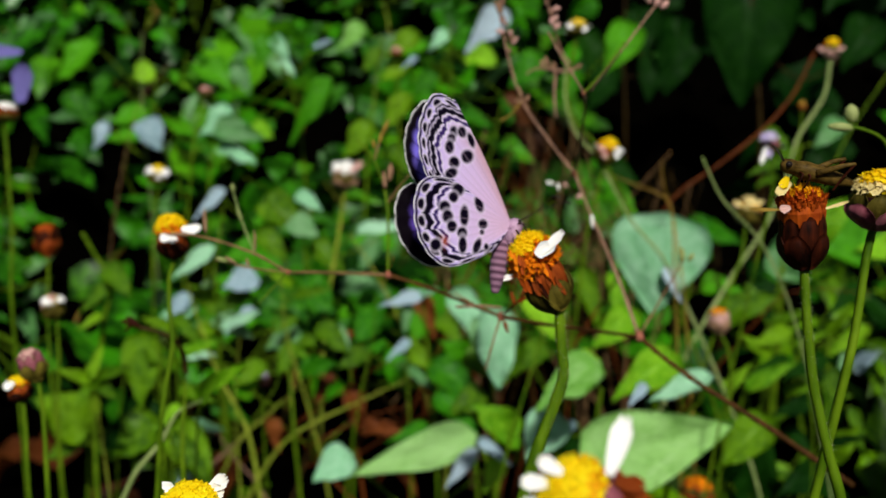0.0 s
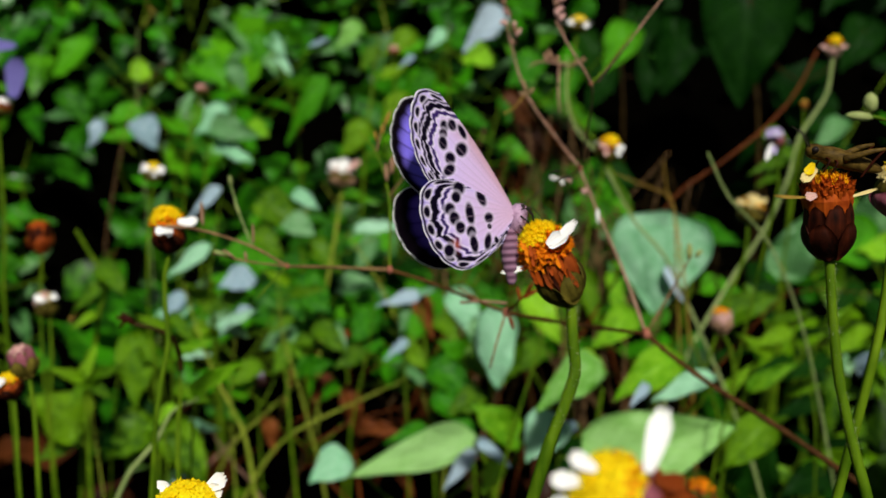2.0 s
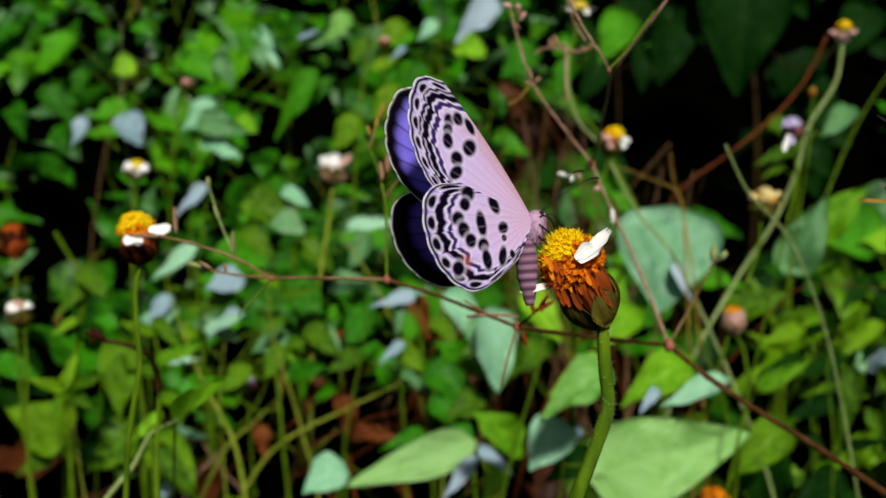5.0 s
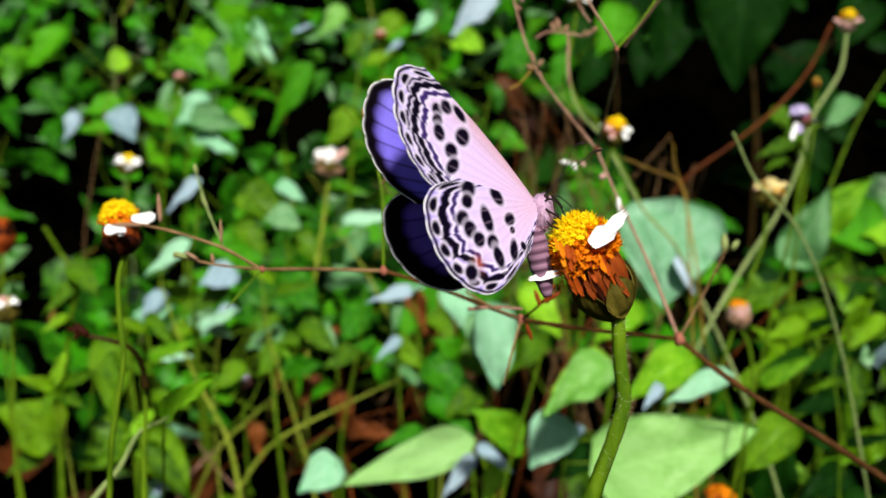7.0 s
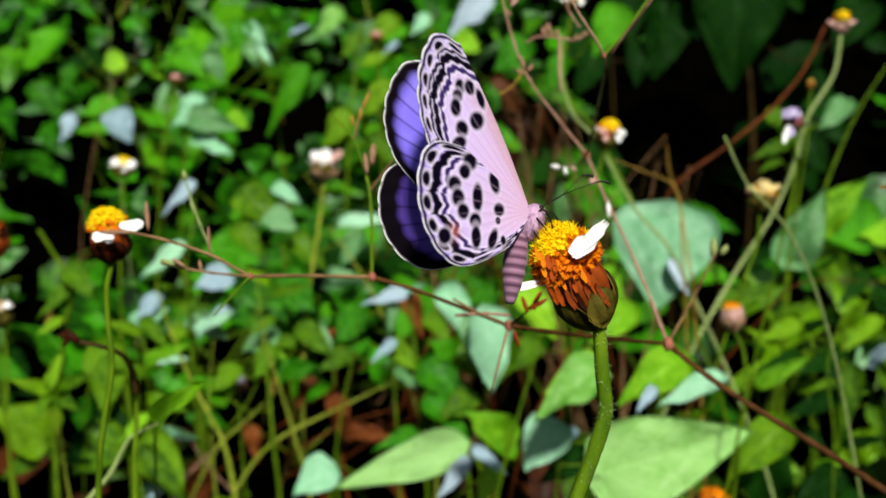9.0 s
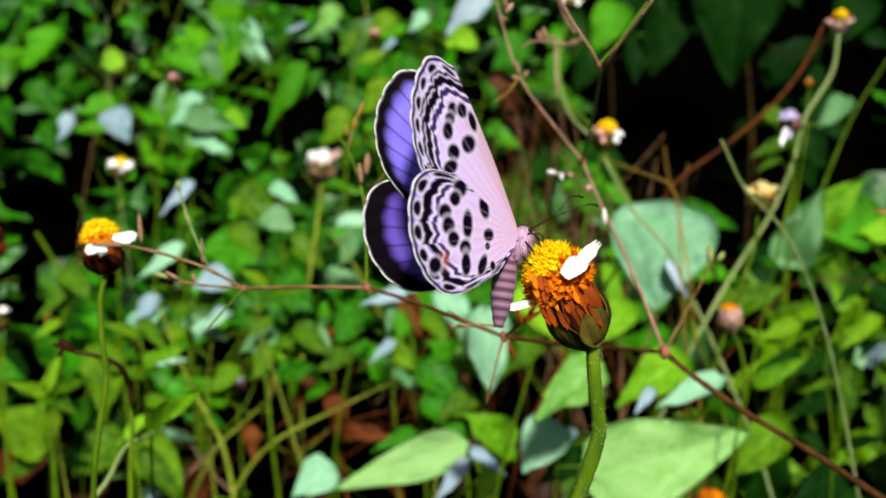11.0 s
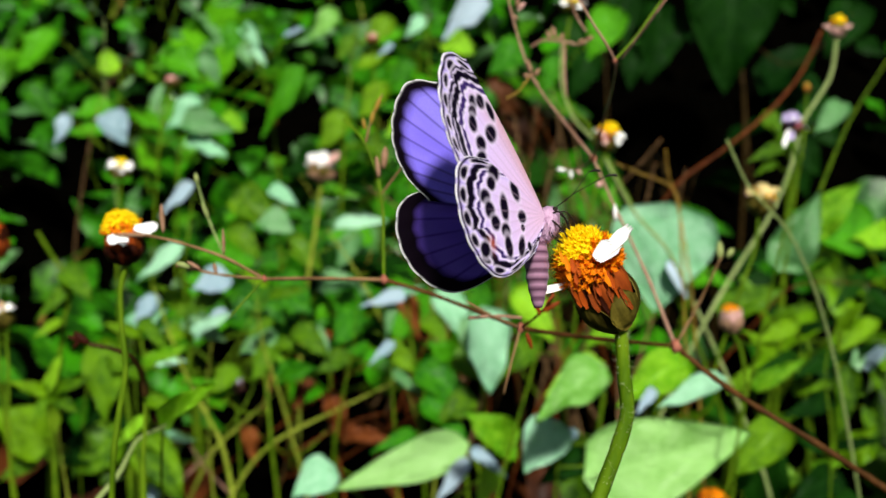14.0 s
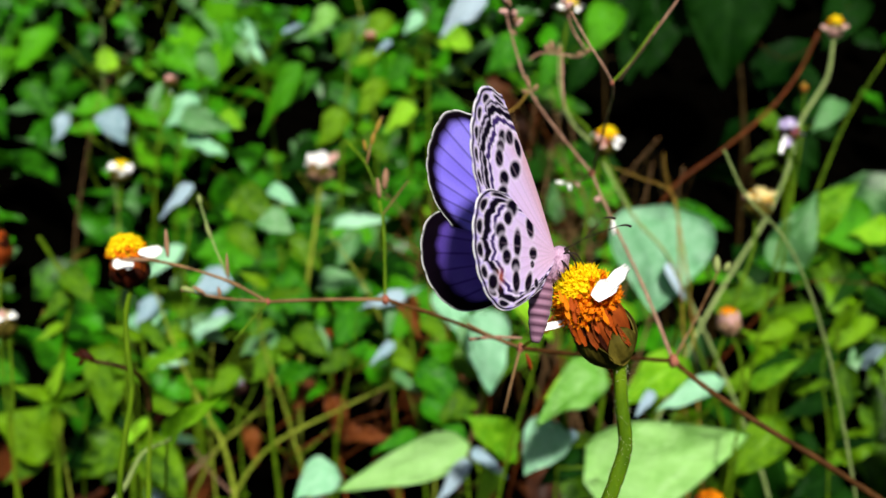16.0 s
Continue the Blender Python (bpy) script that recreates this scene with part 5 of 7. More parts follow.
stalk_thing("curved_stalk", "curved green plant stalk", "stalk", [(0.0479, 0.3764, 0.2754), (0.0477, 0.3723, 0.2598), (0.0516, 0.3691, 0.2480), (0.0597, 0.3667, 0.2391), (0.0736, 0.3601, 0.2145), (0.0857, 0.3564, 0.2007)], 0.00040, 0.00070, "stem_grey", True)
stalk_thing("brown_twig", "dry orange brown twig", "twig", [(0.0636, 0.3550, 0.2340), (0.0735, 0.3540, 0.2301), (0.0853, 0.3524, 0.2243), (0.0875, 0.3473, 0.2052)], 0.00010, 0.00052, "straw", True)
stalk_thing("brown_twig", "dry orange brown twig", "twig", [(0.0851, 0.3662, 0.2369), (0.0860, 0.3638, 0.2281), (0.0890, 0.3612, 0.2183), (0.0937, 0.3533, 0.1888)], 0.00010, 0.00060, "straw", True)
stalk_thing("green_stalk", "long yellowish green plant stalk", "stalk", [(-0.1210, 0.4304, 0.1675), (-0.1158, 0.4259, 0.1506), (-0.1063, 0.4194, 0.1265), (-0.0930, 0.4126, 0.1010), (-0.0890, 0.4083, 0.0853), (-0.0872, 0.4051, 0.0732)], 0.00030, 0.00165, "stem_pale", True)
stalk_thing("straw_stalk", "slanting straw coloured stalk", "stalk", [(-0.0165, 0.4468, 0.1127), (-0.0447, 0.4434, 0.1002), (-0.0796, 0.4385, 0.0819)], 0.00025, 0.00135, "stem_pale", True)
stalk_thing("green_stalk", "yellowish green plant stalk", "stalk", [(0.0358, 0.3207, 0.1834), (0.0300, 0.3157, 0.1647), (0.0242, 0.3110, 0.1469)], 0.00025, 0.00097, "stem", True)
tw = thing("dried_tendril", (-0.0574, 0.1982, 0.2207), "dry dark brown hooked stem with a withered tip", "stalk")
branchlet(tw, [(-0.0577, 0.1985, 0.2180), (-0.0579, 0.1986, 0.2220), (-0.0589, 0.1967, 0.2266), (-0.0622, 0.1953, 0.2290), (-0.0660, 0.1946, 0.2302)], 0.0006, 0.0004, "tendril")
bud_on(tw, (-0.06580, 0.19456, 0.23019), (-0.775, 0.164, 0.611), 0.00372, 0.00167, "bract_dark")
bud_on(tw, (-0.06702, 0.19478, 0.23101), (-0.974, 0.058, 0.217), 0.00299, 0.00100, "bract_dark")
bud_on(tw, (-0.06743, 0.19484, 0.23122), (-0.623, -0.203, -0.756), 0.00238, 0.00084, "bract_dark")
stalk_thing("pale_stalk", "curving pale green stalk", "stalk", [(-0.0507, 0.2082, 0.2153), (-0.0524, 0.2073, 0.2121), (-0.0565, 0.2062, 0.2081), (-0.0622, 0.2055, 0.2053), (-0.0662, 0.2037, 0.1986), (-0.0726, 0.2016, 0.1909)], 0.00010, 0.00082, "stem_grey", True)
tw = thing("panicle", (0.0815, 0.1713, 0.2053), "slender reddish brown branching twig with tiny buds", "twig")
branchlet(tw, [(0.0841, 0.1758, 0.2026), (0.0687, 0.1795, 0.2127), (0.0541, 0.1829, 0.2214), (0.0461, 0.1844, 0.2270), (0.0406, 0.1856, 0.2315)], 0.00060, 0.00045, "twig_dark")
branchlet(tw, [(0.0406, 0.1856, 0.2315), (0.0274, 0.1775, 0.2360), (0.0177, 0.1702, 0.2399), (0.0106, 0.1658, 0.2427)], 0.00040, 0.00034, "twig_dark")
branchlet(tw, [(0.0106, 0.1658, 0.2427), (0.0034, 0.1694, 0.2446), (-0.0036, 0.1730, 0.2463), (-0.0106, 0.1755, 0.2478)], 0.00034, 0.00030, "twig_dark")
branchlet(tw, [(-0.0106, 0.1755, 0.2478), (-0.0202, 0.1708, 0.2496), (-0.0281, 0.1651, 0.2514)], 0.00030, 0.00027, "twig")
branchlet(tw, [(-0.0281, 0.1651, 0.2514), (-0.0339, 0.1650, 0.2549), (-0.0407, 0.1646, 0.2575), (-0.0452, 0.1649, 0.2585)], 0.00026, 0.00020, "twig")
branchlet(tw, [(-0.0281, 0.1651, 0.2514), (-0.0342, 0.1633, 0.2527), (-0.0402, 0.1618, 0.2546)], 0.00020, 0.00016, "twig")
branchlet(tw, [(-0.0281, 0.1651, 0.2514), (-0.0305, 0.1624, 0.2492), (-0.0326, 0.1598, 0.2472)], 0.00020, 0.00012, "stem")
bud_on(tw, (-0.04475, 0.16486, 0.25845), (-1.000, 0.007, 0.028), 0.00498, 0.00072, "bud_pink")
bud_on(tw, (-0.04245, 0.16492, 0.25866), (-0.060, 0.258, 0.964), 0.00442, 0.00077, "bud_pink")
bud_on(tw, (-0.03383, 0.16505, 0.25527), (-0.029, 0.259, 0.966), 0.00385, 0.00052, "bud_pink")
bud_on(tw, (-0.03815, 0.16170, 0.25438), (-0.948, 0.082, 0.308), 0.00215, 0.00081, "bud")
bud_on(tw, (-0.03654, 0.16161, 0.25404), (-0.865, 0.130, 0.485), 0.00235, 0.00061, "bud_pink")
bud_on(tw, (-0.03481, 0.16336, 0.25283), (-0.181, 0.255, 0.950), 0.00169, 0.00062, "bud_pink")
branchlet(tw, [(-0.0376, 0.1833, 0.2499), (-0.0401, 0.1849, 0.2559), (-0.0421, 0.1866, 0.2623)], 0.00020, 0.00014, "stem_grey")
bud_on(tw, (-0.04011, 0.18489, 0.25591), (-0.357, 0.242, 0.902), 0.00307, 0.00071, "bud")
bud_on(tw, (-0.04190, 0.18643, 0.26167), (-0.181, 0.255, 0.950), 0.00194, 0.00082, "bud")
branchlet(tw, [(-0.0106, 0.1755, 0.2478), (-0.0109, 0.1810, 0.2607), (-0.0135, 0.1851, 0.2684), (-0.0172, 0.1892, 0.2721)], 0.00028, 0.00016, "stem")
branchlet(tw, [(-0.0109, 0.1810, 0.2607), (-0.0088, 0.1807, 0.2635), (-0.0065, 0.1805, 0.2665)], 0.00020, 0.00014, "twig")
branchlet(tw, [(-0.0135, 0.1851, 0.2684), (-0.0123, 0.1863, 0.2729), (-0.0106, 0.1872, 0.2763)], 0.00020, 0.00016, "twig")
bud_on(tw, (-0.01051, 0.18207, 0.26470), (0.112, 0.257, 0.960), 0.00370, 0.00125, "bud_pink")
bud_on(tw, (-0.01127, 0.18171, 0.26337), (-0.092, 0.258, 0.962), 0.00351, 0.00091, "bud_pink")
bud_on(tw, (-0.01255, 0.18597, 0.27154), (0.209, 0.253, 0.945), 0.00238, 0.00081, "straw")
bud_on(tw, (-0.01197, 0.18645, 0.27333), (0.383, 0.239, 0.892), 0.00301, 0.00081, "straw")
bud_on(tw, (-0.01349, 0.18573, 0.27065), (-0.183, 0.254, 0.950), 0.00190, 0.00069, "straw")
branchlet(tw, [(0.0106, 0.1658, 0.2427), (0.0063, 0.1615, 0.2460), (0.0020, 0.1603, 0.2490)], 0.00020, 0.00015, "twig")
branchlet(tw, [(0.0106, 0.1658, 0.2427), (0.0091, 0.1636, 0.2383), (0.0077, 0.1614, 0.2338)], 0.00020, 0.00014, "twig")
branchlet(tw, [(0.0106, 0.1658, 0.2427), (0.0126, 0.1616, 0.2462), (0.0146, 0.1585, 0.2501)], 0.00020, 0.00015, "twig_red")
bud_on(tw, (0.01320, 0.15979, 0.24724), (0.507, 0.223, 0.832), 0.00330, 0.00071, "bract_red")
bud_on(tw, (0.01361, 0.15990, 0.24764), (0.865, 0.130, 0.485), 0.00239, 0.00071, "bract_red")
bud_on(tw, (0.01278, 0.15969, 0.24685), (-0.306, 0.246, 0.920), 0.00259, 0.00071, "bract_red")
bud_on(tw, (0.01377, 0.15979, 0.24724), (0.245, 0.251, 0.936), 0.00211, 0.00071, "bract_red")
bud_on(tw, (0.01070, 0.15906, 0.24450), (0.305, -0.246, -0.920), 0.00259, 0.00071, "bract_red")
branchlet(tw, [(0.0406, 0.1856, 0.2315), (0.0461, 0.1906, 0.2384), (0.0528, 0.2004, 0.2441)], 0.00025, 0.00018, "twig")
bud_on(tw, (0.05225, 0.20008, 0.24306), (0.010, 0.259, 0.966), 0.00370, 0.00157, "bud")
bud_on(tw, (0.05364, 0.20021, 0.24355), (0.588, 0.209, 0.781), 0.00220, 0.00118, "bud")
branchlet(tw, [(0.0406, 0.1856, 0.2315), (0.0377, 0.1942, 0.2406), (0.0346, 0.2037, 0.2489), (0.0331, 0.2078, 0.2525), (0.0299, 0.2131, 0.2606)], 0.00031, 0.00026, "dry_pink")
branchlet(tw, [(0.0299, 0.2131, 0.2606), (0.0247, 0.2169, 0.2671), (0.0183, 0.2214, 0.2762), (0.0147, 0.2267, 0.2882), (0.0133, 0.2308, 0.2959)], 0.00026, 0.00020, "dry_pink")
branchlet(tw, [(0.0299, 0.2131, 0.2606), (0.0291, 0.1993, 0.2709), (0.0263, 0.1795, 0.2821), (0.0221, 0.1791, 0.2886), (0.0195, 0.1804, 0.2932)], 0.00023, 0.00017, "dry_pink")
branchlet(tw, [(0.0263, 0.1795, 0.2821), (0.0295, 0.1804, 0.2855), (0.0340, 0.1820, 0.2914)], 0.00020, 0.00015, "stem")
branchlet(tw, [(0.0299, 0.2131, 0.2606), (0.0292, 0.2215, 0.2572), (0.0272, 0.2312, 0.2549)], 0.00021, 0.00017, "dry_pink")
bud_on(tw, (0.02777, 0.23114, 0.25465), (-0.979, 0.053, 0.199), 0.00248, 0.00098, "white")
bud_on(tw, (0.02839, 0.23120, 0.25488), (0.121, -0.257, -0.959), 0.00184, 0.00098, "white")
bud_on(tw, (0.02961, 0.23126, 0.25510), (0.701, -0.185, -0.689), 0.00172, 0.00098, "blush")
branchlet(tw, [(0.0183, 0.2214, 0.2762), (0.0155, 0.2205, 0.2730), (0.0132, 0.2202, 0.2717)], 0.00020, 0.00016, "straw")
bud_on(tw, (0.01835, 0.22144, 0.27642), (-0.284, 0.248, 0.926), 0.00307, 0.00091, "bud_pink")
bud_on(tw, (0.01891, 0.22132, 0.27598), (0.591, 0.209, 0.779), 0.00194, 0.00091, "bud_pink")
bud_on(tw, (0.01811, 0.22124, 0.27566), (-0.877, 0.125, 0.465), 0.00167, 0.00091, "bud_pink")
bud_on(tw, (0.01890, 0.22109, 0.27511), (0.566, -0.213, -0.796), 0.00138, 0.00091, "bud_pink")
branchlet(tw, [(0.0291, 0.2496, 0.2812), (0.0240, 0.2497, 0.2814), (0.0214, 0.2493, 0.2800)], 0.00031, 0.00021, "dry_pink")
branchlet(tw, [(0.0291, 0.2496, 0.2812), (0.0330, 0.2495, 0.2806), (0.0356, 0.2499, 0.2824)], 0.00031, 0.00021, "dry_pink")
bud_on(tw, (0.02722, 0.24977, 0.28167), (-0.282, 0.248, 0.927), 0.00308, 0.00119, "bud_pink")
bud_on(tw, (0.02593, 0.24970, 0.28143), (-0.258, 0.250, 0.933), 0.00240, 0.00119, "bud_pink")
bud_on(tw, (0.02786, 0.24970, 0.28142), (0.649, 0.197, 0.735), 0.00200, 0.00119, "bud_pink")
bud_on(tw, (0.03430, 0.24969, 0.28137), (0.838, 0.141, 0.527), 0.00185, 0.00119, "bud_pink")
bud_on(tw, (0.03236, 0.24949, 0.28064), (0.815, 0.150, 0.559), 0.00174, 0.00119, "bud_pink")
branchlet(tw, [(0.0291, 0.2496, 0.2812), (0.0282, 0.2416, 0.2745), (0.0285, 0.2403, 0.2697)], 0.00031, 0.00021, "dry_pink")
bud_on(tw, (0.03340, 0.20596, 0.24953), (-0.056, 0.258, 0.964), 0.00325, 0.00094, "white")
bud_on(tw, (0.03133, 0.21088, 0.25631), (-0.716, -0.181, -0.674), 0.00155, 0.00136, "blush")
joint_on(tw, (0.0406, 0.1856, 0.2315), 0.00130, "joint")
joint_on(tw, (0.0106, 0.1658, 0.2427), 0.00090, "joint")
joint_on(tw, (-0.0106, 0.1755, 0.2478), 0.00090, "joint")
joint_on(tw, (-0.0281, 0.1651, 0.2514), 0.00060, "joint")
joint_on(tw, (0.0299, 0.2131, 0.2606), 0.00090, "joint")
joint_on(tw, (0.0263, 0.1795, 0.2821), 0.00050, "joint")
branchlet(tw, [(0.0277, 0.1810, 0.2823), (0.0319, 0.1830, 0.2872), (0.0360, 0.1850, 0.2923), (0.0408, 0.1880, 0.2980)], 0.00023, 0.00016, "dry_pink")
bud_on(tw, (0.04062, 0.18800, 0.29762), (0.4, 0.0, 0.9), 0.0022, 0.0013, "blush")
bud_on(tw, (0.03973, 0.18800, 0.29825), (-0.5, 0.0, 0.9), 0.0022, 0.0013, "blush")
bud_on(tw, (0.04173, 0.18800, 0.29720), (0.8, 0.0, 0.9), 0.0022, 0.0013, "blush")
bud_on(tw, (0.01222, 0.22800, 0.30237), (-0.67, -0.05, 0.27), 0.00185, 0.00140, "bud_pink")
bud_on(tw, (0.01157, 0.22800, 0.30127), (-0.02, -0.20, 0.66), 0.00208, 0.00088, "dry_pink")
bud_on(tw, (0.01182, 0.22800, 0.30039), (-0.42, -0.20, 0.92), 0.00198, 0.00096, "blush")
bud_on(tw, (0.01292, 0.22800, 0.29948), (-0.20, 0.01, 0.29), 0.00138, 0.00082, "dry_pink")
bud_on(tw, (0.01311, 0.22800, 0.29823), (0.72, -0.11, 0.31), 0.00138, 0.00110, "dry_pink")
bud_on(tw, (0.01292, 0.22800, 0.29711), (0.65, -0.17, 0.67), 0.00171, 0.00094, "dry_pink")
bud_on(tw, (0.01375, 0.22800, 0.29647), (-0.72, -0.05, 0.76), 0.00255, 0.00132, "bud_pink")
bud_on(tw, (0.01365, 0.22800, 0.29536), (-0.39, -0.07, 0.85), 0.00246, 0.00136, "bud_pink")
bud_on(tw, (0.01453, 0.22800, 0.29434), (-0.37, -0.29, 0.23), 0.00154, 0.00084, "dry_pink")
bud_on(tw, (0.01426, 0.22800, 0.29344), (-0.60, -0.07, 0.98), 0.00180, 0.00128, "blush")
bud_on(tw, (0.01496, 0.22800, 0.29247), (-0.22, 0.02, 0.66), 0.00209, 0.00078, "dry_pink")
bud_on(tw, (0.01456, 0.22800, 0.29127), (-0.77, -0.04, 0.23), 0.00226, 0.00128, "blush")
bud_on(tw, (0.01571, 0.22800, 0.29042), (-0.02, -0.33, 0.68), 0.00179, 0.00136, "blush")
bud_on(tw, (0.01567, 0.22800, 0.28926), (0.44, -0.22, 0.97), 0.00160, 0.00132, "bud_pink")
bud_on(tw, (0.01596, 0.22800, 0.28845), (0.69, 0.03, 0.85), 0.00242, 0.00099, "blush")
bud_on(tw, (0.01624, 0.22800, 0.28684), (-0.75, -0.10, 0.60), 0.00172, 0.00078, "dry_pink")
branchlet(tw, [(0.0293, 0.2220, 0.2845), (0.0269, 0.2220, 0.2880), (0.0243, 0.2220, 0.2960), (0.0229, 0.2220, 0.3021)], 0.00025, 0.00018, "dry_pink")
bud_on(tw, (0.02325, 0.22100, 0.30106), (0.27, -0.04, 0.61), 0.00141, 0.00109, "dry_pink")
bud_on(tw, (0.02330, 0.22100, 0.29967), (-0.81, -0.38, 0.29), 0.00151, 0.00072, "dry_pink")
bud_on(tw, (0.02392, 0.22100, 0.29862), (0.05, 0.09, 0.80), 0.00220, 0.00131, "bud_pink")
bud_on(tw, (0.02365, 0.22100, 0.29757), (-0.21, -0.14, 0.36), 0.00158, 0.00084, "dry_pink")
bud_on(tw, (0.02454, 0.22100, 0.29635), (0.87, -0.29, 0.44), 0.00215, 0.00139, "blush")
bud_on(tw, (0.02462, 0.22100, 0.29520), (-0.32, -0.25, 0.87), 0.00163, 0.00108, "dry_pink")
bud_on(tw, (0.02444, 0.22100, 0.29432), (0.83, 0.02, 0.45), 0.00189, 0.00121, "blush")
bud_on(tw, (0.02500, 0.22100, 0.29294), (-0.25, -0.19, 0.59), 0.00213, 0.00132, "blush")
bud_on(tw, (0.02509, 0.22100, 0.29208), (0.66, 0.09, 0.82), 0.00222, 0.00131, "blush")
branchlet(tw, [(0.0106, 0.1640, 0.2450), (0.0066, 0.1630, 0.2457), (0.0024, 0.1620, 0.2458)], 0.00022, 0.00026, "dry_pink")
tw = thing("bud_sprig", (0.0687, 0.1383, 0.2713), "green sprig with round unopened buds", "sprig")
branchlet(tw, [(0.0687, 0.1383, 0.2713), (0.0654, 0.1404, 0.2791), (0.0617, 0.1408, 0.2808), (0.0573, 0.1409, 0.2810)], 0.0003, 0.0002, "stem")
bud_on(tw, (0.06069, 0.14101, 0.28147), (-0.057, 0.258, 0.964), 0.00292, 0.00211, "bud")
bud_on(tw, (0.06093, 0.14084, 0.28084), (-0.997, 0.021, 0.078), 0.00389, 0.00146, "bud")
# shade of the gap given by the dark leaf and stem colours
weed("creeper", "creeper with heart-shaped leaves coloured dark as in shade", "plant", [(0.3172, 1.0172, 0.3099), (0.3223, 0.9996, 0.2442), (0.3272, 0.9791, 0.1675)], [
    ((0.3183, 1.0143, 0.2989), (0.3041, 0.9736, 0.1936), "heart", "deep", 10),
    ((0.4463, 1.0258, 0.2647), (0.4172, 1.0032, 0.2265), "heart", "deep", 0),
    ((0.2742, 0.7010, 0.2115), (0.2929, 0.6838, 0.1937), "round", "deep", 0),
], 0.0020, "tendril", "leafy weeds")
fl = flower_plant("lilac_flower", "drooping lilac flower with a large soft petal", "flower", (-0.16616, 0.36026, 0.25357), (0.168, 0.158, 0.973), 0.00856, 0.00760, [(-0.1649, 0.3555, 0.2360), (-0.1632, 0.3489, 0.2112), (-0.1636, 0.3434, 0.1905)], 0.00061, group="wild flowers", disc=("white", "blush"), cup=("bract", "bract_red"), count=16, dome=0.4, seed=31)
ray_on(fl, (-0.15970, 0.36008, 0.26061), (-0.15757, 0.36393, 0.27501), 0.00852, 0, "violet")
ray_on(fl, (-0.15931, 0.36707, 0.27901), (-0.17215, 0.36707, 0.27901), 0.00557, 0, "violet")
stalk_thing("straw_stalk", "slanting dry pinkish stalk", "stalk", [(-0.0933, 0.4601, 0.0854), (-0.1079, 0.4568, 0.0730), (-0.1220, 0.4533, 0.0597)], 0.00025, 0.00090, "dry_pink", True)
stalk_thing("green_stalk", "leaning yellowish green stem", "stalk", [(-0.0559, 0.4687, 0.1172), (-0.0686, 0.4660, 0.1074), (-0.0939, 0.4600, 0.0849), (-0.1051, 0.4575, 0.0756)], 0.00030, 0.00120, "stem_pale", True)
stalk_thing("straw_stalk", "short dry pinkish stem", "stalk", [(-0.1165, 0.4488, 0.0817), (-0.1072, 0.4452, 0.0684), (-0.0973, 0.4425, 0.0582)], 0.00020, 0.00090, "dry_pink", True)
stalk_thing("green_stalk", "thin upright green stalk", "stalk", [(-0.1372, 0.3226, 0.1901), (-0.1387, 0.3159, 0.1654), (-0.1370, 0.3069, 0.1318)], 0.00010, 0.00045, "stem", True)
stalk_thing("green_stalk", "thin upright yellowish stalk", "stalk", [(-0.1460, 0.3748, 0.1533), (-0.1447, 0.3680, 0.1279), (-0.1408, 0.3606, 0.1004)], 0.00013, 0.00052, "stem_pale", True)
stalk_thing("green_stalk", "thin leaning green stalk", "stalk", [(0.1466, 0.3425, 0.1873), (0.1384, 0.3364, 0.1644), (0.1401, 0.3302, 0.1414)], 0.00013, 0.00060, "stem", True)
stalk_thing("green_stalk", "thin leaning green stalk", "stalk", [(0.0966, 0.4070, 0.1963), (0.1046, 0.4028, 0.1804), (0.1060, 0.3973, 0.1601)], 0.00013, 0.00052, "stem", True)
stalk_thing("brown_stalk", "thin horizontal brown stem", "stalk", [(0.2023, 0.4293, 0.1634), (0.1749, 0.4297, 0.1650), (0.1596, 0.4288, 0.1615)], 0.00013, 0.00052, "twig_red", True)
stalk_thing("green_stalk", "upright pale stalk behind the creeper", "stalk", [(-0.2533, 0.8203, 0.2703), (-0.2539, 0.8097, 0.2309), (-0.2522, 0.8003, 0.1959)], 0.00030, 0.00050, "stem_grey", True)
stalk_thing("brown_twig", "bare greyish brown twig", "twig", [(-0.2311, 0.8132, 0.2439), (-0.2519, 0.8062, 0.2178), (-0.2612, 0.8003, 0.1959)], 0.00020, 0.00060, "twig", True)
stalk_thing("green_stalk", "upright green stalk behind the creeper", "stalk", [(0.0049, 0.7695, 0.2741), (0.0058, 0.7618, 0.2452), (0.0061, 0.7496, 0.1999)], 0.00040, 0.00150, "stem", True)
stalk_thing("straw_stalk", "leaning yellowish plant stalk", "stalk", [(-0.0495, 0.4851, 0.1785), (-0.0345, 0.4793, 0.1568), (-0.0236, 0.4735, 0.1351)], 0.00022, 0.00090, "stem_pale", True)
fl = flower_plant("small_flower", "faded reddish brown flower head low in the leaves", "flower", (0.08787, 0.29624, 0.13055), (0.116, 0.160, 0.980), 0.01069, 0.00842, [(0.0883, 0.2937, 0.1210)], 0.00054, group="wild flowers", disc=("orange", "rust"), cup=("bract_red", "bract"), count=30, seed=41)
fl = flower_plant("small_flower", "dry reddish bud on a thin stem", "bud", (-0.06034, 0.57609, 0.08543), (0.013, 0.161, 0.987), 0.00588, 0.00623, [(-0.0598, 0.5723, 0.0714)], 0.00054, group="wild flowers", disc=("bract_red", "bract_dark"), cup=("bract_red", "bract_dark"), count=12, seed=42)
fl = flower_plant("small_flower", "dry reddish bud on a thin stem", "bud", (-0.00241, 0.48061, 0.10385), (-0.104, 0.160, 0.982), 0.00461, 0.00493, [(-0.0025, 0.4778, 0.0935)], 0.00048, group="wild flowers", disc=("bract_red", "bract_dark"), cup=("bract_red", "bract_dark"), count=12, seed=43)
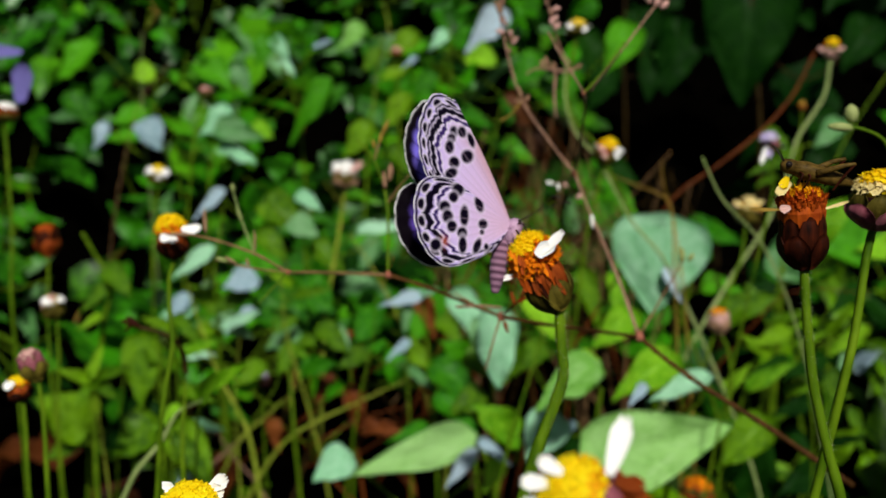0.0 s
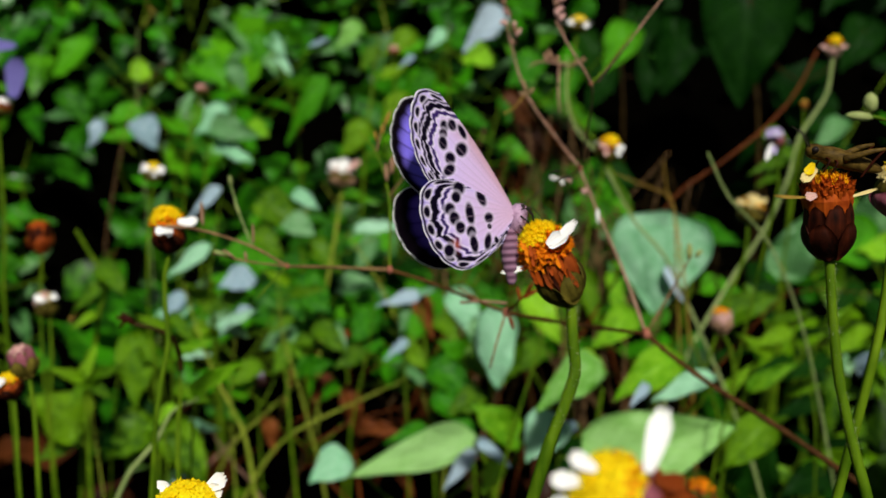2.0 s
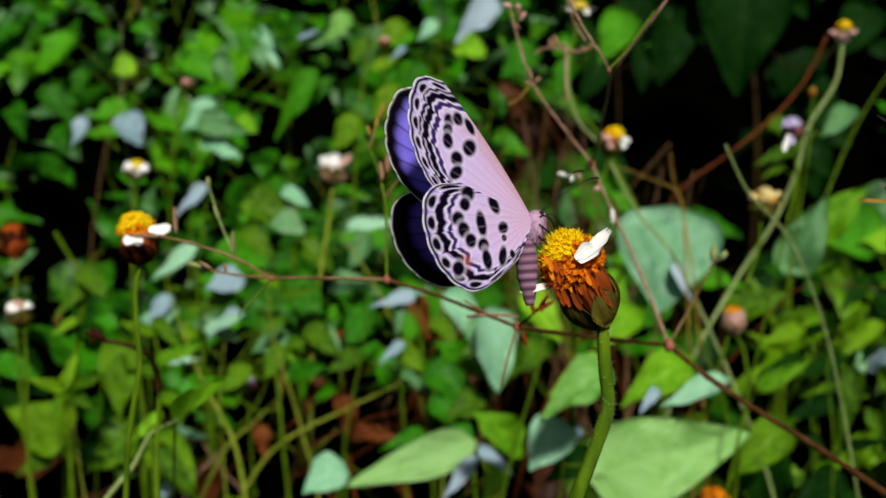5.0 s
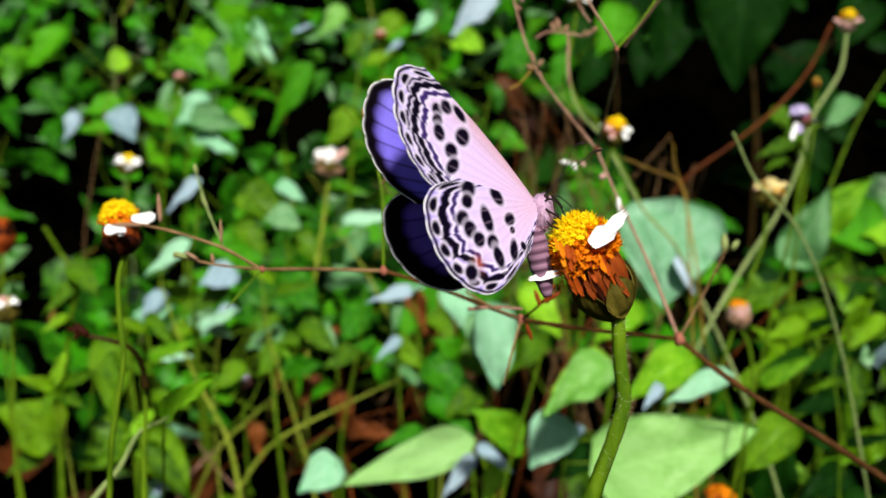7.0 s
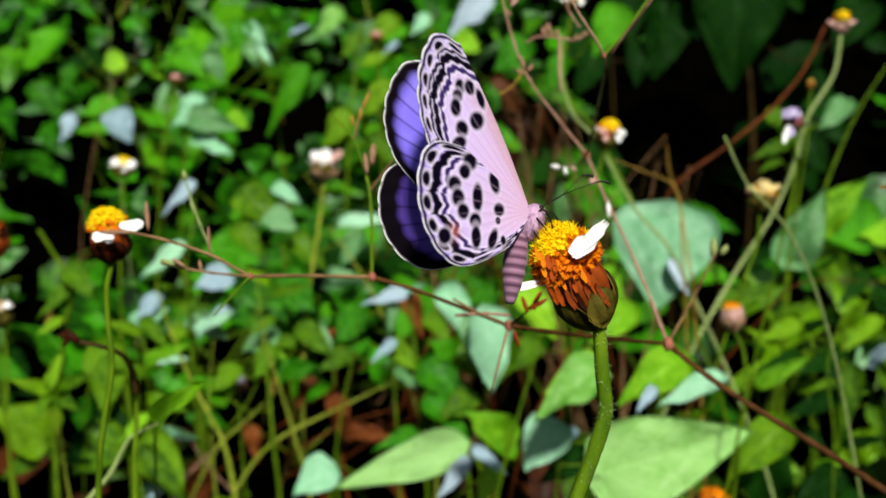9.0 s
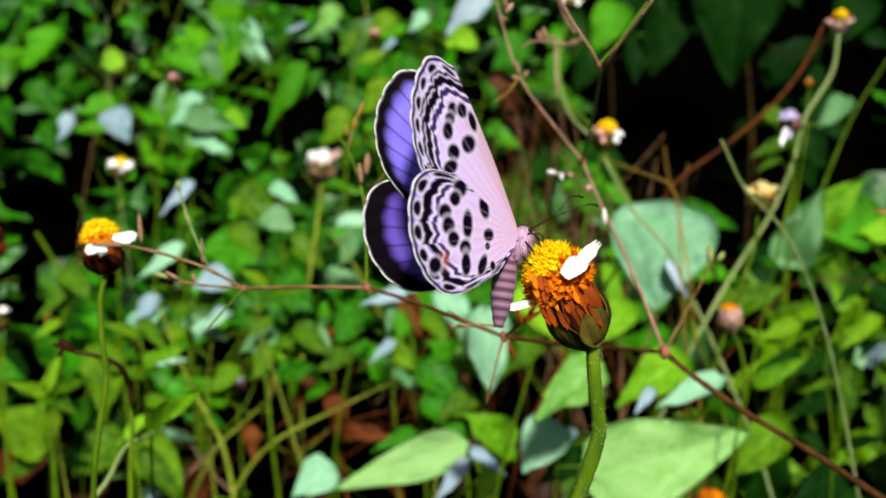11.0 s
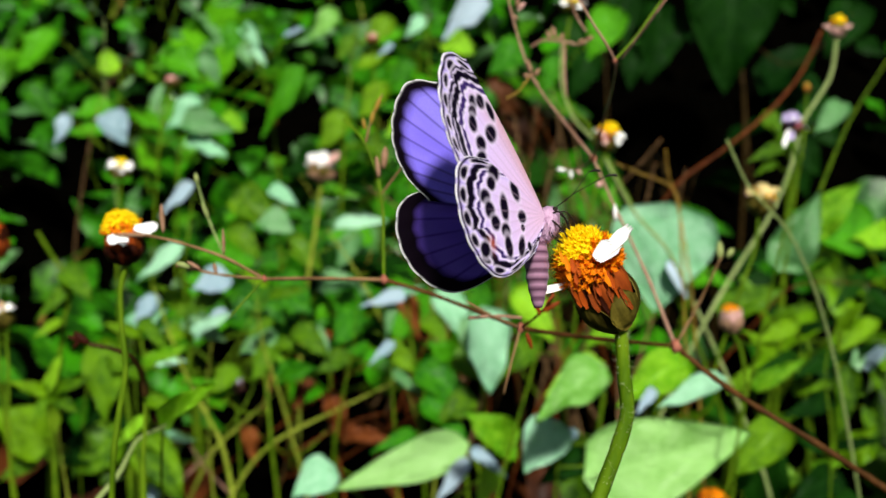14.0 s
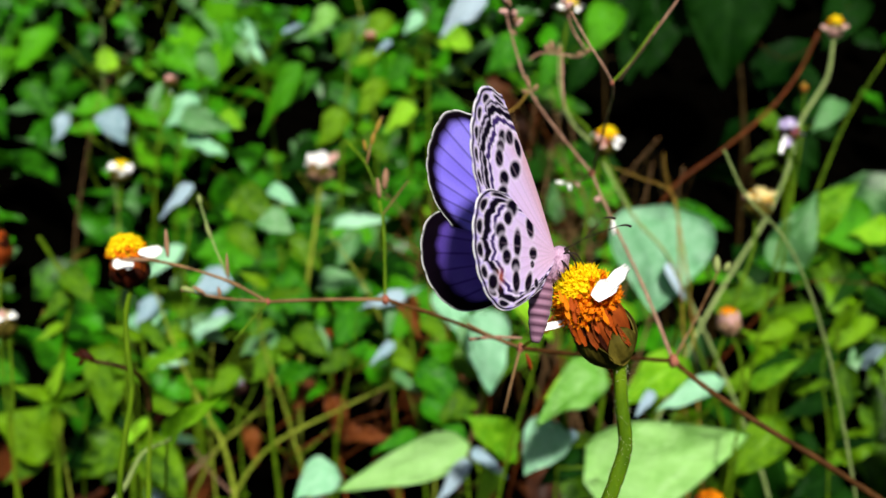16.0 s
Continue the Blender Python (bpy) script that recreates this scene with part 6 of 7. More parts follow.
fl = flower_plant("small_flower", "plum coloured bud among low leaves", "bud", (-0.09503, 0.46433, 0.10105), (-0.019, 0.161, 0.987), 0.00726, 0.00839, [(-0.0949, 0.4614, 0.0903)], 0.00048, group="wild flowers", disc=("lilac", "bract_plum"), cup=("bract_plum", "bract"), count=12, seed=44)
fl = flower_plant("small_flower", "small olive yellow bud on a stalk", "bud", (0.17008, 0.45151, 0.24637), (0.009, 0.161, 0.987), 0.00300, 0.00560, [(0.1695, 0.4489, 0.2367), (0.1678, 0.4450, 0.2221)], 0.00041, group="wild flowers", disc=("straw", "amber"), cup=("bract", "bract_red"), count=10, seed=45)
fl = flower_plant("small_flower", "faded pink flower among the leaves", "flower", (-0.03681, 0.76352, 0.25173), (0.013, 0.161, 0.987), 0.00900, 0.00950, [(-0.0362, 0.7586, 0.2332)], 0.00068, group="wild flowers", disc=("blush", "blush"), cup=("bract", "bract_red"), count=20, seed=46)
weed("leafy_weed", "low weed with pointed star-like leaf clusters", "plant", [(-0.1484, 0.3720, 0.1428), (-0.1465, 0.3669, 0.1237), (-0.1458, 0.3606, 0.1005)], [
    ((-0.1484, 0.3720, 0.1428), (-0.1583, 0.3623, 0.1529), "lance", "green", 0),
    ((-0.1484, 0.3720, 0.1428), (-0.1310, 0.3624, 0.1536), "lance", "green", 10),
    ((-0.1484, 0.3717, 0.1417), (-0.1501, 0.3581, 0.1375), "lance", "green", 0),
    ((-0.1484, 0.3720, 0.1428), (-0.1414, 0.3644, 0.1609), "lance", "bright", 0),
    ((-0.1473, 0.3720, 0.1428), (-0.1333, 0.3592, 0.1413), "lance", "green", 0),
], 0.0012, "stem", "leafy weeds")
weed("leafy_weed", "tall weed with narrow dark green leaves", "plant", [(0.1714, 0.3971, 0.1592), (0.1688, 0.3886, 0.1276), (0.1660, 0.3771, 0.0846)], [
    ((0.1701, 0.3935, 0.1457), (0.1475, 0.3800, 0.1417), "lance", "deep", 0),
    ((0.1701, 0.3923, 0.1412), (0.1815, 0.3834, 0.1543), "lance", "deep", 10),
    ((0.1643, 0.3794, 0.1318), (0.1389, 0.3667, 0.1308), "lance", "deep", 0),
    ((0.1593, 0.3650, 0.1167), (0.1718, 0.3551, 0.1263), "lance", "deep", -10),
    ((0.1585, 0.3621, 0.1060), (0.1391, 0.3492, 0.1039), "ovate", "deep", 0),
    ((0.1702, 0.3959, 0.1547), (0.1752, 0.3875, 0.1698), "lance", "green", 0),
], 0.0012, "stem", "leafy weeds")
weed("leafy_weed", "weed with small bright leaves", "plant", [(-0.1303, 0.5211, 0.1198), (-0.1276, 0.5147, 0.0960), (-0.1250, 0.5051, 0.0602)], [
    ((-0.1302, 0.5227, 0.1257), (-0.1420, 0.5145, 0.1414), "ovate", "green", 0),
    ((-0.1287, 0.5211, 0.1198), (-0.1033, 0.5120, 0.1322), "ovate", "jade", 0),
    ((-0.1278, 0.5117, 0.1231), (-0.1074, 0.4979, 0.1183), "ovate", "pale", 0),
    ((-0.1309, 0.5101, 0.1173), (-0.1426, 0.4973, 0.1159), "ovate", "green", 0),
    ((-0.0824, 0.5353, 0.1340), (-0.0625, 0.5202, 0.1240), "round", "jade", 0),
    ((-0.0919, 0.5337, 0.1281), (-0.1054, 0.5179, 0.1157), "round", "jade", 0),
], 0.0012, "stem", "leafy weeds")
stalk_thing("green_stalk", "thick olive green plant stalk", "stalk", [(-0.0585, 0.2010, 0.2195), (-0.0584, 0.1990, 0.2119), (-0.0589, 0.1973, 0.2055), (-0.0588, 0.1947, 0.1960)], 0.00025, 0.00097, "stem", True)
stalk_thing("green_stalk", "thin yellowish green plant stalk", "stalk", [(-0.0806, 0.4507, 0.1660), (-0.0772, 0.4426, 0.1358), (-0.0697, 0.4365, 0.1129)], 0.00015, 0.00082, "stem_pale", True)
stalk_thing("green_stalk", "thin yellowish green plant stalk", "stalk", [(-0.0326, 0.4478, 0.1553), (-0.0356, 0.4411, 0.1301), (-0.0406, 0.4357, 0.1100)], 0.00015, 0.00082, "stem", True)
stalk_thing("green_stalk", "thin yellowish green plant stalk", "stalk", [(-0.1469, 0.4455, 0.1468), (-0.1577, 0.4375, 0.1168), (-0.1608, 0.4294, 0.0866)], 0.00015, 0.00082, "stem", True)
stalk_thing("green_stalk", "thin yellowish green plant stalk", "stalk", [(-0.0119, 0.4450, 0.1450), (-0.0174, 0.4396, 0.1248), (-0.0165, 0.4315, 0.0944)], 0.00015, 0.00082, "stem", True)
stalk_thing("green_stalk", "thin yellowish green plant stalk", "stalk", [(0.0142, 0.4422, 0.1345), (0.0060, 0.4355, 0.1093), (0.0030, 0.4287, 0.0840)], 0.00015, 0.00082, "stem_pale", True)
stalk_thing("green_stalk", "thin yellowish green plant stalk", "stalk", [(-0.1005, 0.4427, 0.1361), (-0.1030, 0.4359, 0.1109), (-0.1014, 0.4271, 0.0781)], 0.00015, 0.00082, "stem_pale", True)
weed("leafy_weed", "weed with pointed bright green leaves among stalks", "plant", [(-0.1251, 0.4171, 0.1565), (-0.1226, 0.4114, 0.1354), (-0.1212, 0.4020, 0.1002)], [
    ((-0.1239, 0.4171, 0.1565), (-0.1100, 0.4026, 0.1490), "lance", "green", 0),
    ((-0.1240, 0.4152, 0.1495), (-0.1356, 0.4058, 0.1607), "lance", "green", 10),
    ((-0.1196, 0.4027, 0.1415), (-0.1005, 0.3938, 0.1547), "lance", "bright", 0),
    ((-0.1197, 0.4015, 0.1369), (-0.1302, 0.3915, 0.1462), "lance", "green", 0),
    ((-0.1191, 0.3990, 0.1278), (-0.1009, 0.3867, 0.1280), "lance", "green", 0),
    ((-0.1190, 0.3972, 0.1209), (-0.1285, 0.3832, 0.1151), "lance", "bright", 0),
    ((-0.0790, 0.4780, 0.1520), (-0.0905, 0.4687, 0.1636), "lance", "green", 0),
    ((-0.0791, 0.4765, 0.1466), (-0.0595, 0.4665, 0.1553), "lance", "green", 0),
    ((-0.0765, 0.4736, 0.1358), (-0.0883, 0.4602, 0.1321), "lance", "green", 0),
    ((-0.0753, 0.4707, 0.1250), (-0.0559, 0.4580, 0.1238), "lance", "green", 0),
], 0.0008, "stem", "leafy weeds")
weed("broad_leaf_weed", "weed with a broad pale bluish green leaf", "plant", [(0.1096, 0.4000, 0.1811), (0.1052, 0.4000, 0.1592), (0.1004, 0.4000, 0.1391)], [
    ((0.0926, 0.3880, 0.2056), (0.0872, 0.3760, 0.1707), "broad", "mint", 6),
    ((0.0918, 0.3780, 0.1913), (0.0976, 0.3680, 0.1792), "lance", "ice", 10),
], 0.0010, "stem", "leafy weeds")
weed("broad_leaf_weed", "weed with hanging pale green leaves", "plant", [(0.0239, 0.4250, 0.1499), (0.0230, 0.4250, 0.1301), (0.0242, 0.4250, 0.1081)], [
    ((0.0229, 0.4100, 0.1599), (0.0276, 0.4000, 0.1259), "ovate", "mint", -12),
    ((0.0184, 0.4160, 0.1548), (0.0164, 0.4060, 0.1380), "ovate", "pale", 10),
    ((0.0359, 0.4500, 0.1312), (0.0236, 0.4400, 0.1070), "ovate", "green", 0),
], 0.0010, "stem", "leafy weeds")
weed("broad_leaf_weed", "leafy weed with large glazed green leaves", "plant", [(0.0909, 0.3300, 0.1467), (0.0878, 0.3300, 0.1338), (0.0866, 0.3300, 0.1205)], [
    ((0.0515, 0.3000, 0.1425), (0.0975, 0.2920, 0.1610), "ovate", "glaze", 14),
    ((0.0854, 0.3300, 0.1691), (0.0617, 0.3200, 0.1594), "ovate", "bright", 8),
    ((0.0978, 0.3220, 0.1665), (0.0732, 0.3120, 0.1624), "lance", "mint", 10),
    ((0.1215, 0.3280, 0.1446), (0.1007, 0.3180, 0.1317), "ovate", "green", 10),
    ((0.0732, 0.3180, 0.1646), (0.0657, 0.3080, 0.1612), "lance", "ice", 0),
], 0.0010, "stem", "leafy weeds")
weed("broad_leaf_weed", "weed with bright folded pointed leaves", "plant", [(0.0620, 0.3450, 0.1512), (0.0606, 0.3450, 0.1356), (0.0601, 0.3450, 0.1219)], [
    ((0.0536, 0.3120, 0.1742), (0.0315, 0.3020, 0.1638), "ovate", "glaze", 14),
    ((0.0560, 0.3300, 0.1684), (0.0380, 0.3200, 0.1627), "ovate", "bright", -8),
    ((0.0287, 0.3420, 0.1322), (0.0133, 0.3320, 0.1501), "ovate", "bright", 0),
    ((0.0424, 0.3360, 0.1421), (0.0315, 0.3260, 0.1304), "round", "mint", 0),
    ((0.0516, 0.3400, 0.1391), (0.0433, 0.3300, 0.1376), "lance", "ice", 0),
    ((0.0585, 0.3600, 0.1187), (0.0400, 0.3500, 0.1125), "ovate", "deep", 0),
], 0.0010, "stem", "leafy weeds")
weed("broad_leaf_weed", "low weed with long light green leaves, some coloured with sky sheen", "plant", [(0.0180, 0.3900, 0.1039), (0.0209, 0.3900, 0.0906), (0.0220, 0.3900, 0.0772)], [
    ((0.0149, 0.3750, 0.1167), (-0.0398, 0.3650, 0.1037), "lance", "glaze", -10),
    ((0.0069, 0.3800, 0.1118), (-0.0160, 0.3700, 0.1035), "lance", "bright", 10),
    ((0.0152, 0.3720, 0.1157), (0.0292, 0.3620, 0.1095), "lance", "ice", 0),
    ((0.0145, 0.3680, 0.1139), (-0.0000, 0.3580, 0.1006), "lance", "ice", 8),
    ((0.0247, 0.3720, 0.1056), (0.0173, 0.3620, 0.0964), "ovate", "bright", 0),
    ((-0.0431, 0.3850, 0.1009), (-0.0570, 0.3750, 0.0949), "round", "mint", 0),
], 0.0010, "stem", "leafy weeds")
weed("broad_leaf_weed", "weed with dark rounded leaves and lance-shaped shoots", "plant", [(-0.1270, 0.4000, 0.1093), (-0.1270, 0.4000, 0.0933), (-0.1275, 0.4000, 0.0770)], [
    ((-0.1288, 0.3950, 0.1149), (-0.1533, 0.3850, 0.1065), "round", "deep", 0),
    ((-0.1297, 0.3900, 0.1143), (-0.1487, 0.3800, 0.1030), "round", "green", 12),
    ((-0.1351, 0.4000, 0.1474), (-0.1318, 0.3900, 0.1260), "lance", "green", 0),
    ((-0.1196, 0.3850, 0.1126), (-0.1000, 0.3750, 0.0916), "lance", "green", 0),
    ((-0.1640, 0.4000, 0.1099), (-0.1802, 0.3900, 0.1278), "round", "green", 0),
    ((-0.1678, 0.4000, 0.1021), (-0.1815, 0.3900, 0.0966), "ovate", "green", 0),
    ((-0.1144, 0.4000, 0.0887), (-0.1211, 0.3900, 0.0854), "ovate", "ice", 0),
], 0.0010, "stem", "leafy weeds")
weed("creeper", "creeper with pale glossy leaves curling, sky sheen in their colour", "plant", [(-0.1945, 0.8000, 0.1817), (-0.1993, 0.8000, 0.1493), (-0.2037, 0.8000, 0.1114)], [
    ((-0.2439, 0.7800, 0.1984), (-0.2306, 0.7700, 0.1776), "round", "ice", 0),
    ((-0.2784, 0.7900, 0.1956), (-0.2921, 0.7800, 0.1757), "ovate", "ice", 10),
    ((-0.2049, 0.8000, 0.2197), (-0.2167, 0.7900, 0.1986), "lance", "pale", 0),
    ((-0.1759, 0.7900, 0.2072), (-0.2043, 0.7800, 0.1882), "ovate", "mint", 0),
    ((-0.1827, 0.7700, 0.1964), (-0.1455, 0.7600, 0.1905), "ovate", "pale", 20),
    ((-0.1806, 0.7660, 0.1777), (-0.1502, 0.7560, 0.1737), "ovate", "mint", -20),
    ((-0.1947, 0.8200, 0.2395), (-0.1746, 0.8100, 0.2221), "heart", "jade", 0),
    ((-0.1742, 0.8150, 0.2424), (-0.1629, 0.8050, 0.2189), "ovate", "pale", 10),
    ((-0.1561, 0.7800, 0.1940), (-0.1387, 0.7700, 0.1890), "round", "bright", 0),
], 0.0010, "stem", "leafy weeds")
weed("creeper", "creeper with mid green leaves and pale tips", "plant", [(-0.1406, 0.8800, 0.2292), (-0.1331, 0.8800, 0.1845), (-0.1302, 0.8800, 0.1438)], [
    ((-0.0998, 0.8600, 0.2294), (-0.1431, 0.8500, 0.1709), "lance", "jade", 0),
    ((-0.0855, 0.8700, 0.2207), (-0.1200, 0.8600, 0.1919), "lance", "jade", 10),
    ((-0.1570, 0.9000, 0.2604), (-0.1413, 0.8900, 0.2441), "ovate", "mint", 0),
    ((-0.1523, 0.8950, 0.2410), (-0.1354, 0.8850, 0.2297), "ovate", "mint", 0),
    ((-0.1214, 0.9000, 0.2513), (-0.1027, 0.8900, 0.2623), "lance", "ice", 0),
    ((-0.1622, 0.9000, 0.2575), (-0.1747, 0.8900, 0.2356), "heart", "jade", 0),
    ((-0.3222, 0.9000, 0.2538), (-0.3663, 0.8900, 0.2264), "ovate", "jade", 0),
    ((-0.3035, 0.8800, 0.2257), (-0.3270, 0.8700, 0.2024), "ovate", "jade", 10),
    ((-0.3404, 0.8700, 0.2123), (-0.3108, 0.8600, 0.1839), "ovate", "jade", 0),
], 0.0010, "stem", "leafy weeds")
weed("creeper", "creeper with bluish and yellow green leaves", "plant", [(0.0036, 0.9000, 0.2513), (-0.0045, 0.9000, 0.2063), (-0.0077, 0.9000, 0.1600)], [
    ((0.0557, 0.8800, 0.2834), (0.0180, 0.8700, 0.2535), "ovate", "ice", 0),
    ((0.0038, 0.9000, 0.2660), (-0.0134, 0.8900, 0.2519), "ovate", "mint", 0),
    ((-0.0558, 0.8800, 0.2508), (-0.0752, 0.8700, 0.2342), "ovate", "green", 0),
    ((-0.0364, 0.8800, 0.2371), (-0.0579, 0.8700, 0.2263), "heart", "green", 0),
    ((-0.0231, 0.8700, 0.2462), (-0.0375, 0.8600, 0.2374), "lance", "ice", 0),
    ((0.0828, 0.8600, 0.2412), (0.0569, 0.8500, 0.2202), "heart", "jade", 0),
    ((0.1229, 0.8800, 0.2318), (0.1053, 0.8700, 0.2034), "ovate", "jade", 0),
    ((0.1716, 0.9000, 0.2648), (0.1497, 0.8900, 0.2309), "heart", "jade", 0),
    ((-0.0067, 0.8600, 0.2295), (-0.0310, 0.8500, 0.2115), "ovate", "jade", 0),
], 0.0010, "stem", "leafy weeds")
weed("broad_leaf_weed", "weed with rounded leaves, some green, some coloured with sky sheen", "plant", [(-0.1256, 0.5000, 0.1548), (-0.1255, 0.5000, 0.1334), (-0.1258, 0.5000, 0.1146)], [
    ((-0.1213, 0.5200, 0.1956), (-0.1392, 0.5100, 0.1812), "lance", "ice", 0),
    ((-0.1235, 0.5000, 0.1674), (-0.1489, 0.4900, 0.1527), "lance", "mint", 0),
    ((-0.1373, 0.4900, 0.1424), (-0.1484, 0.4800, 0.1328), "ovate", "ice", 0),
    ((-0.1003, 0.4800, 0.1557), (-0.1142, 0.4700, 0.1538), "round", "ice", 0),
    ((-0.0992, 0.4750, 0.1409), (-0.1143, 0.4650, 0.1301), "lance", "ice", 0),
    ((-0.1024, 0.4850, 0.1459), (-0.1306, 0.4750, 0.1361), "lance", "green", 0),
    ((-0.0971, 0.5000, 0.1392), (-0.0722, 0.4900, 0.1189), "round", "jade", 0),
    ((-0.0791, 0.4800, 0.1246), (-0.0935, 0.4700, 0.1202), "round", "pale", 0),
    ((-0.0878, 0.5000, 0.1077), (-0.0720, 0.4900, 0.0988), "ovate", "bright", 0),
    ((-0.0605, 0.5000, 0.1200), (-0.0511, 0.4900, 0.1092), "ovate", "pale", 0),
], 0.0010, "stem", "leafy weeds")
weed("broad_leaf_weed", "weed with pale and light green rounded leaves", "plant", [(-0.0844, 0.5600, 0.1636), (-0.0843, 0.5600, 0.1400), (-0.0842, 0.5600, 0.1159)], [
    ((-0.0906, 0.5600, 0.1670), (-0.0748, 0.5500, 0.1620), "round", "pale", 0),
    ((-0.0897, 0.5800, 0.1793), (-0.0748, 0.5700, 0.1738), "ovate", "mint", 0),
    ((-0.1066, 0.5800, 0.1727), (-0.0861, 0.5700, 0.1578), "heart", "green", 0),
    ((-0.1124, 0.5700, 0.1581), (-0.0952, 0.5600, 0.1435), "ovate", "green", 0),
    ((-0.0558, 0.6000, 0.1517), (-0.0240, 0.5900, 0.1597), "lance", "mint", 0),
    ((-0.0798, 0.5700, 0.1508), (-0.0596, 0.5600, 0.1363), "ovate", "green", 0),
    ((-0.0407, 0.5800, 0.1512), (-0.0540, 0.5700, 0.1332), "ovate", "pale", 0),
], 0.0010, "stem", "leafy weeds")
weed("leafy_weed", "grey green seedling with narrow leaves", "plant", [(-0.1644, 0.4200, 0.1952), (-0.1591, 0.4200, 0.1838), (-0.1529, 0.4200, 0.1712), (-0.1575, 0.4200, 0.1560)], [
    ((-0.1529, 0.4200, 0.1712), (-0.1677, 0.4100, 0.1596), "lance", "green", 0),
    ((-0.1545, 0.4200, 0.1788), (-0.1417, 0.4100, 0.1693), "ovate", "green", 0),
    ((-0.1565, 0.4150, 0.1577), (-0.1664, 0.4050, 0.1539), "lance", "green", 0),
], 0.0010, "stem", "leafy weeds")
weed("leafy_weed", "tall weed with bright upright leaves", "plant", [(0.1749, 0.4700, 0.1654), (0.1758, 0.4700, 0.1393), (0.1766, 0.4700, 0.1154)], [
    ((0.1746, 0.4700, 0.1619), (0.1846, 0.4600, 0.1977), "ovate", "pale", 0),
    ((0.1878, 0.4800, 0.1757), (0.2084, 0.4700, 0.2019), "ovate", "bright", 15),
    ((0.1358, 0.4400, 0.1479), (0.1584, 0.4300, 0.1638), "ovate", "green", 0),
    ((0.1373, 0.4000, 0.1272), (0.1540, 0.3900, 0.1448), "lance", "bright", 0),
    ((0.1278, 0.4000, 0.1258), (0.1340, 0.3900, 0.1426), "lance", "bright", 0),
], 0.0010, "stem", "leafy weeds")
weed("leafy_weed", "leaves behind the lilac flower", "plant", [(0.1949, 0.5200, 0.2185), (0.1936, 0.5200, 0.2006), (0.1937, 0.5200, 0.1823)], [
    ((0.1695, 0.5000, 0.2301), (0.1844, 0.4900, 0.2168), "ovate", "green", 0),
    ((0.2177, 0.5200, 0.2330), (0.2017, 0.5100, 0.2216), "ovate", "pale", 0),
    ((0.1777, 0.4900, 0.2169), (0.1562, 0.4800, 0.2121), "lance", "green", 0),
    ((0.1739, 0.4900, 0.2091), (0.1612, 0.4800, 0.2054), "lance", "green", 0),
], 0.0010, "stem", "leafy weeds")
weed("withered_weed", "withered plant with curled rust brown leaves", "plant", [(-0.0451, 0.4800, 0.0933), (-0.0475, 0.4800, 0.0743), (-0.0494, 0.4800, 0.0517)], [
    ((-0.0567, 0.4600, 0.1089), (-0.0669, 0.4500, 0.0993), "wither", "wilt", 0),
    ((-0.0481, 0.4700, 0.0978), (-0.0442, 0.4600, 0.0748), "wither", "wilt", 0),
    ((-0.0421, 0.4700, 0.0728), (-0.0216, 0.4600, 0.0805), "wither", "wilt", 0),
    ((-0.0874, 0.4500, 0.0896), (-0.0839, 0.4400, 0.0750), "wither", "wilt", 0),
    ((-0.0217, 0.4500, 0.0611), (-0.0134, 0.4400, 0.0513), "wither", "wilt", 0),
    ((0.0408, 0.6400, 0.2350), (0.0638, 0.6300, 0.2146), "wither", "litter", 0),
    ((0.0536, 0.6600, 0.2146), (0.0756, 0.6500, 0.1820), "wither", "litter", 20),
], 0.0010, "stem", "leafy weeds")
weed("leafy_weed", "dense weed with narrow green leaves and pale tips", "plant", [(0.1639, 0.4100, 0.1445), (0.1683, 0.4100, 0.1126), (0.1734, 0.4100, 0.0737)], [
    ((0.1545, 0.4000, 0.1253), (0.1676, 0.3900, 0.1351), "lance", "green", 0),
    ((0.1328, 0.3700, 0.0910), (0.1360, 0.3600, 0.1207), "ovate", "deep", 0),
    ((0.1430, 0.3700, 0.1004), (0.1578, 0.3600, 0.1017), "lance", "green", 0),
    ((0.1530, 0.3700, 0.1053), (0.1605, 0.3600, 0.1139), "lance", "bright", 0),
    ((0.1698, 0.3800, 0.1047), (0.1762, 0.3700, 0.1222), "ovate", "green", 0),
    ((0.1681, 0.3800, 0.1462), (0.1643, 0.3700, 0.1150), "lance", "green", 0),
    ((0.1773, 0.3900, 0.1494), (0.1702, 0.3800, 0.1354), "lance", "pale", 0),
    ((0.1695, 0.4200, 0.1282), (0.1795, 0.4100, 0.1453), "lance", "green", 0),
    ((0.1593, 0.4300, 0.1304), (0.1401, 0.4200, 0.1474), "lance", "green", 0),
    ((0.1766, 0.3800, 0.1274), (0.1813, 0.3700, 0.1098), "lance", "green", 0),
    ((0.1549, 0.3600, 0.0998), (0.1656, 0.3500, 0.1029), "ovate", "deep", 0),
    ((0.1439, 0.4000, 0.1071), (0.1557, 0.3900, 0.1221), "lance", "green", 0),
    ((0.1543, 0.3900, 0.1118), (0.1626, 0.3800, 0.1064), "ovate", "deep", 0),
    ((0.1948, 0.4200, 0.1295), (0.1987, 0.4100, 0.1413), "ovate", "ice", 0),
    ((0.1642, 0.4500, 0.1406), (0.1778, 0.4400, 0.1522), "lance", "green", 0),
    ((0.1693, 0.4000, 0.1225), (0.1810, 0.3900, 0.1293), "lance", "green", 0),
    ((0.1189, 0.3600, 0.1030), (0.1205, 0.3500, 0.1228), "lance", "deep", 0),
], 0.0008, "stem", "leafy weeds")
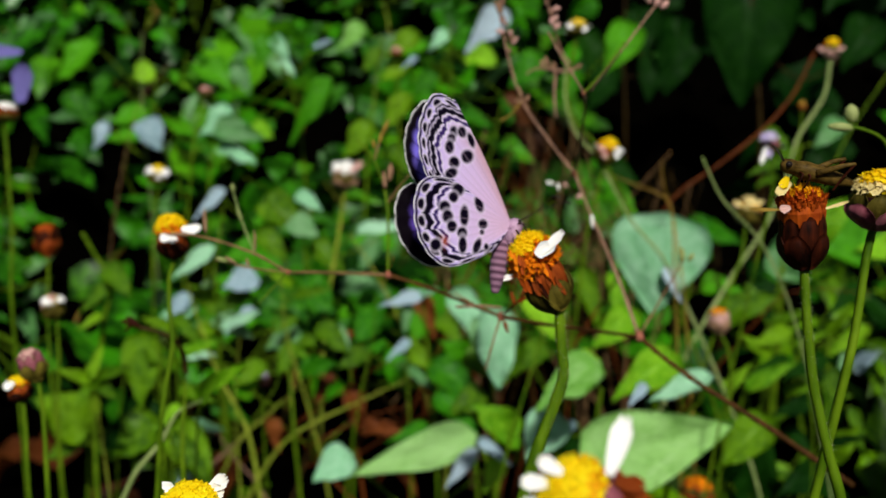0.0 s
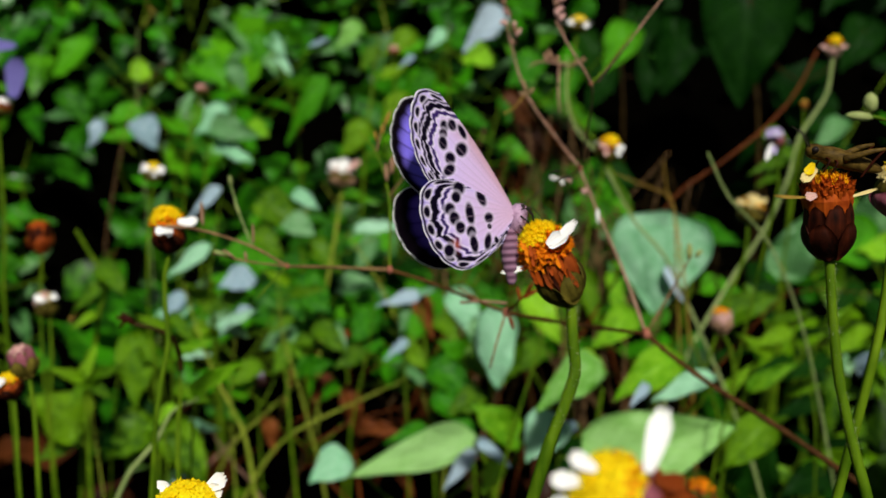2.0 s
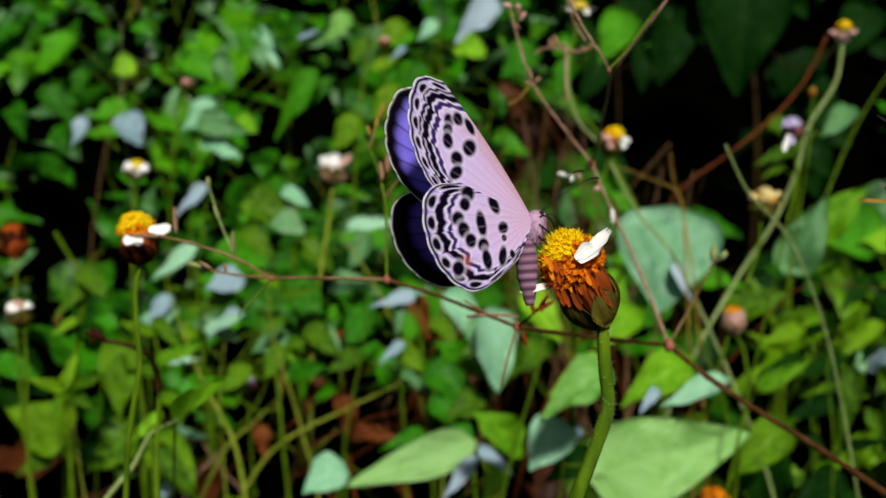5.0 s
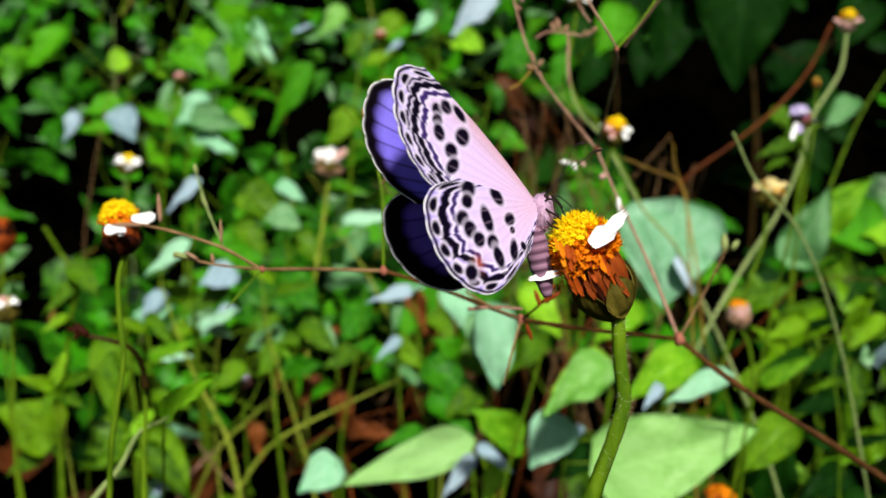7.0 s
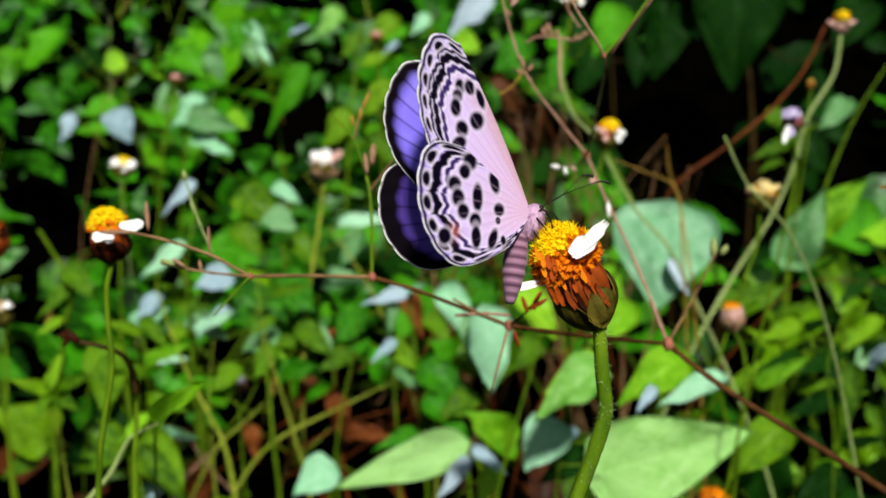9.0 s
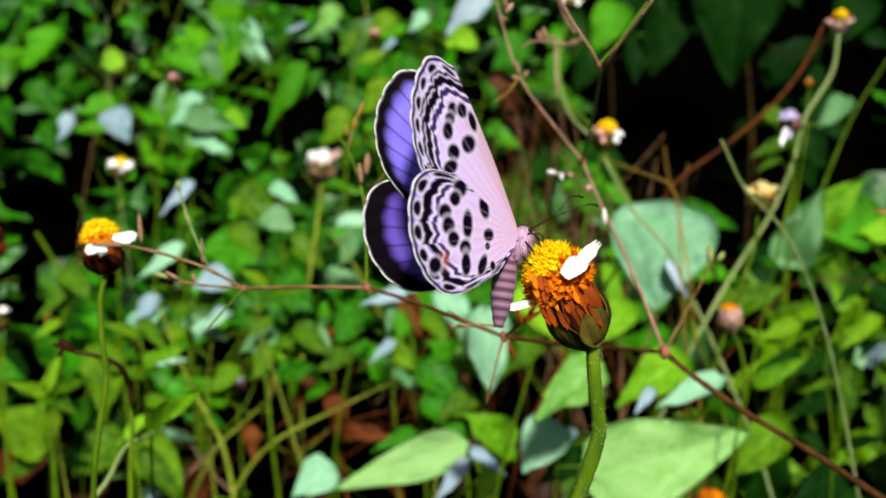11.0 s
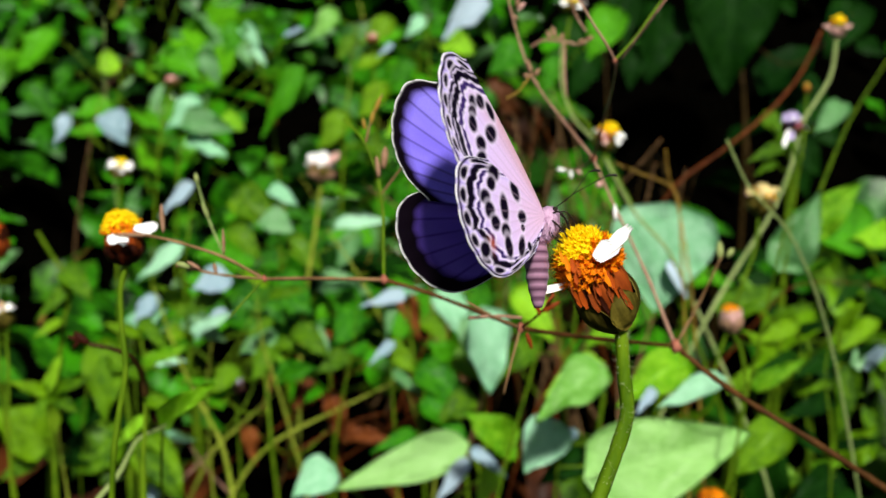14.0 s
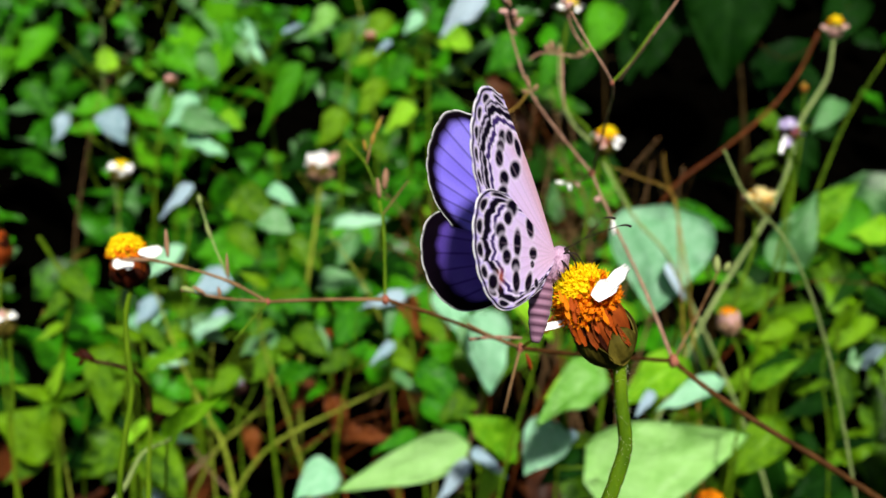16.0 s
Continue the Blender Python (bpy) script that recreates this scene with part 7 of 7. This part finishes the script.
weed("leafy_weed", "low weed with grey star-shaped and mid green leaves", "plant", [(-0.0106, 0.4600, 0.1533), (-0.0083, 0.4600, 0.1281), (-0.0059, 0.4500, 0.1030)], [
    ((-0.0093, 0.4600, 0.1522), (-0.0322, 0.4480, 0.1525), "lance", "ice", 10),
    ((-0.0169, 0.4600, 0.1497), (-0.0200, 0.4480, 0.1351), "lance", "pale", 0),
    ((-0.0115, 0.4600, 0.1511), (-0.0044, 0.4480, 0.1609), "lance", "mint", 0),
    ((-0.0164, 0.4500, 0.1320), (-0.0277, 0.4380, 0.1268), "lance", "ice", 0),
    ((-0.0206, 0.4600, 0.1265), (-0.0065, 0.4480, 0.1184), "ovate", "green", 0),
    ((-0.0356, 0.4700, 0.1377), (-0.0454, 0.4580, 0.1282), "round", "jade", 0),
    ((-0.0398, 0.4600, 0.1221), (-0.0535, 0.4480, 0.1185), "ovate", "green", 0),
    ((-0.0321, 0.4700, 0.1246), (-0.0419, 0.4580, 0.1195), "ovate", "jade", 10),
    ((-0.0178, 0.4500, 0.1171), (-0.0039, 0.4380, 0.1112), "lance", "pale", 0),
    ((-0.0014, 0.4600, 0.1395), (0.0091, 0.4480, 0.1324), "ovate", "green", 0),
], 0.0008, "stem", "leafy weeds")
weed("leafy_weed", "shaded weed with broad mid green leaves", "plant", [(0.0088, 0.4400, 0.1326), (0.0123, 0.4300, 0.1144), (0.0144, 0.4200, 0.0967)], [
    ((-0.0043, 0.4300, 0.1263), (0.0211, 0.4180, 0.1147), "ovate", "jade", 0),
    ((-0.0020, 0.4200, 0.1153), (0.0166, 0.4080, 0.1032), "ovate", "jade", -10),
    ((0.0062, 0.4400, 0.1305), (0.0273, 0.4280, 0.1228), "ovate", "green", 0),
    ((0.0187, 0.4200, 0.1160), (0.0008, 0.4080, 0.1105), "ovate", "green", 10),
    ((-0.0067, 0.4200, 0.0999), (-0.0265, 0.4080, 0.0975), "lance", "jade", 0),
    ((0.0140, 0.4400, 0.1242), (0.0009, 0.4280, 0.1401), "ovate", "jade", 0),
], 0.0008, "stem", "leafy weeds")
weed("leafy_weed", "weed with small mid green leaves among dry stems", "plant", [(-0.0787, 0.4500, 0.1301), (-0.0760, 0.4400, 0.1115), (-0.0736, 0.4300, 0.0905)], [
    ((-0.0624, 0.4600, 0.1358), (-0.0473, 0.4480, 0.1270), "ovate", "green", 0),
    ((-0.0739, 0.4500, 0.1295), (-0.0831, 0.4380, 0.1187), "ovate", "green", 0),
    ((-0.0915, 0.4500, 0.1189), (-0.1038, 0.4380, 0.1128), "ovate", "green", 0),
    ((-0.0979, 0.4500, 0.1039), (-0.1084, 0.4380, 0.1202), "ovate", "jade", 0),
    ((-0.0714, 0.4500, 0.1157), (-0.0547, 0.4380, 0.1261), "ovate", "jade", 0),
], 0.0008, "stem", "leafy weeds")
weed("leafy_weed", "creeper weed with bright leaves on the bank", "plant", [(-0.0554, 0.8800, 0.2623), (-0.0603, 0.8600, 0.2204), (-0.0651, 0.8400, 0.1794)], [
    ((-0.0239, 0.8800, 0.2640), (-0.0552, 0.8680, 0.2466), "ovate", "green", 0),
    ((-0.0304, 0.8600, 0.2115), (-0.0558, 0.8480, 0.1859), "ovate", "green", 0),
    ((-0.0629, 0.8400, 0.1890), (-0.0906, 0.8280, 0.1612), "ovate", "green", 0),
    ((-0.0062, 0.8500, 0.1920), (-0.0315, 0.8380, 0.1726), "ovate", "bright", 0),
    ((-0.0727, 0.8800, 0.2729), (-0.0958, 0.8680, 0.2517), "ovate", "glaze", 0),
    ((-0.0461, 0.8400, 0.1695), (-0.0269, 0.8280, 0.1470), "ovate", "green", 0),
], 0.0012, "stem", "leafy weeds")
weed("leafy_weed", "weed with bright yellowish green leaves behind the flower stalk", "plant", [(0.0674, 0.5000, 0.1405), (0.0687, 0.4900, 0.1177), (0.0702, 0.4800, 0.0920)], [
    ((0.0474, 0.5000, 0.1399), (0.0664, 0.4860, 0.1179), "ovate", "bright", 0),
    ((0.0746, 0.4900, 0.1596), (0.0841, 0.4760, 0.1261), "lance", "green", 10),
    ((0.1033, 0.4900, 0.1321), (0.0801, 0.4760, 0.1191), "ovate", "bright", 0),
    ((0.0917, 0.5000, 0.1535), (0.0998, 0.4860, 0.1257), "lance", "bright", 0),
    ((0.0546, 0.4900, 0.1145), (0.0383, 0.4760, 0.1036), "ovate", "green", 0),
    ((-0.0131, 0.5000, 0.1379), (-0.0037, 0.4860, 0.1205), "wither", "wilt", 0),
    ((0.0067, 0.4900, 0.1437), (0.0229, 0.4760, 0.1230), "ovate", "mint", 0),
], 0.0008, "stem", "leafy weeds")
dry_brush(0.035, 0.089, 0.558, 0.688, 0.172, 0.233, 26, 91)
dry_brush(0.109, 0.164, 0.535, 0.635, 0.166, 0.201, 10, 92)
dry_brush(-0.085, 0.005, 0.44, 0.52, 0.060, 0.112, 8, 93, ("twig_red", "twig_red", "tendril"))
dry_brush(0.010, 0.075, 0.56, 0.68, 0.165, 0.230, 14, 94, ("twig_red", "twig_red", "twig"))
weed("leafy_weed", "weed with hanging lance-shaped leaves in the shade", "plant", [(-0.1304, 0.4064, 0.1554), (-0.1290, 0.4027, 0.1416), (-0.1262, 0.3948, 0.1119), (-0.1261, 0.3880, 0.0867)], [
    ((-0.1350, 0.4049, 0.1497), (-0.1342, 0.3857, 0.1246), "ovate", "green", 0),
    ((-0.0574, 0.2072, 0.2077), (-0.0471, 0.1982, 0.2207), "lance", "bright", 0),
    ((-0.1201, 0.3944, 0.1106), (-0.1019, 0.3768, 0.0914), "ovate", "green", 0),
    # mint leaves set here as painted glints of the sky
    ((-0.1399, 0.4687, 0.1173), (-0.1186, 0.4577, 0.1226), "lance", "mint", 0),
    ((-0.1518, 0.4917, 0.1259), (-0.1340, 0.4829, 0.1394), "ovate", "mint", 0),
    ((-0.1333, 0.4591, 0.0814), (-0.1146, 0.4478, 0.0858), "lance", "mint", 0),
    ((-0.1154, 0.4720, 0.1296), (-0.0967, 0.4634, 0.1440), "lance", "mint", 0),
    ((-0.1281, 0.4053, 0.0739), (-0.1172, 0.3970, 0.0894), "ovate", "mint", 0),
], 0.0008, "stem", "leafy weeds")
# leaves and stem coloured near black where the gap lies in shade
weed("creeper", "creeper with green heart-shaped leaves, darkened in colour for shade", "plant", [(0.1932, 1.0382, 0.3111), (0.1895, 1.0203, 0.2443), (0.1918, 1.0054, 0.1885)], [
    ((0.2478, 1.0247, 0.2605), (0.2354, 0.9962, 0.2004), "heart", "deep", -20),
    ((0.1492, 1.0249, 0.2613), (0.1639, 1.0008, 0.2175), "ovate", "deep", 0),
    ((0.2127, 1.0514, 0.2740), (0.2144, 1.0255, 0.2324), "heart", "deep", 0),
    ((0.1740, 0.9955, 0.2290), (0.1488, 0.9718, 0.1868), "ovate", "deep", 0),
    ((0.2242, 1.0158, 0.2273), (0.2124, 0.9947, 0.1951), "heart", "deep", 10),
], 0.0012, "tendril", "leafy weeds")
weed("leafy_weed", "weed with narrow mid green leaves among dark gaps", "plant", [(0.1686, 0.4349, 0.1459), (0.1710, 0.4296, 0.1259), (0.1732, 0.4189, 0.0860)], [
    ((0.1685, 0.4343, 0.1434), (0.1460, 0.4211, 0.1405), "lance", "green", 0),
    ((0.1690, 0.4333, 0.1397), (0.1815, 0.4235, 0.1497), "lance", "deep", 0),
    ((0.1657, 0.4222, 0.1371), (0.1793, 0.4090, 0.1342), "lance", "deep", 0),
    ((0.1657, 0.4209, 0.1322), (0.1398, 0.4082, 0.1312), "lance", "deep", 10),
    ((0.2189, 0.4784, 0.1536), (0.1992, 0.4627, 0.1414), "lance", "deep", 0),
    ((0.2050, 0.4348, 0.1454), (0.1864, 0.4203, 0.1375), "lance", "green", 0),
    ((0.1634, 0.4757, 0.1435), (0.1743, 0.4617, 0.1378), "ovate", "deep", 0),
], 0.0008, "stem", "leafy weeds")



def motions():
    """All that moves: the butterfly on its flower, and its wings."""
    stance = lambda x, z, lean, tilt: pose(x, 0.119, z, -15 + tilt) @ pose(0, 0, 0, 0, -lean, 0)
    walk(bf, [
        (0.0, stance(0.00888, 0.27131, -0.4, -1.5)),
        (0.5, stance(0.00852, 0.27123, -0.0, -1.9)),
        (1.0, stance(0.00830, 0.27128, 3.8, -2.2)),
        (1.5, stance(0.00829, 0.27150, 5.9, -1.3)),
        (2.0, stance(0.00803, 0.27177, 11.2, 2.6)),
        (2.5, stance(0.00786, 0.27177, 16.1, 3.7)),
        (3.0, stance(0.00787, 0.27174, 13.9, 3.0)),
        (3.5, stance(0.00743, 0.27165, 13.4, 4.5)),
        (4.0, stance(0.00777, 0.27167, 11.3, 2.3)),
        (6.5, stance(0.00729, 0.27178, 15.6, 4.4)),
        (7.0, stance(0.00723, 0.27145, 19.7, 5.2)),
        (7.5, stance(0.00732, 0.27123, 11.8, -1.6)),
        (8.0, stance(0.00812, 0.27108, 3.8, -8.9)),
        (8.5, stance(0.00810, 0.27120, 0.1, -6.4)),
        (9.0, stance(0.00838, 0.27153, -0.5, -3.7)),
        (11.5, stance(0.00800, 0.27118, -0.7, -1.8)),
        (12.0, stance(0.00797, 0.27122, 2.1, -4.4)),
        (12.5, stance(0.00782, 0.27140, 10.7, 0.7)),
        (13.0, stance(0.00737, 0.27164, 11.4, 5.4)),
        (13.5, stance(0.00760, 0.27120, 5.1, -2.8)),
        (14.0, stance(0.00748, 0.27167, 8.0, -3.5)),
        (14.5, stance(0.00784, 0.27150, 5.9, -0.0)),
        (15.0, stance(0.00718, 0.27131, 11.5, -3.2)),
        (15.5, stance(0.00760, 0.27179, 16.0, -0.2)),
        (16.0, stance(0.00862, 0.27160, -1.0, -3.6)),
    ])
    # seconds, spread of the near and of the far wings from the body's plane, forward swing of the near and of the far forewing, backward swing of the far hindwing
    beats = [
        (0.0, 35.4, -1.7, 0.3, 3.1, 0.0),
        (0.5, 38.4, -1.3, -0.0, 3.4, 0.0),
        (1.0, 40.2, -2.8, -0.1, 4.1, 0.0),
        (1.5, 40.4, -2.5, 0.8, 6.6, 0.0),
        (2.0, 41.2, 4.3, 2.1, 5.0, 0.0),
        (2.5, 41.6, 3.7, 2.8, 8.2, 0.0),
        (3.0, 41.5, 4.7, 2.4, 6.1, 0.0),
        (3.5, 45.0, -1.9, 3.6, 5.8, 0.0),
        (4.0, 42.1, 0.1, 2.6, 5.4, 0.0),
        (6.5, 42.5, 21.3, 1.6, 4.2, 0.0),
        (7.0, 45.7, 5.1, 2.8, 4.8, 0.0),
        (7.5, 45.4, -0.2, -1.9, 1.6, 0.0),
        (8.0, 47.3, 20.6, -3.2, 3.1, 0.0),
        (8.5, 47.6, -1.7, -2.3, 2.9, 0.0),
        (9.0, 44.1, 9.0, -2.1, 0.2, 0.0),
        (11.5, 46.3, -2.8, -0.4, 4.3, 0.0),
        (12.0, 45.2, -0.2, -1.0, 5.7, 0.0),
        (12.5, 47.6, 22.0, 1.7, 7.3, 0.0),
        (13.0, 57.9, 12.0, 4.3, 2.8, 4.0),
        (13.5, 51.9, 10.7, -3.8, -2.4, 5.0),
        (14.0, 53.2, 14.8, -3.5, 2.3, 4.0),
        (14.5, 46.4, 16.2, -0.7, -0.1, 4.0),
        (15.0, 66.4, 23.3, -2.3, -6.8, 11.0),
        (15.5, 53.8, 28.1, -2.3, 2.2, 4.0),
        (16.0, 53.1, 27.2, -3.6, 1.0, 2.0),
    ]
    for w, is_near in wings:
        fore = w.name.startswith("forewing")
        walk(w, [(t, pose(0, (-9 if is_near else 9) * U, 0, 0, 0, a if is_near else -b) @ pose(0, 0, 0, 0, (c if is_near else d) if fore else (0 if is_near else -e), 0)) for t, a, b, c, d, e in beats])


bf, wings = build_butterfly()
motions()
